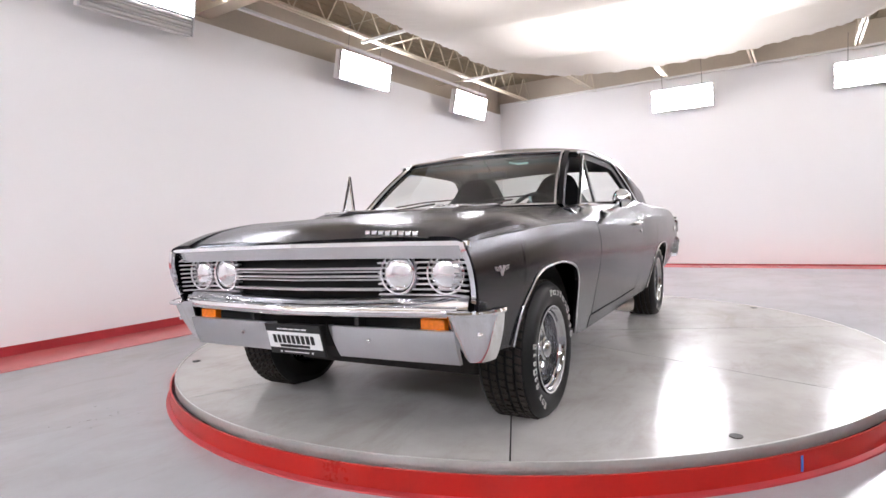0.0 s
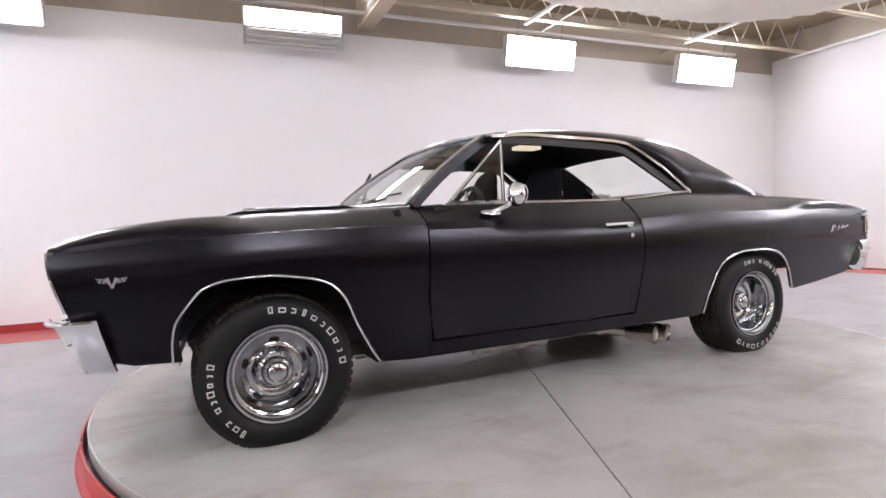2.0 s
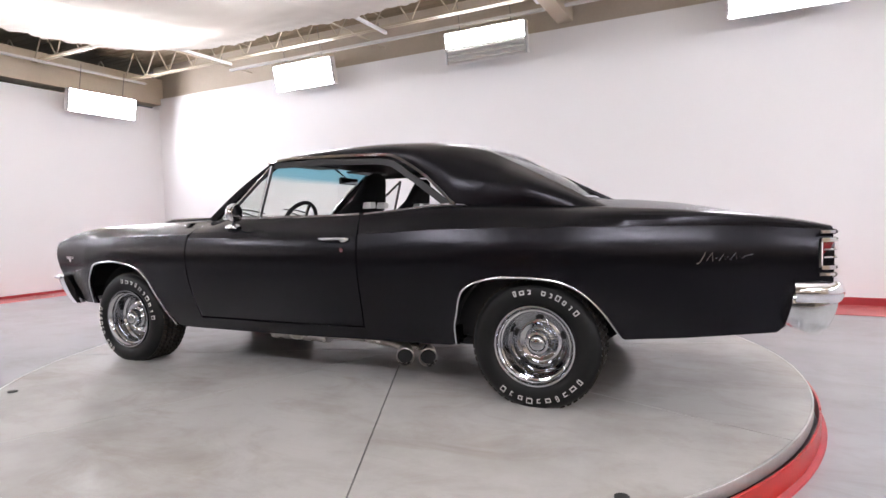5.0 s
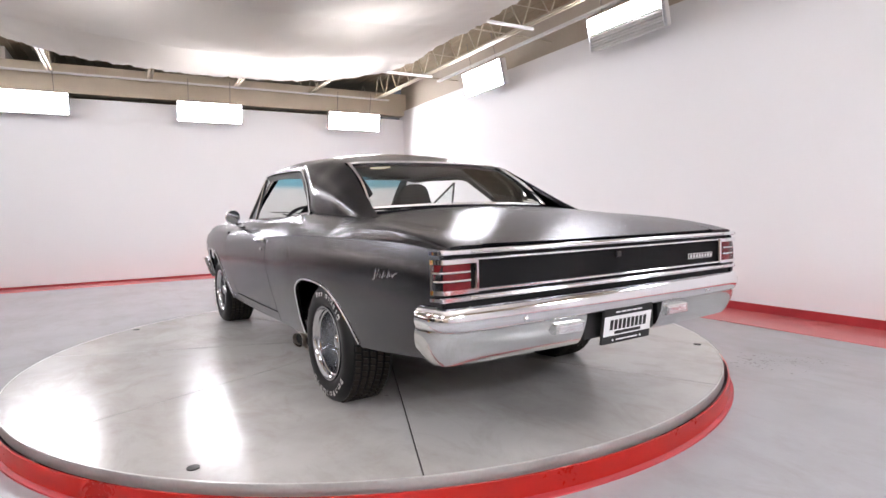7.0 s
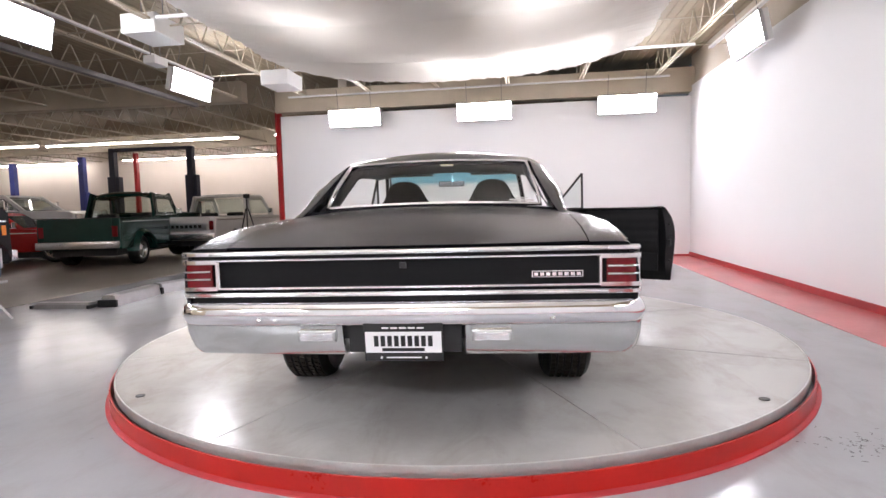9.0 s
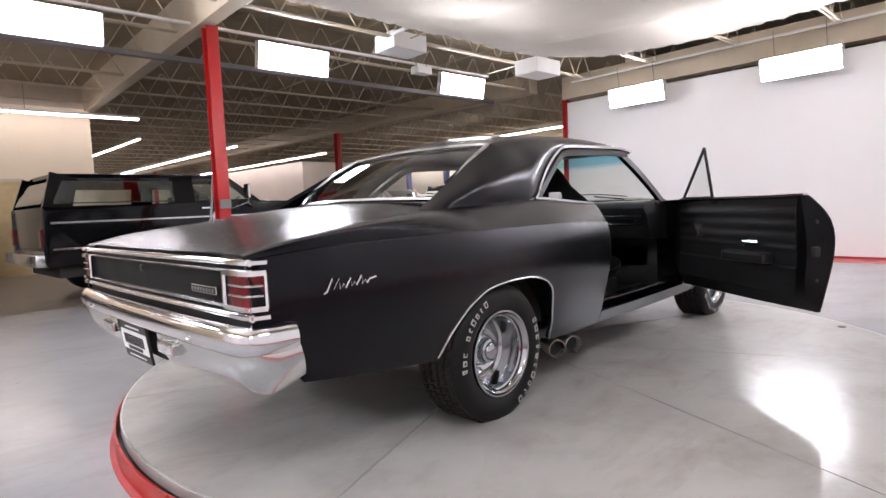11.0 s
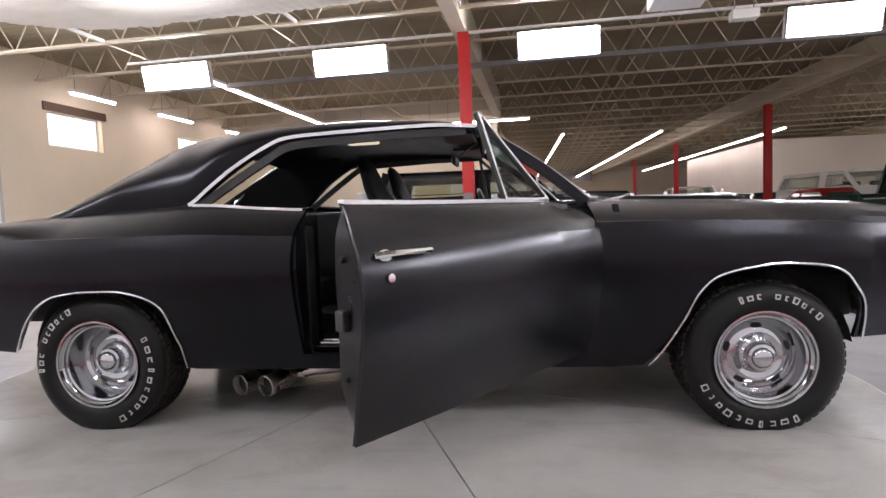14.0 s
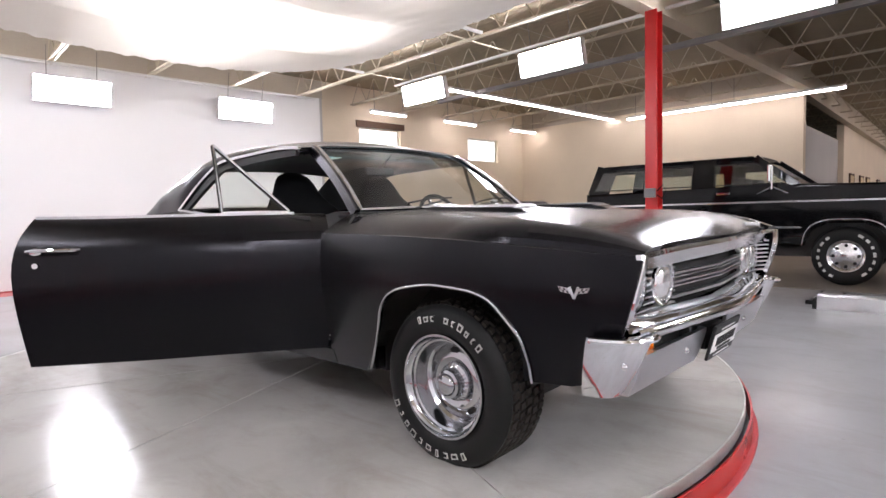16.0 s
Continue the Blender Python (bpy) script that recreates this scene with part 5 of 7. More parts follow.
bar("upper_blade", [(blade_x(y) + 0.016, y) for y in steps(-0.755, 0.755, 33)], 0.578, 0.622, 0.016, fb, "chrome", back=0.07)
for sd in (-1, 1):
    run = [(-2.186, 0.150), (-2.206, 0.172)] + [(-2.206 + 0.018 * (y - 0.19) / 0.54, y) for y in steps(0.19, 0.74, 8)]
    bar("lower_apron", [(x, sd * y) for x, y in run], 0.398, 0.532, 0.006, fb, "silver", back=0.02, lean=0.34)
    cap = [(-2.205, 0.715), (-2.232, 0.745), (-2.236, 0.775), (-2.230, 0.812), (-2.208, 0.850), (-2.176, 0.878), (-2.135, 0.893), (-2.085, 0.898)]
    end = bar("bumper_end", [(x, sd * y) for x, y in cap], 0.408, 0.622, 0.012, fb, "chrome", back=0.03, z_end=lambda x, y, a, b: (a, b - 0.010), lean=0.30, shear=0.20, label="chrome end cap of the bumper")
    bm = bmesh.new()
    sweep(bm, [(x - 0.010, sd * (y + 0.004), 0.606) for x, y in cap[1:]], circle(0.010, 8))
    part("cap_rib", bm, "chrome", end, "", True)
    bm = bmesh.new()
    box(bm, -2.166, -2.13, min(sd * 0.585, sd * 0.690), max(sd * 0.585, sd * 0.690), 0.515, 0.570, 0.005)
    part("indicator_lens", bm, "amber", fb, "amber indicator lens")
    for x, y, z in ((-2.194, 0.36, 0.480), (-2.176, 0.838, 0.522)):
        bm = bmesh.new()
        bmesh.ops.create_uvsphere(bm, u_segments=10, v_segments=6, radius=0.011, matrix=Matrix.Translation((x, sd * y, z)))
        part("bumper_bolt", bm, "chrome", fb, "", True)
    part("slot_bracket", boxes((-2.19, -2.15, sd * 0.30 - 0.012, sd * 0.30 + 0.012, 0.50, 0.60), bevel=0.003), "black", fb)
part("slot_backing", boxes((-2.135, -2.115, -0.74, 0.74, 0.43, 0.61)), "gap", fb)
bm = bmesh.new()
grid(bm, lambda y, v: (blade_x(y) + 0.02 + (lip_x(y) + 0.065 - blade_x(y) - 0.02) * v, y, 0.612 + 0.040 * v ** 0.7), steps(-0.79, 0.79, 24), (0, 0.3, 0.65, 1))
thicken(bm, 0.006)
part("bumper_top", bm, "chrome", fb, "chrome upper face of the bumper", True)


def plate(x, yaw, y=0.0, z=0.5, parent=None, lean=0):
    """Dealer plate with its writing as bars."""
    pl = thing("licence_plate", "", "")
    for k in list(pl.keys()):
        del pl[k]
    pl.parent = parent
    pl.matrix_basis = pose(x, y, z) @ Matrix.Rotation(radians(yaw), 4, "Z") @ Matrix.Rotation(radians(lean), 4, "X")
    part("plate_frame", boxes((-0.158, 0.158, -0.006, 0.006, -0.082, 0.082), bevel=0.004), "black", pl, "black plate frame")
    part("plate_face", boxes((-0.152, 0.152, -0.0085, -0.0065, -0.045, 0.042)), "white_plastic", pl, "white plate face")
    for i in range(9):
        xx = -0.108 + i * 0.027
        part("wording_bar", boxes((xx - 0.009, xx + 0.009, -0.0105, -0.0088, -0.018, 0.026)), "black", pl)
    part("caption_bar", boxes((-0.085, 0.085, -0.0105, -0.0088, -0.039, -0.025)), "black", pl)
    for xx in (-0.07, -0.035, 0.0, 0.035, 0.07):
        part("frame_mark", boxes((xx - 0.014, xx + 0.014, -0.009, -0.0068, 0.055, 0.061)), "white_plastic", pl)
    for xx in (-0.09, 0.09):
        bm = bmesh.new()
        rod(bm, (xx, -0.009, -0.066), (xx, -0.0062, -0.066), 0.005, 8)
        part("plate_screw", bm, "white_plastic", pl)
    part("frame_mark", boxes((-0.07, 0.07, -0.009, -0.0068, -0.068, -0.063)), "white_plastic", pl)
    return pl


plate(-2.218, -90, 0.01, 0.468, fb, 15).scale = (1, 1, 0.86)
part("plate_bracket", boxes((-2.185, -2.13, -0.09, 0.11, 0.43, 0.52), bevel=0.004), "black", fb)
# script badges as plain bars
bm = bmesh.new()
for i in range(8):
    y = -0.60 + i * 0.031
    x = -2.195
    box(bm, x - 0.006, x + 0.006, y - 0.011, y + 0.011, hood_at(x, y) - 0.004, hood_at(x, y) + 0.014, 0.003)
part("hood_badge", bm, "chrome", car, "small chrome badge bars")
for sd in (-1, 1):
    def on_side(dx, dz, out, sd=sd):
        x, z = -2.030 + dx * 0.8, 0.722 + dz * 0.8
        return (x, sd * (side_y(x, z) + out), z)
    bm = bmesh.new()
    for q in (-1, 1):
        rod(bm, on_side(0, 0, 0.003), on_side(q * 0.018, 0.046, 0.003), 0.0045, 6)
    badge = part("fender_badge", bm, "silver", car, "chrome V badge between chequered flags", True)
    for q in (-1, 1):
        bm = bmesh.new()
        cs = [(q * 0.014, 0.020), (q * 0.052, 0.026), (q * 0.062, 0.046), (q * 0.022, 0.040)]
        top = [bm.verts.new(on_side(a, b, 0.006)) for a, b in cs]
        low = [bm.verts.new(on_side(a, b, -0.002)) for a, b in cs]
        bm.faces.new(top)
        for k in range(4):
            bm.faces.new((top[k], top[(k + 1) % 4], low[(k + 1) % 4], low[k]))
        flag = part("badge_flag", bm, "silver", badge)
        bm = bmesh.new()
        for ci in range(4):
            for cj in range(2):
                if (ci + cj) % 2:
                    continue
                def at(u, v):
                    a = [cs[0][k] + (cs[1][k] - cs[0][k]) * u for k in (0, 1)]
                    b = [cs[3][k] + (cs[2][k] - cs[3][k]) * u for k in (0, 1)]
                    return on_side(a[0] + (b[0] - a[0]) * v, a[1] + (b[1] - a[1]) * v, 0.0072)
                u0, u1, v0, v1 = 0.06 + ci * 0.22, 0.28 + ci * 0.22, 0.1 + cj * 0.4, 0.5 + cj * 0.4
                bm.faces.new([bm.verts.new(at(u, v)) for u, v in ((u0, v0), (u1, v0), (u1, v1), (u0, v1))])
        part("flag_checks", bm, "black", flag)
    bm = bmesh.new()
    pts = []
    strokes = [(0, 0), (0.012, 0.004), (0.032, 0.045), (0.034, 0.008), (0.056, 0.044), (0.058, 0.006), (0.072, 0.022), (0.078, 0.006), (0.098, 0.036), (0.10, 0.008), (0.112, 0.024), (0.118, 0.008), (0.138, 0.038), (0.14, 0.01), (0.152, 0.022), (0.158, 0.01), (0.17, 0.022), (0.195, 0.026)]
    for dx, dz in strokes:
        x = 2.205 + dx * 1.15 if sd < 0 else 2.475 - dx * 1.18
        z = 0.735 + dz + 0.06 * dx
        pts.append((x, sd * (side_y(x, z) + 0.004), z))
    sweep(bm, pts, circle(0.0032, 6), up=(0, 1, 0))
    part("quarter_badge", bm, "chrome", car, "slim chrome wave-shaped badge", True)

# ---- rear end ----
rear_before = set(car.children)
bm = bmesh.new()
grid(bm, lambda y, z: (2.70 + 0.012 * (1 - (y / 0.9) ** 2), y, z), steps(-0.905, 0.905, 20), (0.60, 0.70, 0.80, 0.862))
thicken(bm, 0.02)
part("tail_panel", bm, "tail_black", car, "flat black tail panel")


def tail_strip(name, z, h, y0, y1, out=0.016, material="chrome", parent=car):
    bm = bmesh.new()
    sweep(bm, [(2.716 + 0.012 * (1 - (y / 0.9) ** 2), y, z) for y in steps(y0, y1, 16)], [(out * math.cos(t) * 0.9 - out * 0.4, h / 2 * math.sin(t)) for t in steps(-math.pi / 2, math.pi / 2, 7)])
    return part(name, bm, material, parent, "", True)


tail_strip("tail_strip", 0.858, 0.022, -0.925, 0.925, 0.02)
tail_strip("tail_strip", 0.830, 0.015, -0.925, 0.925, 0.02)
tail_strip("tail_strip", 0.716, 0.016, -0.925, 0.925, 0.02)
tail_strip("tail_strip", 0.688, 0.024, -0.925, 0.925, 0.02)
part("trunk_lock", boxes((2.722, 2.732, -0.014, 0.014, 0.79, 0.815), bevel=0.004), "black", car)
bm = bmesh.new()
box(bm, 2.722, 2.728, 0.51, 0.71, 0.745, 0.772, 0.002)
tb = part("tail_badge", bm, "chrome", car, "chrome badge frame with bars")
bm = bmesh.new()
box(bm, 2.7285, 2.7295, 0.515, 0.705, 0.749, 0.768)
part("badge_field", bm, "black", tb)
bm = bmesh.new()
for i in range(8):
    y = 0.527 + i * 0.0235
    box(bm, 2.7295, 2.7315, y - 0.008, y + 0.008, 0.752, 0.765)
part("badge_bars", bm, "chrome", tb)
for sd in (-1, 1):
    tl = thing("tail_light", "", "")
    for k in list(tl.keys()):
        del tl[k]
    tl.parent = car
    # lens wraps round the corner
    line = [(2.722, 0.80), (2.722, 0.89), (2.715, 0.912), (2.70, 0.922), (2.668, 0.928)]
    bm = bmesh.new()
    rows = [[bm.verts.new((x, sd * y, z)) for z in (0.724, 0.77, 0.818)] for x, y in line]
    for r0, r1 in zip(rows, rows[1:]):
        for j in range(2):
            bm.faces.new((r0[j], r1[j], r1[j + 1], r0[j + 1]))
    thicken(bm, 0.01)
    part("lens", bm, "red_lens", tl, "dark red tail light lens", True)
    for z in (0.756, 0.787):
        bm = bmesh.new()
        sweep(bm, [(x + 0.006, sd * (y + 0.004), z) for x, y in line], circle(0.004, 6))
        part("lens_bar", bm, "chrome", tl, "", True)
    bm = bmesh.new()
    for z in (0.716, 0.826):
        sweep(bm, [(x + 0.005, sd * (y + 0.004), z) for x, y in [(2.722, 0.77)] + line + [(2.660, 0.930)]], [(-0.008, -0.008), (0.008, -0.008), (0.008, 0.008), (-0.008, 0.008)])
    rod(bm, (2.727, sd * 0.775, 0.716), (2.727, sd * 0.775, 0.826), 0.009, 6)
    rod(bm, (2.664, sd * 0.932, 0.716), (2.664, sd * 0.932, 0.826), 0.008, 6)
    part("lens_frame", bm, "chrome", tl, "chrome tail light frame", True)
    for z in (0.689, 0.858):
        bm = bmesh.new()
        sweep(bm, [(x + 0.004, sd * (y + 0.004), z) for x, y in line + [(2.655, 0.930)]], [(-0.007, -0.006), (0.007, -0.006), (0.007, 0.006), (-0.007, 0.006)])
        part("corner_strip", bm, "chrome", tl, "", True)
rb = thing("rear_bumper", "", "")
for k in list(rb.keys()):
    del rb[k]
rb.parent = car
pts = [(2.775 - 0.026 * (abs(y) / 0.8) ** 2, y) for y in steps(-0.8, 0.8, 26)]
right = [(2.742, 0.868), (2.728, 0.902), (2.70, 0.925), (2.65, 0.936), (2.57, 0.938)]
RBL = [(x, -y) for x, y in right][::-1] + pts + right


def rear_ends(x, y, a, b):
    k = max(0.0, (2.76 - x) / 0.16)
    return a + 0.03 * k * k, b


bar("bumper_blade", RBL, 0.565, 0.658, 0.024, rb, "chrome", z_end=None)
for sd in (-1, 1):
    seg = [p for p in RBL if p[1] * sd > 0.195]
    bar("bumper_face", [(x - 0.002, y) for x, y in seg], 0.438, 0.61, 0.020, rb, "chrome_soft", z_end=rear_ends, lean=0.08, shear=-0.24)
part("plate_recess", boxes((2.68, 2.735, -0.23, 0.23, 0.45, 0.60), bevel=0.006), "black", rb)
plate(2.772, 90, 0, 0.503, rb, 8)
for sd in (-1, 1):
    bm = bmesh.new()
    box(bm, 2.752, 2.782, min(sd * 0.272, sd * 0.428), max(sd * 0.272, sd * 0.428), 0.500, 0.548, 0.006)
    bl = part("reverse_light", bm, "chrome_soft", rb, "reversing light in a bright frame")
    bm = bmesh.new()
    box(bm, 2.7825, 2.785, min(sd * 0.284, sd * 0.416), max(sd * 0.284, sd * 0.416), 0.509, 0.539, 0.003)
    part("lens", bm, "clear_lens", bl, "clear ribbed lens")
    bm = bmesh.new()
    bmesh.ops.create_uvsphere(bm, u_segments=10, v_segments=6, radius=0.012, matrix=Matrix.Translation((2.782, sd * 0.585, 0.592)))
    part("bumper_bolt", bm, "chrome", rb, "", True)
bm = bmesh.new()
box(bm, 2.55, 2.70, -0.90, 0.90, 0.50, 0.61)
part("rear_valance", bm, "black", car)

for o in car.children:
    if o not in rear_before:
        o.location.x += 0.018

# ---- exhaust ----
for sd in (-1, 1):
    ex = thing("exhaust", "", "")
    for k in list(ex.keys()):
        del ex[k]
    ex.parent = car
    bm = bmesh.new()
    rod(bm, (-0.40, sd * 0.58, 0.245), (0.05, sd * 0.60, 0.245), 0.05, 14)
    part("muffler", bm, "steel", ex, "", True)
    bm = bmesh.new()
    sweep(bm, [(-1.0, sd * 0.4, 0.25), (-0.7, sd * 0.5, 0.25), (-0.4, sd * 0.58, 0.245)], circle(0.028, 10))
    part("front_pipe", bm, "steel", ex, "", True)
    bm = bmesh.new()
    sweep(bm, [(0.03, sd * 0.60, 0.245), (0.30, sd * 0.60, 0.245), (0.52, sd * 0.61, 0.225), (0.64, sd * 0.66, 0.21)], circle(0.028, 10))
    part("rear_pipe", bm, "steel", ex, "", True)
    bm = bmesh.new()
    sweep(bm, [(0.45, sd * 0.60, 0.235), (0.66, sd * 0.58, 0.22), (0.77, sd * 0.64, 0.21)], circle(0.028, 10))
    part("branch_pipe", bm, "steel", ex, "", True)
    for tx, ty in ((0.700, 0.808), (0.832, 0.785)):
        d = Vector((0.42, sd * 0.88, -0.06)).normalized()
        a = Vector((tx, sd * ty, 0.200)) - d * 0.165
        bm = bmesh.new()
        q = d.to_track_quat("Z", "Y").to_matrix().to_4x4()
        lathe(bm, [(0.030, -0.04), (0.036, 0.0), (0.045, 0.05), (0.050, 0.16), (0.052, 0.166), (0.048, 0.168), (0.045, 0.16), (0.04, 0.05), (0.0, 0.05)], 28, 1)
        bmesh.ops.transform(bm, matrix=Matrix.Translation(a) @ q @ Matrix.Rotation(radians(90), 4, "X"), verts=bm.verts)
        tip = part("tailpipe_tip", bm, "steel", ex, "bright round tailpipe tip", True)
        # black disc puts the shade of the hollow pipe into its colour
        bm = bmesh.new()
        rod(bm, a + d * 0.135, a + d * 0.138, 0.0443, 20)
        part("bore", bm, "gap", tip, "black disc for the shade inside the pipe")

# ---- interior ----
bm = bmesh.new()
prof = [(-0.93, 0.99), (-0.62, 1.005), (-0.50, 0.985), (-0.47, 0.95), (-0.52, 0.90), (-0.55, 0.82), (-0.60, 0.72), (-0.93, 0.70)]
rows = [[bm.verts.new((x, y, z)) for x, z in prof] for y in (-0.70, 0.70)]
for i in range(len(prof)):
    j = (i + 1) % len(prof)
    bm.faces.new((rows[0][i], rows[0][j], rows[1][j], rows[1][i]))
bm.faces.new(rows[0])
bm.faces.new(rows[1][::-1])
dash = part("dashboard", bm, "vinyl", car, "black dashboard with bright trim", True, angle=40)
part("dash_trim", boxes((-0.535, -0.518, -0.66, 0.66, 0.885, 0.90), (-0.556, -0.538, -0.66, 0.66, 0.825, 0.835)), "chrome_worn", dash, "bright dash strip")
part("dash_insert", boxes((-0.548, -0.532, -0.05, 0.60, 0.842, 0.88)), "door_inner", dash)
for y, z in ((0.14, 0.805), (0.19, 0.805), (0.24, 0.805), (-0.16, 0.805), (0.17, 0.862)):
    bm = bmesh.new()
    rod(bm, (-0.562, y, z), (-0.528, y, z), 0.010, 10)
    part("dash_knob", bm, "chrome", dash, "chrome dash knob")
for y, w in ((-0.25, 0.03), (-0.40, 0.045), (-0.52, 0.045)):
    bm = bmesh.new()
    box(bm, -0.615, -0.585, y - w, y + w, 0.39, 0.46, 0.006)
    for i in range(4):
        box(bm, -0.585, -0.581, y - w * 0.9, y + w * 0.9, 0.398 + 0.016 * i, 0.404 + 0.016 * i)
    pedal = part("pedal", bm, "grey_steel", car, "ribbed bright pedal")
    bm = bmesh.new()
    rod(bm, (-0.70, y, 0.62), (-0.605, y, 0.44), 0.010, 6)
    part("pedal_arm", bm, "black", pedal)
part("radio", boxes((-0.565, -0.545, -0.10, 0.10, 0.76, 0.81), bevel=0.004), "steel", dash)
sw = thing("steering_wheel", "", "")
for k in list(sw.keys()):
    del sw[k]
sw.parent = car
sw.matrix_basis = pose(-0.33, -0.38, 0.93) @ Matrix.Rotation(radians(-68), 4, "Y")
bm = bmesh.new()
sweep(bm, [(0.185 * math.cos(t), 0.185 * math.sin(t), 0) for t in steps(0, 2 * math.pi, 40)[:-1]], circle(0.014, 8), closed=True)
part("wheel_rim", bm, "vinyl", sw, "", True)
bm = bmesh.new()
for t in (0.3, 2.4, 4.5):
    rod(bm, (0, 0, -0.02), (0.18 * math.cos(t), 0.18 * math.sin(t), 0), 0.012, 6)
rod(bm, (0, 0, -0.05), (0, 0, 0.0), 0.05, 16)
rod(bm, (0, 0, -0.35), (0, 0, -0.04), 0.025, 10)
part("spokes", bm, "chrome_worn", sw, "bright spokes")


def loft(bm, rings):
    rows = [[bm.verts.new(p) for p in r] for r in rings]
    k = len(rows[0])
    for a, b in zip(rows, rows[1:]):
        for j in range(k):
            bm.faces.new((a[j], a[(j + 1) % k], b[(j + 1) % k], b[j]))
    bm.faces.new(rows[0][::-1])
    bm.faces.new(rows[-1])


def bucket_seat(y):
    st = thing("bucket_seat", "", "")
    for k in list(st.keys()):
        del st[k]
    st.parent = car
    st.matrix_basis = pose(-0.02, y, 0.30)
    wid = curve_of((0, 0.20), (0.06, 0.245), (0.2, 0.262), (0.42, 0.235), (0.58, 0.275), (0.66, 0.27), (0.74, 0.225), (0.82, 0.175), (0.92, 0.135), (0.975, 0.10), (1.0, 0.05))
    dep = curve_of((0, 0.06), (0.1, 0.10), (0.5, 0.085), (0.75, 0.065), (0.95, 0.055), (1.0, 0.02))
    rings = []
    for s in steps(0, 1, 30):
        hw, d = wid(s), dep(s)
        xc, zc = 0.19 + 0.13 * s - 0.05 * math.sin(math.pi * s), 0.20 + 0.77 * s
        wing = 0.085 * max(0.0, 1 - abs(s - 0.56) / 0.22) + 0.06 * max(0.0, 1 - abs(s - 0.15) / 0.25)
        ring = []
        for q in range(28):
            t = 2 * math.pi * q / 28
            cy = math.copysign(abs(math.cos(t)) ** 0.6, math.cos(t))
            cx = math.copysign(abs(math.sin(t)) ** 0.7, math.sin(t))
            front = wing * abs(cy) ** 3
            ring.append((xc + cx * d * 0.5 - front, cy * hw, zc))
        rings.append(ring)
    bm = bmesh.new()
    loft(bm, rings)
    part("backrest", bm, "fabric", st, "high-backed bolstered sport backrest", True, angle=70)
    rings = []
    for s in steps(0, 1, 18):
        x = -0.34 + 0.58 * s
        hw = 0.20 + 0.055 * math.sin(math.pi * min(1, s * 1.4 + 0.1)) if s < 0.6 else 0.25
        h = 0.05 + 0.09 * min(1.0, math.sin(math.pi * min(0.5, s * 1.6 + 0.03)))
        zc = 0.20 + 0.05 * (1 - s)
        ring = []
        for q in range(28):
            t = 2 * math.pi * q / 28
            cy = math.copysign(abs(math.cos(t)) ** 0.5, math.cos(t))
            cz = math.copysign(abs(math.sin(t)) ** 0.6, math.sin(t))
            ring.append((x, cy * hw, zc + cz * h * 0.7 + (0.045 * abs(cy) ** 4 * s if cz > 0 else 0)))
        rings.append(ring)
    bm = bmesh.new()
    loft(bm, rings)
    part("seat_cushion", bm, "fabric", st, "", True, angle=70)
    for s in (-1, 1):
        # white block stands for the bright background seen through a belt hole
        bm = bmesh.new()
        box(bm, 0.24, 0.335, s * 0.085 - 0.032, s * 0.085 + 0.032, 0.745, 0.785, 0.008)
        part("belt_slot", bm, "white_metal", st, "white block for the bright view through a belt hole")
        bm = bmesh.new()
        box(bm, -0.26, 0.2, s * 0.2 - 0.02, s * 0.2 + 0.02, 0.0, 0.16, 0.004)
        part("seat_rail", bm, "black", st)
        bm = bmesh.new()
        sweep(bm, [rings[k][0 if s > 0 else 14] for k in range(2, 18, 3)], circle(0.005, 5))
        part("seat_piping", bm, "vinyl", st)
    return st


bucket_seat(-0.36)
bucket_seat(0.36)
bm = bmesh.new()
box(bm, 0.78, 1.18, -0.62, 0.62, 0.30, 0.56, 0.05)
part("rear_seat_cushion", bm, "vinyl", car, "", True, angle=50)
bm = bmesh.new()
box(bm, 1.14, 1.28, -0.62, 0.62, 0.48, 0.98, 0.05, Matrix.Translation((1.2, 0, 0.5)) @ Matrix.Rotation(radians(14), 4, "Y") @ Matrix.Translation((-1.2, 0, -0.5)))
part("rear_seat_back", bm, "vinyl", car, "", True, angle=50)
bm = bmesh.new()
box(bm, -0.30, 0.30, -0.10, 0.10, 0.40, 0.52, 0.03)
con = part("console", bm, "vinyl", car)
bm = bmesh.new()
rod(bm, (-0.16, 0, 0.50), (-0.13, 0.0, 0.70), 0.008, 8)
bmesh.ops.create_uvsphere(bm, u_segments=12, v_segments=8, radius=0.025, matrix=Matrix.Translation((-0.13, 0, 0.71)))
part("shifter", bm, "chrome", con, "chrome shift lever", True)
bm = bmesh.new()
box(bm, -0.162, -0.14, -0.115, 0.115, 1.235, 1.285, 0.01)
rv = part("rear_view_mirror", bm, "black", car, "interior mirror on a stalk")
part("mirror_face", boxes((-0.1395, -0.138, -0.107, 0.107, 1.241, 1.279)), "mirror_dim_view", rv)
bm = bmesh.new()
rod(bm, (-0.16, 0, 1.275), (-0.27, 0, 1.36), 0.006, 8)
part("mirror_stalk", bm, "chrome_worn", rv, "", True)
for y in (-0.36, 0.36):
    bm = bmesh.new()
    box(bm, -0.28, -0.12, y - 0.19, y + 0.19, 1.338, 1.352, 0.006)
    part("sun_visor", bm, "vinyl", car)
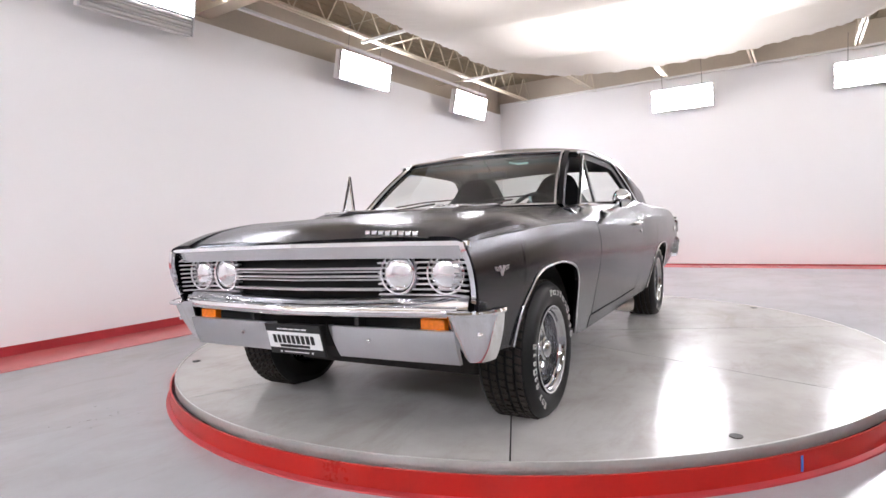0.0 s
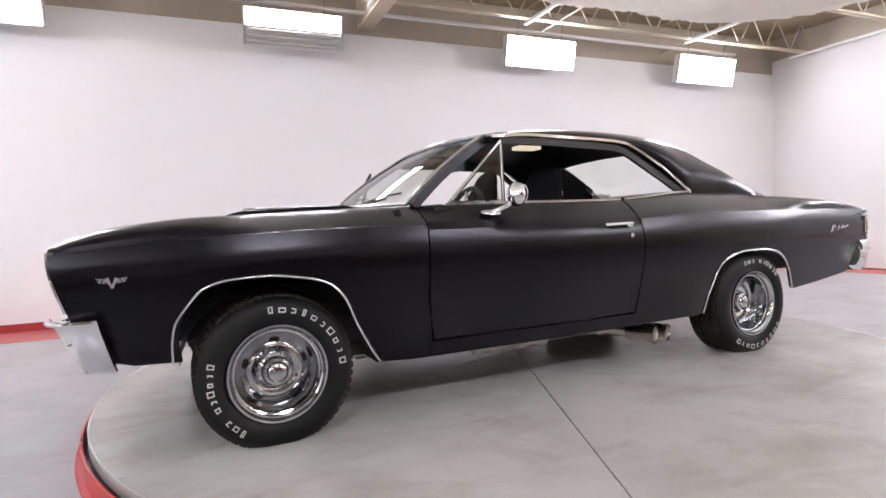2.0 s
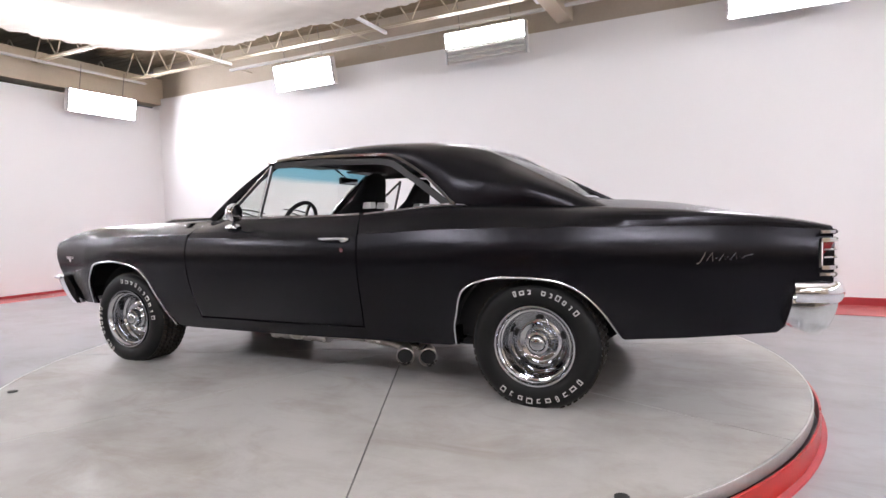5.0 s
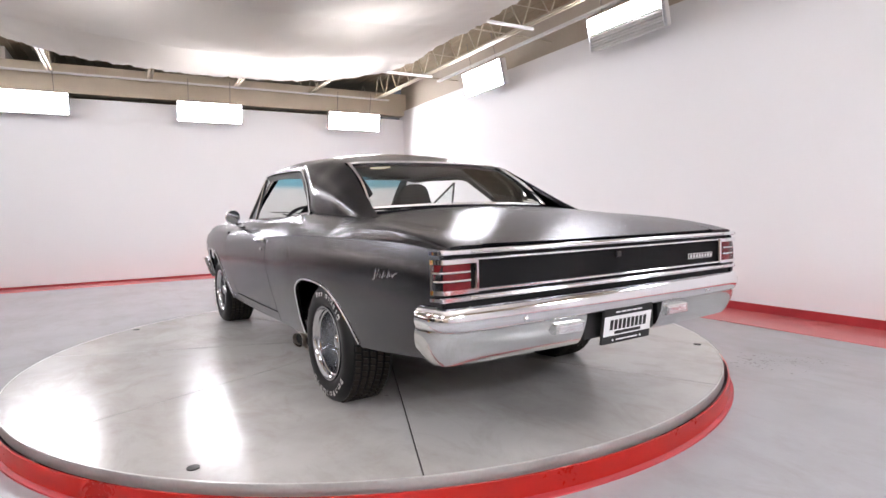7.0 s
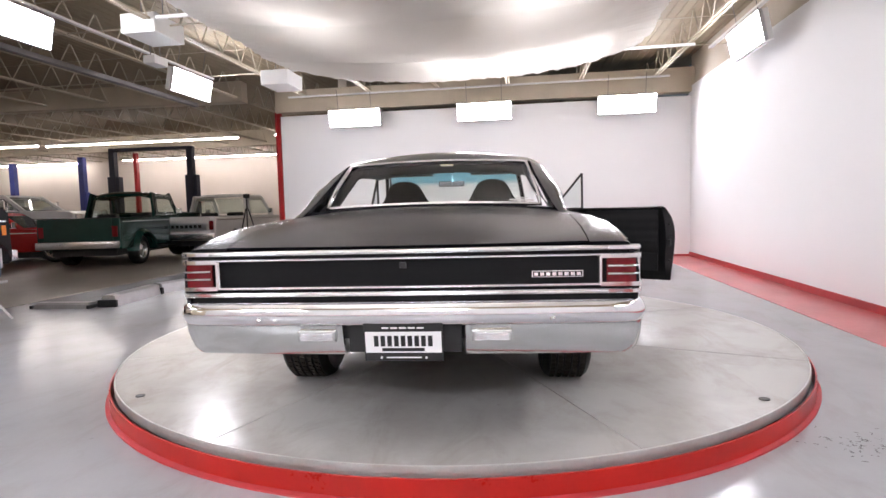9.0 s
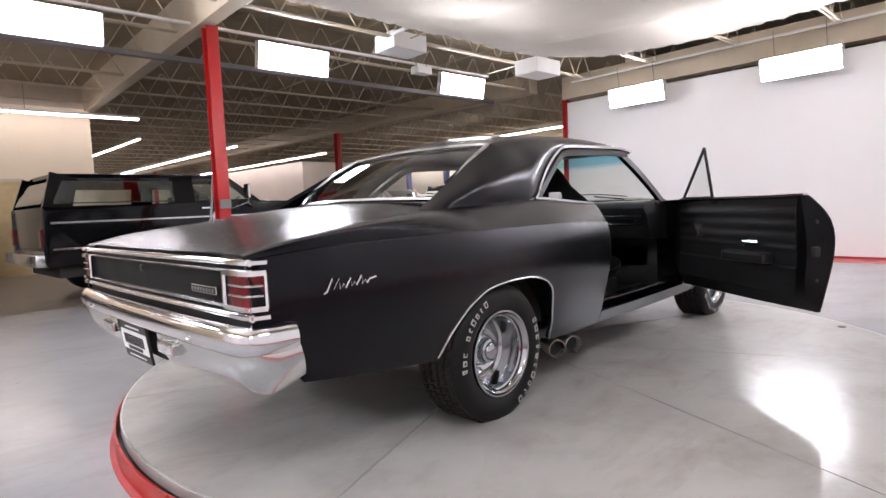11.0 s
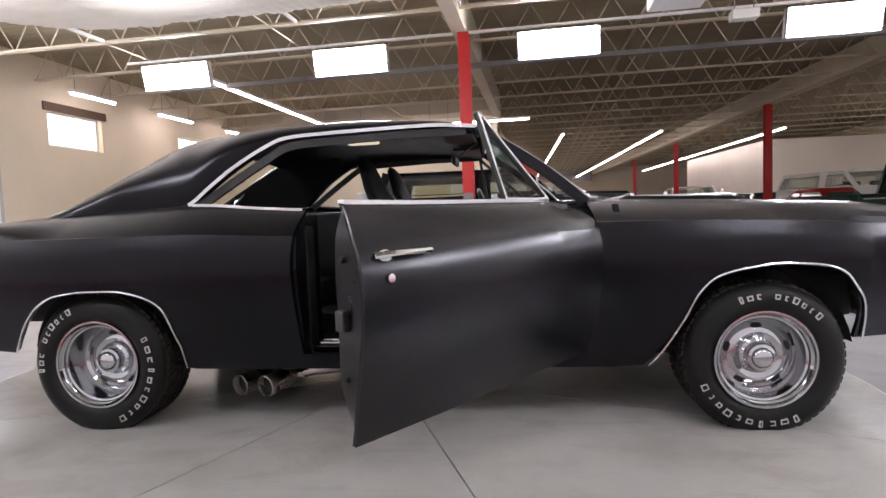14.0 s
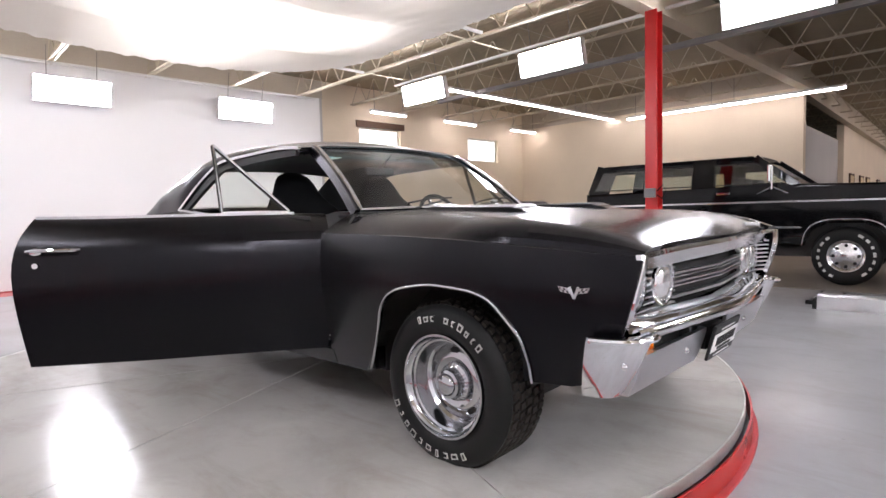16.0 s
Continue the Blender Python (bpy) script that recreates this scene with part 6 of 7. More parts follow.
# wipers
for y in (-0.12, 0.42):
    bm = bmesh.new()
    rod(bm, (-0.905, y, 1.012), (-0.80, y - 0.30, 1.05), 0.006, 6)
    sweep(bm, [(-0.83, y - 0.02, 1.04), (-0.79, y - 0.22, 1.064), (-0.765, y - 0.42, 1.07)], [(-0.006, -0.004), (0.006, -0.004), (0.006, 0.004), (-0.006, 0.004)])
    part("wiper", bm, "black", car, "", True)

# stance: the nose sits a little lower than the tail, and the tail overhang is short
def settle(p):
    x = p.x if p.x < 1.9 else 1.9 + (p.x - 1.9) * 0.945
    nose = min(1.0, max(0.0, (-0.8 - x) / 1.3))
    y = p.y - 0.028 * min(1.0, max(0.0, (-1.75 - x) / 0.45)) * max(0.0, p.y) / 0.83
    return Vector((x, y, p.z - 0.024 * min(1.0, max(0.0, (2.75 - x) / 1.6)) - 0.008 * nose * (1 + p.y / 0.9)))


settled = set()
for ob in car.children_recursive:
    chain = [ob]
    while chain[-1].parent:
        chain.append(chain[-1].parent)
    if ob.type != "MESH" or ob.data.name in settled or any(o.name.startswith("wheel") and o.type == "EMPTY" for o in chain):
        continue
    settled.add(ob.data.name)
    m = Matrix.Identity(4)
    for o in chain[:-1][::-1]:
        m = m @ o.matrix_basis
    if any(o.name.startswith("door") and o.type == "EMPTY" for o in chain):
        for v in ob.data.vertices:
            v.co.z -= 0.024
        continue
    inv = m.inverted()
    for v in ob.data.vertices:
        v.co = inv @ settle(m @ v.co)

# ---------------- the shop beyond the open side ----------------
M["conc"] = concrete("bare_shop_floor", (0.22, 0.19, 0.16), 0.35, 0.3)
M["blue"] = surf("blue_lift_paint", (0.035, 0.05, 0.26), 0.4, 0, 0.2, 5, 50, 0.1)
M["dark_steel"] = surf("dark_lift_paint", (0.02, 0.02, 0.035), 0.45, 0, 0.2, 5, 50, 0.1)
M["truck_black"] = surf("black_gloss_paint", (0.004, 0.004, 0.0045), 0.08, 0, 0.1, 3, 60, 0, 0.28, 0.2, 0.0)
M["truck_white"] = surf("white_gloss_paint", (0.72, 0.71, 0.69), 0.2, 0, 0.04, 3, 60, 0, 0.5, 0.2)
M["truck_green"] = surf("dark_green_paint", (0.010, 0.035, 0.028), 0.18, 0, 0.12, 3, 60, 0, 0.5, 0.2)
M["car_grey"] = surf("grey_car_paint", (0.16, 0.16, 0.17), 0.2, 0.3, 0.1, 3, 60)
M["car_red"] = surf("red_car_paint", (0.35, 0.015, 0.015), 0.2, 0, 0.1, 3, 60)
M["dark_glass"] = surf("dark_window", (0.03, 0.035, 0.035), 0.06, 0, 0.1, 2, 30, 0, 0.8)
M["yellow"] = surf("yellow_plastic", (0.75, 0.52, 0.02), 0.35, 0, 0.1, 6, 50, 0.05)
M["green_plastic"] = surf("green_plastic", (0.03, 0.35, 0.16), 0.4)
M["cloth_blue"] = surf("blue_grey_cloth", (0.09, 0.11, 0.16), 0.9, 0, 0.2, 9, 80, 0.3)
M["grey_metal"] = surf("grey_aluminium", (0.45, 0.45, 0.46), 0.35, 0.8, 0.15, 5, 60, 0.1)
M["tan_door"] = surf("tan_door_paint", (0.55, 0.42, 0.22), 0.5)
M["brown"] = surf("brown_header", (0.09, 0.05, 0.03), 0.7)
M["frost"] = glow("bright_window_pane", (1.0, 0.98, 0.95), 2.2)
M["grey_wall"] = surf("grey_white_wall", (0.48, 0.47, 0.46), 0.8, 0, 0.06, 0.8, 25, 0.1)

ys_, xh = -12.4, 0.45     # back wall of the near bay, and the side of the deep hall
setting("shop_floor", boxes((SX0, SX1, SY0, YO - 1.15, FLOOR, FLOOR + 0.004)), "conc", "worn bare brown-grey concrete floor")
setting("shop_wall_south", boxes((xh, SX1, ys_ - 0.2, ys_, FLOOR, 3.55)), "beige", "cream painted block wall")
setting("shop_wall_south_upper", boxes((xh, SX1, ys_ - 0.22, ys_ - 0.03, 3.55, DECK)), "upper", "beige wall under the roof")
# east shop wall with two high windows
XS = XE + 0.05
WZ0, WZ1 = 2.46, 3.14
wy = [(-7.3, -5.98), (-11.2, -9.85)]
for k, (a, b) in enumerate([(YO - 0.0, wy[0][1]), (wy[0][0], wy[1][1]), (wy[1][0], ys_)]):
    setting("shop_wall_east", boxes((XS, XS + 0.25, min(a, b), max(a, b), FLOOR, DECK)), "beige", "cream painted block wall")
for n, (a, b) in enumerate(wy):
    setting("shop_wall_east", boxes((XS, XS + 0.25, a, b, FLOOR, WZ0), (XS, XS + 0.25, a, b, WZ1, DECK)), "beige", "cream painted block wall")
    win = thing("window_%d" % (n + 1), "small high frosted window with a brown header" if n == 0 else "small high frosted window", "window", "high windows", "structure", ROOM)
    part("window_frame", boxes((XS + 0.10, XS + 0.16, a, a + 0.05, WZ0, WZ1), (XS + 0.10, XS + 0.16, b - 0.05, b, WZ0, WZ1), (XS + 0.10, XS + 0.16, a + 0.05, b - 0.05, WZ0, WZ0 + 0.05), (XS + 0.10, XS + 0.16, a + 0.05, b - 0.05, WZ1 - 0.05, WZ1)), "white_metal", win)
    part("pane", boxes((XS + 0.125, XS + 0.135, a + 0.05, b - 0.05, WZ0 + 0.05, WZ1 - 0.05)), "frost", win, "bright frosted pane")
    if n == 0:
        part("header", boxes((XS - 0.04, XS - 0.002, a - 0.1, b + 0.1, WZ1 - 0.02, WZ1 + 0.14), bevel=0.006), "brown", win, "brown header board")
setting("studio_wall_end", boxes((XE - 0.004, XE + 0.24, YO + 0.04, YO + 0.1, FLOOR, EASTTOP)), "grey_wall", "edge of the studio wall")
# deep hall, square to the car: side wall with doors, far walls
def hall(name, bm, material, label):
    ob = part(name, bm, material, None, label)
    ob["kind"] = "structure"
    return ob


hall("hall_wall_east", boxes((0.0, 0.2, -34.5, -20.3, FLOOR, DECK), (0.2, 5.0, -34.5, -34.3, FLOOR, DECK), (5.0, 5.2, SY0, -34.3, FLOOR, DECK)), "beige", "cream painted hall wall")
hall("hall_partition", boxes((0.16, 0.3, -20.3, -13.4, FLOOR, 3.02)), "grey_wall", "pale grey partition in an opening of the hall wall")
# dark panels carry the shade of the open void in their colour
hall("hall_recess", boxes((1.6, 1.7, -20.3, -13.4, 3.02, DECK), (0.3, 1.6, -20.3, -13.4, 2.9, 3.0)), "duct", "dark grey panels for the shade over the partition")
hall("hall_girder", boxes((-0.20, 0.0, SY0, -12.5, CHORD - 0.10, DECK - 0.002)), "beam", "deep cream painted roof girder")
hall("hall_girder_west", boxes((-7.75, -7.45, SY0, -5.2, 3.52, DECK - 0.15)), "beam", "cream painted roof girder")
hall("hall_wall_south", boxes((SX0 - 3, 5.2, SY0 - 0.2, SY0, FLOOR, DECK)), "beige", "cream far wall")
# added dark band covers the far wall above about 3 m
hall("far_soffit", boxes((-7.4, 5.0, SY0 + 0.01, SY0 + 0.8, 3.05, DECK - 0.05)), "duct", "dark grey band added along the top of the far wall")
setting("hall_wall_west", boxes((SX0 - 0.2, SX0, SY0, YN, FLOOR, DECK)), "pale_wall", "pale far wall")
setting("hall_wall_north", boxes((SX0, XW - 0.2, -3.6, -3.4, FLOOR, DECK)), "pale_wall", "pale wall behind the studio")
for y in (-22.0, -24.6, -26.6, -30.5):
    dr = thing("door", "tan painted shop door in a frame", "door", "shop doors", "structure", pose(-0.03, y, FLOOR, 0, 0, 90))
    part("door_leaf", boxes((-0.45, 0.45, -0.02, 0.02, 0.01, 2.03), bevel=0.004), "tan_door", dr)
    part("door_frame", boxes((-0.51, -0.455, -0.03, 0.025, 0, 2.1), (0.455, 0.51, -0.03, 0.025, 0, 2.1), (-0.455, 0.455, -0.03, 0.025, 2.035, 2.1)), "brown", dr)
dr = thing("door", "tan painted shop door in a frame", "door", "shop doors", "structure", ROOM @ pose(2.3, ys_ + 0.03, FLOOR))
part("door_leaf", boxes((-0.45, 0.45, -0.02, 0.02, 0.01, 2.03), bevel=0.004), "tan_door", dr)
part("door_frame", boxes((-0.51, -0.455, -0.025, 0.03, 0, 2.1), (0.455, 0.51, -0.025, 0.03, 0, 2.1), (-0.455, 0.455, -0.025, 0.03, 2.035, 2.1)), "beam", dr)
# grey room box in the hall
hall("office_box", boxes((-15.2, -10.7, -30.0, -20.3, FLOOR, 3.3)), "pale_wall", "pale built-in room in the hall")
column(-16.6, -15.4, CHORD + 0.0, 0.15)
for x, y in ((-7.55, -13.0), (-7.95, -22.6), (-8.3, -32.2)):
    column(x, y, DECK - 0.15, 0.17, Matrix.Identity(4))
column(-0.6, -36.5, CHORD - 0.1, 0.17, Matrix.Identity(4))
# long grey duct and pipes under the joists
bm = bmesh.new()
box(bm, -7.0, 6.2, -6.71, -6.59, 3.42, 3.50, 0.01)
tagged(part("duct_rail", bm, "duct", None, "", False, ROOM), "long dark grey rail under the roof", "rail", kind="structure")


def strip_light(x, y, z, along, n=1, gap=2.55, mat="strip", frame_m=ROOM, half=1.2):
    """A run of strip lights, each half long to either side."""
    for i in range(n):
        th = thing("strip_light", "white fluorescent strip light under the roof, switched on", "light", "strip lights", m=frame_m @ pose(x + (gap * i if along == "x" else 0), y - (gap * i if along == "y" else 0), z, 0, 0, 0 if along == "x" else 90))
        part("housing", boxes((-half, half, -0.055, 0.055, 0.03, 0.08), bevel=0.006), "white_metal", th)
        bm = bmesh.new()
        rod(bm, (-half + 0.02, 0, 0.012), (half - 0.02, 0, 0.012), 0.026, 8, caps=False)
        part("tube", bm, mat, th, "glowing tube", True)
        for d in (-half * 0.8, half * 0.8):
            bm = bmesh.new()
            rod(bm, (d, 0, 0.08), (d, 0, DECK + 0.01 - z), 0.006, 5)
            part("hanger", bm, "duct", th)
    return th


strip_light(0.75, -11.80, 3.29, "x", 2, 2.42)
strip_light(5.1, -7.1, 3.42, "y", 3, 2.42)
strip_light(7.75, -6.45, 3.37, "y", half=0.55)
strip_light(7.75, -8.95, 3.37, "y", half=0.62)
strip_light(7.75, -11.7, 3.37, "y", half=0.6)
SQ = Matrix.Rotation(radians(-1.15), 4, "Z")
strip_light(-2.08, -17.1, 3.36, "y", 11, 2.45, "strip", SQ)
strip_light(-5.37, -17.7, 3.36, "y", 11, 2.45, "strip", SQ)
strip_light(-9.65, -18.7, 3.36, "y", 9, 2.45, "strip", SQ)
for x, y in ((-0.9, -37.5), (-3.7, -38.5)):
    strip_light(x, y, 2.95, "y", 1, 2.5, "strip", SQ)
strip_light(-12.6, -6.2, CHORD - 0.10, "y", 1, 2.5, "strip_bright")
strip_light(-12.8, -9.95, CHORD - 0.10, "y", 3, 2.42, "strip_bright")
strip_light(-12.6, -17.3, CHORD - 0.10, "y", 1, 2.5, "strip_bright")
strip_light(-18.4, -11.2, CHORD - 0.10, "y", 3, 2.5, "strip_bright")
strip_light(-18.8, -21.2, CHORD - 0.10, "y", 2, 2.5, "strip_bright")


def truck(name, label, paint, m, kind, group=""):
    """A parked pickup or wagon: front at +x, wheels on z = 0. Bodies are cut from side outlines and rounded."""
    L = {"wagon": 4.5, "pickup": 4.9, "old": 4.6, "sedan": 4.8}[kind]
    W = {"wagon": 1.0, "pickup": 0.99, "old": 0.92, "sedan": 0.92}[kind]
    wr = {"wagon": 0.39, "pickup": 0.355, "old": 0.35, "sedan": 0.33}[kind]
    xf, xr = {"wagon": (1.45, -1.25), "pickup": (1.55, -1.35), "old": (1.5, -1.3), "sedan": (1.45, -1.4)}[kind]
    th = thing(name, label, "car" if kind == "sedan" else "truck", group, m=m)
    lo = {"wagon": 0.52, "pickup": 0.45, "old": 0.42, "sedan": 0.28}[kind]
    belt = {"wagon": 1.34, "pickup": 1.08, "old": 1.12, "sedan": 0.86}[kind]
    hood = {"wagon": 1.35, "pickup": 1.05, "old": 1.22, "sedan": 0.84}[kind]

    def arch(xc, r):
        k = 0.62 if kind == "wagon" else 1.0
        return [(xc + r * math.copysign(abs(math.cos(t)) ** k, math.cos(t)), max(lo, wr + r * math.sin(t) ** k if math.sin(t) > 1e-6 else lo)) for t in steps(math.pi, 0, 16 if kind == "wagon" else 10)]
    out = [(-L / 2, lo + 0.08), (-L / 2 + 0.05, lo)] + arch(xr, wr + 0.09) + arch(xf, wr + 0.09) + [(L / 2 - 0.06, lo), (L / 2, lo + 0.1), (L / 2 - 0.02, hood - 0.1), (L / 2 - 0.12, hood - 0.02), (0.9, hood + 0.02), (0.75, belt), (-L / 2 + 0.02, belt)]
    bm = bmesh.new()
    a = [bm.verts.new((x, -W, z)) for x, z in out]
    b = [bm.verts.new((x, W, z)) for x, z in out]
    fa = bm.faces.new(a)
    fb_ = bm.faces.new(b[::-1])
    for i in range(len(out)):
        j = (i + 1) % len(out)
        bm.faces.new((a[i], b[i], b[j], a[j]))
    es = [e for f in (fa, fb_) for e in f.edges]
    bmesh.ops.bevel(bm, geom=es, offset=0.05, segments=3, affect="EDGES", profile=0.6)
    part("body", bm, paint, th, "", True, angle=35)
    part("underbody", boxes((-L / 2 + 0.2, L / 2 - 0.2, -W + 0.2, W - 0.2, lo - 0.16, lo + 0.3)), "under", th)
    roof = {"wagon": 1.83, "pickup": 1.72, "old": 1.78, "sedan": 1.34}[kind]
    c0, c1, t0, t1 = {"wagon": (-L / 2 + 0.03, 0.95, -L / 2 + 0.24, 0.35), "pickup": (-0.65, 0.95, -0.52, 0.42), "old": (-0.55, 0.85, -0.40, 0.55), "sedan": (-1.55, 0.75, -0.85, 0.1)}[kind]
    Wt = W - 0.16
    pts = [(c0, belt - 0.02), (t0, roof - 0.05), (t0 + 0.1, roof), (t1 - 0.1, roof), (t1, roof - 0.05), (c1, belt - 0.02)]

    def yw(z):
        return (W - 0.05) + (Wt - W + 0.05) * (z - belt) / (roof - belt)
    if kind != "sedan":
        # open cabin: roof, slim pillars, seats inside
        crown = 0.11 if kind == "old" else 0.035
        bm = bmesh.new()
        grid(bm, lambda x, v: (x, v * (yw(roof) + 0.01), roof - crown * abs(v) ** (4 if kind == "wagon" else 2.6) - (0.07 if kind == "old" else 0.02) * (abs(x - (t0 + t1) / 2) / ((t1 - t0) / 2)) ** 6), steps(t0, t1, 14), steps(-1, 1, 16))
        thicken(bm, 0.05)
        part("roof", bm, paint, th, "", True, angle=50)
        for sy in (-1, 1):
            for xa, xb, wd in ((c1, t1, 0.05), (-0.34, -0.34, 0.17), (c0 + 0.17, t0 + 0.10, 0.17)) if kind == "wagon" else ((c1, t1, 0.05), (c0 + 0.10, t0 + 0.08, 0.11)):
                bm = bmesh.new()
                sweep(bm, [(xa + (xb - xa) * t, sy * (yw(belt + (roof - belt) * t) - 0.02), belt - 0.04 + (roof - 0.02 - belt) * t) for t in steps(0, 1, 5)], [(-wd, -0.03), (wd, -0.03), (wd, 0.03), (-wd, 0.03)], up=(0, sy, 0))
                part("pillar", bm, paint, th)
            part("roof_side", boxes((t0 + 0.02, t1 - 0.02, sy * (yw(roof) - 0.03) - 0.03, sy * (yw(roof) - 0.03) + 0.03, roof - 0.17 - crown * 0.4, roof - crown * 0.8), bevel=0.028), paint, th)
            bm = bmesh.new()
            x = 0.0 if kind == "wagon" else c0 + 0.16
            box(bm, x, x + 0.18, sy * 0.42 - 0.24, sy * 0.42 + 0.24, 0.9, belt + (0.16 if kind == "wagon" else 0.10), 0.05)
            part("seat", bm, "vinyl", th, "", True)
    else:
        bm = bmesh.new()
        a = [bm.verts.new((x, -yw(z), z)) for x, z in pts]
        b = [bm.verts.new((x, yw(z), z)) for x, z in pts]
        fa = bm.faces.new(a)
        fb_ = bm.faces.new(b[::-1])
        for i in range(len(pts) - 1):
            bm.faces.new((a[i], b[i], b[i + 1], a[i + 1]))
        bmesh.ops.bevel(bm, geom=[e for f in (fa, fb_) for e in f.edges if not (e.verts[0].co.z < belt and e.verts[1].co.z < belt)], offset=0.035, segments=3, affect="EDGES", profile=0.6)
        part("cabin", bm, paint, th, "", True, angle=35)

    def at_pillar(z, side):
        t = (z - belt + 0.02) / (roof - 0.05 - belt + 0.02)
        return c0 + (t0 - c0) * t if side < 0 else c1 + (t1 - c1) * t
    z0, z1 = belt + 0.05, roof - (0.14 if kind == "wagon" else 0.12)
    cuts = {"wagon": [None, -0.50, -0.18, None], "pickup": [None, None], "old": [None, None], "sedan": [None, -0.6, -0.54, None]}[kind]
    spans = [(cuts[i], cuts[i + 1]) for i in range(0, len(cuts), 2)]
    for sy in (-1, 1):
        for xa, xb in spans:
            la0 = at_pillar(z0, -1) + 0.10 if xa is None else xa
            la1 = at_pillar(z1, -1) + 0.10 if xa is None else xa
            lb0 = at_pillar(z0, 1) - 0.10 if xb is None else xb
            lb1 = at_pillar(z1, 1) - 0.10 if xb is None else xb
            bm = bmesh.new()
            vs = [(la0, z0), (lb0, z0), (lb1, z1), (la1, z1)]
            bm.faces.new([bm.verts.new((x, sy * (yw(z) + 0.006), z)) for x, z in vs])
            thicken(bm, 0.008)
            part("side_window", bm, "dark_glass" if kind == "sedan" else "glass", th)
            bm = bmesh.new()
            sweep(bm, [(x, sy * (yw(z) + 0.008), z) for x, z in vs], [(-0.008, -0.006), (0.008, -0.006), (0.008, 0.006), (-0.008, 0.006)], closed=True, up=(0, 1, 0))
            part("window_trim", bm, "black" if kind == "wagon" else "chrome_worn", th)
        bm = bmesh.new()
        dz = 0.20 if kind == "wagon" else 0.075
        box(bm, -L / 2 + 0.1, L / 2 - 0.1, min(sy * (W - 0.004), sy * (W + 0.012)), max(sy * (W - 0.004), sy * (W + 0.012)), belt - dz - 0.025, belt - dz, 0.003)
        part("side_trim", bm, "chrome_worn", th, "bright side strip")
        if kind == "wagon":
            part("side_trim", boxes((-L / 2 + 0.1, xr - 0.5, min(sy * (W - 0.004), sy * (W + 0.012)), max(sy * (W - 0.004), sy * (W + 0.012)), 0.76, 0.785), (xr + 0.5, xf - 0.5, min(sy * (W - 0.004), sy * (W + 0.012)), max(sy * (W - 0.004), sy * (W + 0.012)), 0.76, 0.785)), "chrome_worn", th)
    for nm, side, xa in (("windscreen", 1, 0), ("rear_window", -1, 0)):
        bm = bmesh.new()
        o = 0.008 * side
        bm.faces.new([bm.verts.new((at_pillar(z, side) + o, s * (yw(z) - 0.12), z)) for z, s in ((z0, -1), (z0, 1), (z1, 1), (z1, -1))])
        thicken(bm, 0.006)
        part(nm, bm, "dark_glass" if kind == "sedan" else "glass", th)
    for xw in (xf, xr):
        for sy in (-1, 1):
            wh = thing("wheel", "", "")
            for k in list(wh.keys()):
                del wh[k]
            wh.parent = th
            wh.matrix_basis = pose(xw, sy * (W - 0.25), wr)
            bm = bmesh.new()
            lathe(bm, [(0.2, 0.02), (wr - 0.06, 0.0), (wr - 0.01, 0.03), (wr, 0.06), (wr, 0.19), (wr - 0.015, 0.22), (wr - 0.06, 0.245), (0.23, 0.24), (0.205, 0.22)], 32, sy)
            part("tyre", bm, "rubber", wh, "", True)
            bm = bmesh.new()
            lathe(bm, [(0.205, 0.2), (0.21, 0.235), (0.195, 0.23), (0.17, 0.19), (0.12, 0.2), (0.06, 0.225), (0.0, 0.23)], 32, sy)
            rim = part("rim", bm, "chrome_worn", wh, "bright rim", True)
            for i in range(8):
                t = 2 * math.pi * i / 8
                bm = bmesh.new()
                rod(bm, (0.14 * math.cos(t), sy * 0.192, 0.14 * math.sin(t)), (0.14 * math.cos(t), sy * 0.203, 0.14 * math.sin(t)), 0.022, 8)
                part("rim_hole", bm, "gap", rim)
            if kind == "wagon":
                for k in range(20):
                    if k % 10 in (0, 8, 9):
                        continue
                    t = math.pi * k / 10 + 0.4
                    bm = bmesh.new()
                    hw = 0.018 + 0.006 * (k % 3)
                    box(bm, -hw, hw, -0.002, 0.002, -0.016, 0.016, 0.001, Matrix.Rotation(-t, 4, "Y") @ Matrix.Translation((0, sy * 0.2435, wr - 0.085)))
                    part("sidewall_mark", bm, "letter", wh, "pale sidewall mark")
                bm = bmesh.new()
                sweep(bm, [((wr + 0.10) * math.copysign(abs(math.cos(t)) ** 0.62, math.cos(t)), sy * 0.262, (wr + 0.10) * math.sin(t) ** 0.62) for t in steps(0.14, math.pi - 0.14, 25)], [(-0.007, -0.008), (0.007, -0.008), (0.007, 0.008), (-0.007, 0.008)], up=(0, 1, 0))
                part("arch_trim", bm, "chrome_worn", wh)
    if kind == "wagon":
        for sy in (-1, 1):
            part("side_marker", boxes((L / 2 - 0.18, L / 2 - 0.11, min(sy * (W - 0.004), sy * (W + 0.010)), max(sy * (W - 0.004), sy * (W + 0.010)), 0.93, 1.07), bevel=0.003), "amber", th, "amber side marker")
            part("door_handle", boxes((-0.12, 0.06, min(sy * (W - 0.004), sy * (W + 0.03)), max(sy * (W - 0.004), sy * (W + 0.03)), belt - 0.09, belt - 0.06), bevel=0.006), "chrome", th, "chrome door handle")
            part("lamp_surround", boxes((L / 2 - 0.03, L / 2 + 0.012, sy * (W - 0.24) - 0.16, sy * (W - 0.24) + 0.16, hood - 0.44, hood - 0.10), bevel=0.012), "chrome_worn", th, "bright headlight surround")
    for sx in (-1, 1):
        bm = bmesh.new()
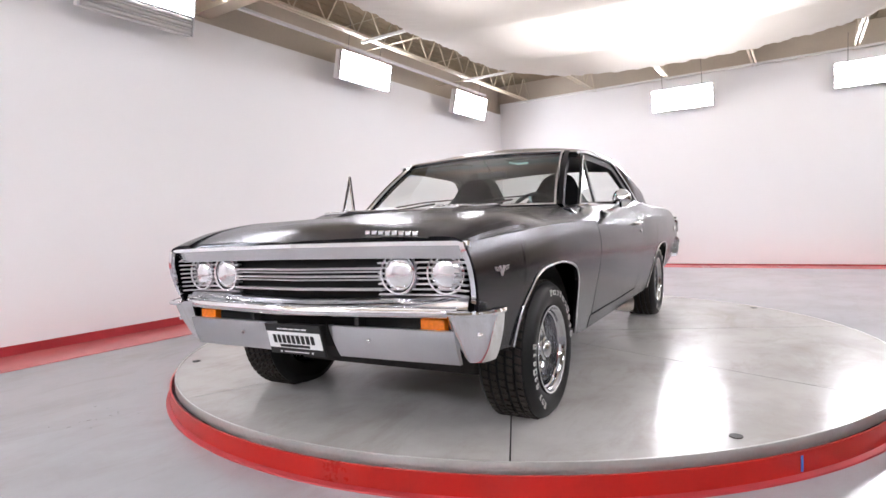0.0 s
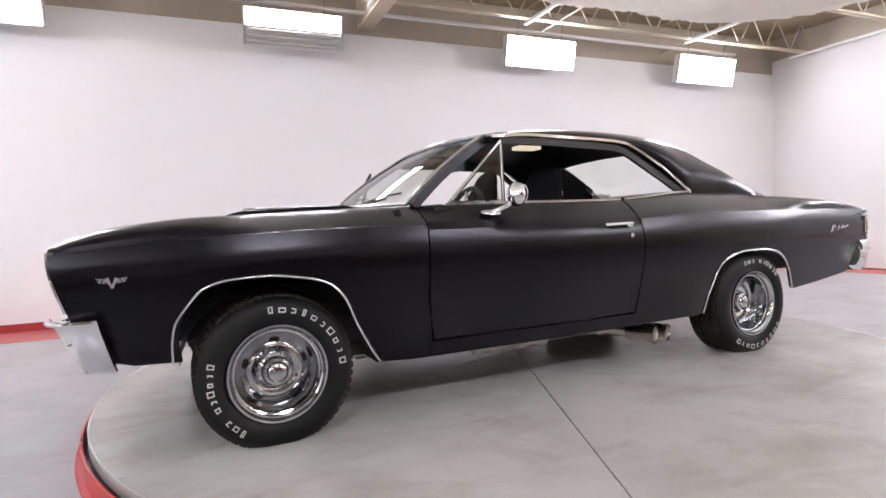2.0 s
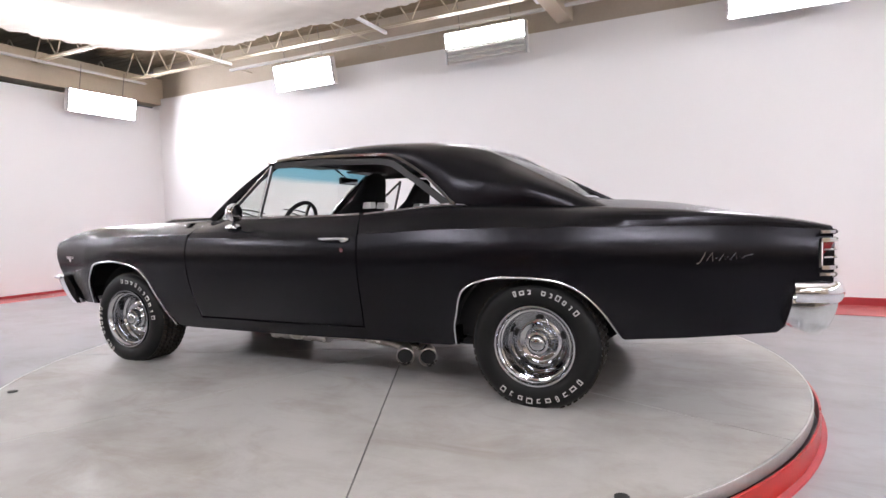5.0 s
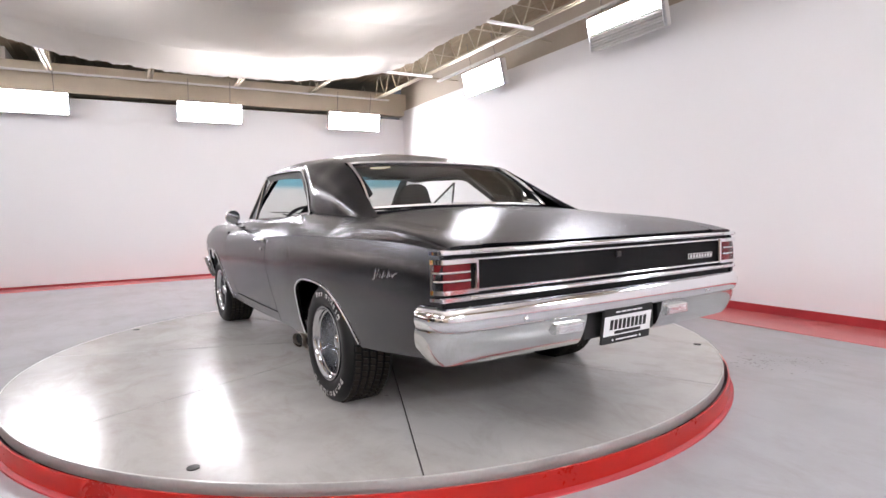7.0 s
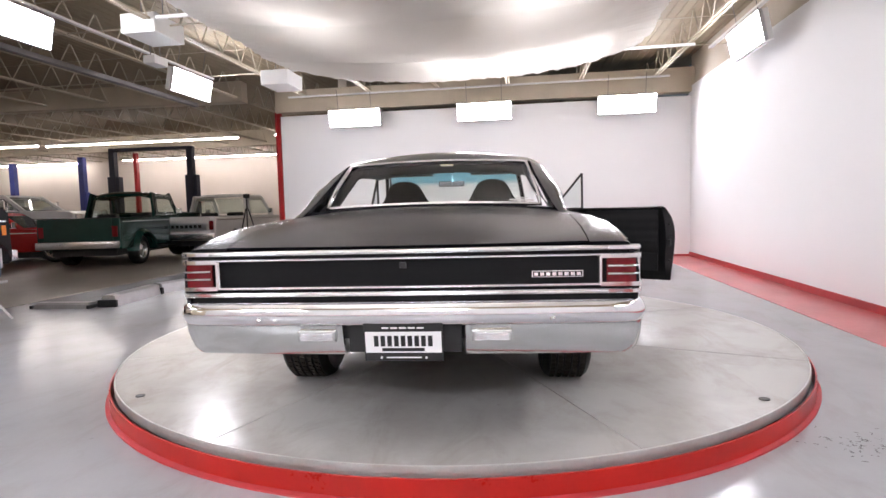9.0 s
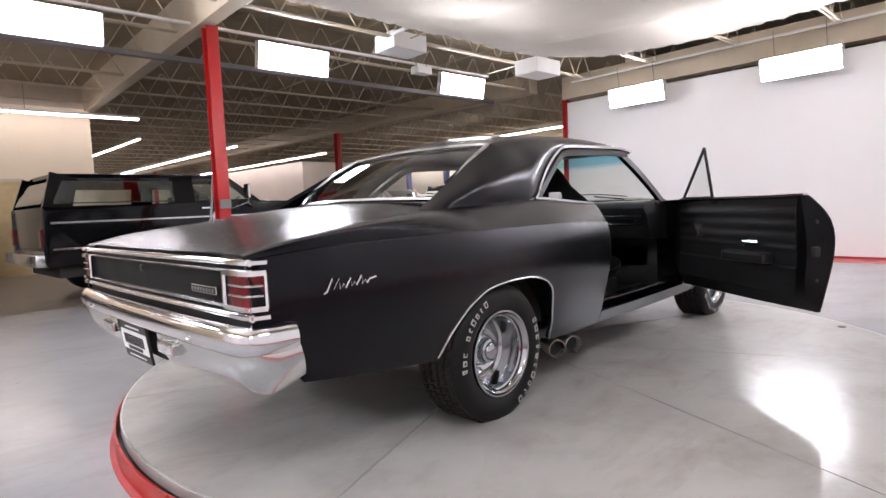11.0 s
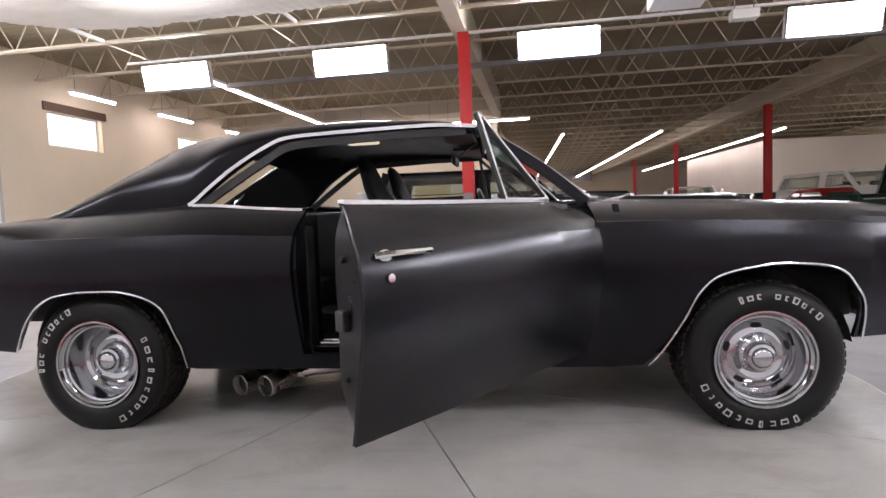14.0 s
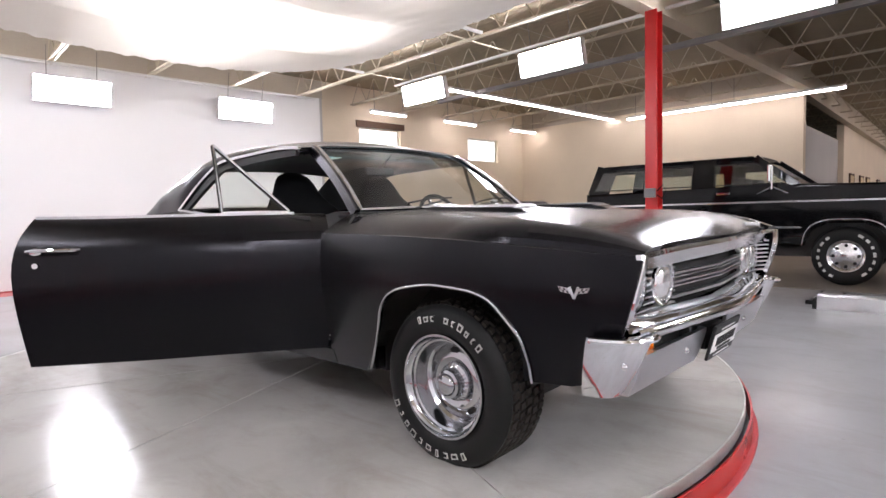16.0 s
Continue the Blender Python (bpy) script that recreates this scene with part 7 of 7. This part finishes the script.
        box(bm, min(sx * (L / 2 - 0.02), sx * (L / 2 + 0.10)), max(sx * (L / 2 - 0.02), sx * (L / 2 + 0.10)), -W + 0.02, W - 0.02, lo + 0.02, lo + 0.19, 0.025)
        part("bumper", bm, "chrome_worn", th, "bright bumper", True)
    for sy in (-1, 1):
        bm = bmesh.new()
        rod(bm, (L / 2 - 0.06, sy * (W - 0.24), hood - 0.26), (L / 2 + 0.015, sy * (W - 0.24), hood - 0.26), 0.09, 18)
        part("headlight", bm, "clear_lens", th)
        bm = bmesh.new()
        box(bm, -L / 2 - 0.012, -L / 2 + 0.02, sy * (W - 0.12) - 0.06, sy * (W - 0.12) + 0.06, lo + 0.28, lo + 0.52, 0.008)
        part("tail_light", bm, "red_lens", th)
    part("grille", boxes((L / 2 - 0.03, L / 2 + 0.006, -W + 0.36, W - 0.36, hood - 0.42, hood - 0.14), bevel=0.01), "silver", th)
    if kind in ("pickup", "old"):
        part("bed_floor", boxes((-L / 2 + 0.08, c0 - 0.06, -W + 0.1, W - 0.1, belt + 0.001, belt + 0.004)), "under", th)
        tg = part("tailgate", boxes((-L / 2 - 0.012, -L / 2 + 0.03, -W + 0.16, W - 0.16, lo + 0.2, belt - 0.02), bevel=0.01), paint, th)
        if kind == "pickup":
            part("tailgate_panel", boxes((-L / 2 - 0.02, -L / 2 - 0.0125, -W + 0.24, W - 0.24, lo + 0.26, belt - 0.17)), "silver", tg, "silver panel")
            part("tailgate_bars", boxes(*[(-L / 2 - 0.026, -L / 2 - 0.0205, -0.6 + 0.13 * i, -0.51 + 0.13 * i, lo + 0.33, lo + 0.41) for i in range(10)]), "black", tg, "dark bars")
        if kind == "old":
            for sy in (-1, 1):
                for nm, xc, k in (("rear_fender", xr, 1.0), ("front_fender", xf, 1.2)):
                    bm = bmesh.new()
                    grid(bm, lambda t, v: (xc + k * (0.50 - 0.07 * v) * math.cos(t), sy * (W - 0.14 + 0.26 * v ** 0.7), wr + 0.02 + (0.50 - 0.10 * v ** 3) * math.sin(t)), steps(math.pi * 1.02, -math.pi * 0.02, 16), steps(0, 1, 7))
                    thicken(bm, 0.02)
                    part(nm, bm, paint, th, "", True)
                part("running_board", boxes((xr + 0.5, xf - 0.6, min(sy * (W - 0.1), sy * (W + 0.12)), max(sy * (W - 0.1), sy * (W + 0.12)), 0.36, 0.41), bevel=0.01), "black", th)
    for sy in (-1, 1):
        bm = bmesh.new()
        if kind == "wagon":
            rod(bm, (0.62, sy * (W + 0.14), 1.30), (0.62, sy * (W + 0.14), 1.62), 0.012, 8)
            rod(bm, (0.40, sy * (W - 0.02), 1.24), (0.62, sy * (W + 0.14), 1.34), 0.012, 8)
            rod(bm, (0.80, sy * (W - 0.02), 1.24), (0.62, sy * (W + 0.14), 1.34), 0.012, 8)
            box(bm, 0.58, 0.62, sy * (W + 0.16) - 0.08, sy * (W + 0.16) + 0.08, 1.40, 1.64, 0.015)
        else:
            box(bm, 0.55, 0.60, sy * (W + 0.08) - 0.07, sy * (W + 0.08) + 0.07, belt + 0.06, belt + 0.2, 0.015)
            rod(bm, (0.6, sy * (W - 0.03), belt), (0.58, sy * (W + 0.06), belt + 0.1), 0.01, 6)
        part("mirror", bm, "chrome", th, "chrome door mirror")
    return th


FW = lambda x, y, rz: pose(x, y, FLOOR + 0.004, 0, 0, rz)
truck("off_road_wagon", "black lifted off-road wagon with chrome trim, parked in the shop", "truck_black", FW(-0.33, -7.50, 181.5), "wagon")
truck("pickup_truck", "white pickup with a silver tailgate panel, parked in the shop", "truck_white", FW(-11.75, -7.72, 176), "pickup")
truck("vintage_pickup", "dark green rounded vintage pickup parked in the shop", "truck_green", FW(-9.05, -9.10, 187), "old")
truck("parked_sedan", "grey sedan parked by the far wall", "car_grey", FW(5.5, -9.6, 150), "sedan", "parked cars")
truck("parked_sedan", "small red car parked behind the lifts", "car_red", FW(-9.3, -12.6, 100), "sedan", "parked cars")
truck("parked_sedan", "black car parked in the hall", "truck_black", FW(-9.2, -17.0, 100), "sedan", "parked cars")
truck("parked_sedan", "grey car parked in the hall", "car_grey", FW(-6.0, -35.0, 95), "sedan", "parked cars")
truck("parked_wagon", "white wagon parked beside a red column", "truck_white", FW(-10.3, -13.6, 100), "wagon", "parked cars")
truck("parked_sedan", "cream car parked across the hall", "truck_white", FW(-6.9, -30.0, 75), "sedan", "parked cars")
truck("parked_sedan", "grey sedan parked deep in the hall, front on", "car_grey", FW(-6.9, -31.6, 88), "sedan", "parked cars")
truck("parked_pickup", "white pickup parked deep in the hall", "truck_white", FW(-5.9, -37.5, 90), "pickup", "parked cars")
truck("parked_wagon", "white wagon parked beside the built-in room", "truck_white", FW(-8.9, -23.6, 80), "wagon", "parked cars")
truck("parked_sedan", "pale car parked deep in the hall", "truck_white", FW(-5.8, -40.3, 95), "sedan", "parked cars")


# machines along the far wall
th = thing("floor_machine", "yellow floor machine standing at the far wall", "machine", m=pose(-4.9, -42.6, FLOOR))
part("cabinet", boxes((-0.6, 0.6, -0.4, 0.4, 0.1, 1.45), bevel=0.05), "yellow", th)
part("console", boxes((-0.3, 0.5, -0.3, 0.3, 1.45, 1.75), bevel=0.03), "brown", th, "brown top box")
part("base", boxes((-0.55, 0.55, -0.36, 0.36, 0, 0.1)), "dark_steel", th)
for k, x in enumerate((-1.2, -2.0, -2.7, -3.4)):
    th = thing("floor_jack", "low dark shop jack standing at the far wall", "jack", "jacks at the wall", m=pose(x, -43.0, FLOOR, 0, 0, 7 * k))
    part("body", boxes((-0.3, 0.3, -0.35, 0.35, 0.05, 0.62 + 0.1 * (k % 2)), bevel=0.04), "dark_steel", th)
    bm = bmesh.new()
    rod(bm, (0.05, 0.2, 0.6), (-0.15, 0.3, 1.05), 0.03, 8)
    part("lever", bm, "dark_steel", th)
    part("base", boxes((-0.34, 0.34, -0.4, 0.4, 0, 0.05)), "dark_steel", th)


def lift_post(x, y, mat, rz=0.0):
    """One post of a two-post lift with its carriage."""
    th = thing("lift_post", "dark blue steel post of a car lift" if mat == "blue" else "black steel post of a car lift", "car lift", "lift posts", m=pose(x, y, FLOOR + 0.004, 0, 0, rz))
    part("post", boxes((-0.09, 0.09, -0.10, -0.085, 0.02, 3.2), (-0.09, -0.075, -0.085, 0.09, 0.02, 3.2), (0.075, 0.09, -0.085, 0.09, 0.02, 3.2)), mat, th)
    part("base_plate", boxes((-0.25, 0.25, -0.25, 0.25, 0, 0.02), bevel=0.004), mat, th)
    part("carriage", boxes((-0.19, 0.19, -0.07, 0.15, 1.15, 2.4) if mat == "dark_steel" else (-0.12, 0.12, -0.07, 0.15, 0.9, 2.0), bevel=0.01), mat, th)
    part("arm", boxes((-0.05, 0.05, 0.17, 1.0, 0.92, 1.02), bevel=0.008), mat, th)
    return th


for x, y, c in ((-12.23, -9.13, "dark_steel"), (-12.17, -11.69, "dark_steel"), (-13.45, -13.74, "blue"), (-14.83, -17.58, "blue")):
    lift_post(x, y, c, 90)
ov = part("lift_crossbeam", boxes((-0.08, 0.08, -1.4, 1.4, 0, 0.10), bevel=0.01), "dark_steel", None, "", False, pose(-12.2, -10.41, FLOOR + 3.204))
tagged(ov, "black overhead crossbeam that joins two lift posts", "car lift")

# mop bucket, broom and chair beside the red column
bucket = thing("mop_bucket", "yellow plastic mop bucket on castors beside the column", "bucket", m=ROOM @ pose(0.46, -5.42, FLOOR + 0.004, 0, 0, 20))
bm = bmesh.new()
for k, (a, b, z0, z1) in enumerate(((0.15, 0.19, 0.08, 0.36), (0.13, 0.16, 0.36, 0.62))):
    lo_ = [bm.verts.new((sx * a, sy * a * 0.75, z0)) for sx, sy in ((-1, -1), (1, -1), (1, 1), (-1, 1))]
    hi_ = [bm.verts.new((sx * b, sy * b * 0.75, z1)) for sx, sy in ((-1, -1), (1, -1), (1, 1), (-1, 1))]
    bm.faces.new(lo_[::-1])
    bm.faces.new(hi_)
    for i in range(4):
        bm.faces.new((lo_[i], lo_[(i + 1) % 4], hi_[(i + 1) % 4], hi_[i]))
bmesh.ops.bevel(bm, geom=list(bm.edges), offset=0.012, segments=2, affect="EDGES")
part("bucket_tub", bm, "yellow", bucket, "", True)
for sx in (-1, 1):
    for sy in (-1, 1):
        bm = bmesh.new()
        rod(bm, (sx * 0.13, sy * 0.1 - 0.015, 0.04), (sx * 0.13, sy * 0.1 + 0.015, 0.04), 0.04, 12)
        part("castor", bm, "gap", bucket)
bm = bmesh.new()
rod(bm, (0.05, 0.06, 0.62), (-0.15, 0.10, 0.80), 0.018, 8)
part("wringer_handle", bm, "yellow", bucket, "", True)
for nm, lab, a, b, mat in (("mop", "mop with a long grey handle leaning on the column", (0.47, -5.38, FLOOR + 0.5), (0.42, -5.07, 1.75), "grey_metal"), ("floor_brush", "floor brush with a pale handle and green head", (0.56, -5.22, FLOOR + 0.03), (0.45, -5.08, 1.05), "white_metal")):
    th = thing(nm, lab, nm.replace("_", " "), m=ROOM)
    bm = bmesh.new()
    rod(bm, a, b, 0.014, 8)
    part("handle", bm, mat, th)
    bm = bmesh.new()
    if nm == "mop":
        rod(bm, (a[0] + 0.01, a[1], a[2] - 0.02), (a[0] - 0.03, a[1], a[2] + 0.16), 0.03, 10)
        part("mop_clamp", bm, "yellow", th)
    else:
        box(bm, a[0] - 0.22, a[0] + 0.22, a[1] - 0.03, a[1] + 0.03, FLOOR + 0.001, FLOOR + 0.06, 0.01)
        part("brush_head", bm, "green_plastic", th)
chair = thing("folding_chair", "grey folding chair with clothes over its back", "chair", m=ROOM @ pose(-0.50, -5.38, FLOOR + 0.004, 0, 0, 200))
for sx in (-1, 1):
    bm = bmesh.new()
    rod(bm, (sx * 0.2, 0.2, 0.01), (sx * 0.2, -0.12, 0.82), 0.012, 8)
    part("leg", bm, "grey_metal", chair)
    bm = bmesh.new()
    rod(bm, (sx * 0.18, -0.2, 0.01), (sx * 0.18, 0.12, 0.45), 0.012, 8)
    part("leg", bm, "grey_metal", chair)
part("seat", boxes((-0.2, 0.2, -0.18, 0.2, 0.43, 0.455), bevel=0.008), "grey_metal", chair)
part("backrest", boxes((-0.2, 0.2, -0.14, -0.12, 0.6, 0.82), bevel=0.006), "grey_metal", chair)
part("hung_cloth", boxes((-0.24, 0.1, -0.18, -0.085, 0.5, 0.84), (-0.02, 0.2, -0.06, 0.15, 0.455, 0.6), bevel=0.04), "cloth_blue", chair, "blue-grey clothes")
# column clutter
bx = thing("control_box", "small dark grey control box strapped to the red column", "box", m=ROOM @ pose(0.38, -4.97, 1.15))
part("box_body", boxes((-0.07, 0.07, 0.082, 0.14, -0.06, 0.06), bevel=0.008), "duct", bx)
bm = bmesh.new()
sweep(bm, [(-0.1, 0.12, 0.02), (-0.18, 0.13, 0.10), (-0.22, 0.12, 0.02), (-0.16, 0.11, -0.08), (-0.1, 0.12, -0.03)], circle(0.008, 6))
part("cable", bm, "gap", bx)
# tripod with case at the wall end
tri_ = thing("tripod", "black tripod stand on the shop floor", "tripod", m=ROOM @ pose(-7.65, -5.9, FLOOR + 0.004))
for i in range(3):
    t = 2 * math.pi * i / 3 + 0.4
    bm = bmesh.new()
    rod(bm, (0.38 * math.cos(t), 0.38 * math.sin(t), 0.0), (0.03 * math.cos(t), 0.03 * math.sin(t), 1.25), 0.016, 8)
    part("leg", bm, "black", tri_)
bm = bmesh.new()
rod(bm, (0, 0, 1.2), (0, 0, 1.5), 0.02, 8)
box(bm, -0.05, 0.05, -0.06, 0.06, 1.5, 1.6, 0.01)
part("head", bm, "black", tri_)
cs = part("equipment_case", boxes((-0.17, 0.17, -0.12, 0.12, 0, 0.45), bevel=0.02), "black", None, "", False, ROOM @ pose(-7.45, -5.55, FLOOR + 0.004, 0, 0, 30))
tagged(cs, "dark upright equipment case on the floor", "case")


def edging(a, b, mat="grey_metal", h=0.15):
    """A low hollow beam on the floor with dark end plates."""
    d = Vector((b[0] - a[0], b[1] - a[1], 0))
    n = d.length
    th = thing("edging_beam", "low grey aluminium beam with dark end plates on the floor", "beam", "edging beams", m=pose(a[0], a[1], FLOOR + 0.001, 0, 0, math.degrees(math.atan2(d.y, d.x))))
    bm = bmesh.new()
    prof = [(-0.11, 0), (0.11, 0), (0.09, h - 0.02), (0.06, h), (-0.06, h), (-0.09, h - 0.02)]
    ra = [bm.verts.new((0.02, y, z)) for y, z in prof]
    rb = [bm.verts.new((n - 0.02, y, z)) for y, z in prof]
    bm.faces.new(ra)
    bm.faces.new(rb[::-1])
    for i in range(6):
        bm.faces.new((ra[i], ra[(i + 1) % 6], rb[(i + 1) % 6], rb[i]))
    part("beam_body", bm, mat, th)
    for x in (0.0, n):
        part("end_plate", boxes((x - 0.018, x + 0.018, -0.125, 0.125, 0.0, h * 0.62), bevel=0.004), "gap", th)


edging((-1.80, -4.58), (-2.86, -4.62))
edging((-2.92, -4.62), (-3.98, -4.33))
edging((-1.80, -4.76), (-1.82, -5.55), "duct", 0.07)
# white heater boxes under the roof
for x, y, z, w, d, h in ((-2.65, -4.25, 3.44, 0.33, 0.25, 0.26), (-5.17, -3.40, 3.26, 0.34, 0.25, 0.26), (-3.69, -4.88, 3.37, 0.17, 0.10, 0.13)):
    th = thing("unit_heater", "white box heater hung under the roof" if w > 0.2 else "small white blower box hung under the roof", "heater", "unit heaters", m=pose(x, y, z, 0, 0, -3.3))
    part("casing", boxes((-w, w, -d, d, 0, h), bevel=0.02), "white_metal", th)
    part("grille", boxes((-w * 0.86, w * 0.86, -d - 0.012, -d - 0.002, 0.03, h - 0.04)), "grey_metal", th)
    for sx in (-0.7, 0.7):
        bm = bmesh.new()
        rod(bm, (sx * w, 0, h - 0.002), (sx * w, 0, DECK - z), 0.008, 6)
        part("hanger", bm, "duct", th)
# gas bottles and bollards by the cream wall
for x, y, h in ((5.0, -11.9, 1.0), (2.9, -11.7, 1.35), (2.55, -11.9, 1.2)):
    th = thing("gas_bottle", "dark gas bottle standing by the wall", "bottle", "gas bottles", m=ROOM @ pose(x, y, FLOOR + 0.004))
    bm = bmesh.new()
    rod(bm, (0, 0, 0), (0, 0, h), 0.12, 16)
    rod(bm, (0, 0, h), (0, 0, h + 0.1), 0.12, 16, 0.04)
    part("bottle_body", bm, "dark_steel", th, "", True)
    bm = bmesh.new()
    rod(bm, (0, 0, h + 0.1), (0, 0, h + 0.2), 0.03, 8)
    part("valve", bm, "grey_metal", th)
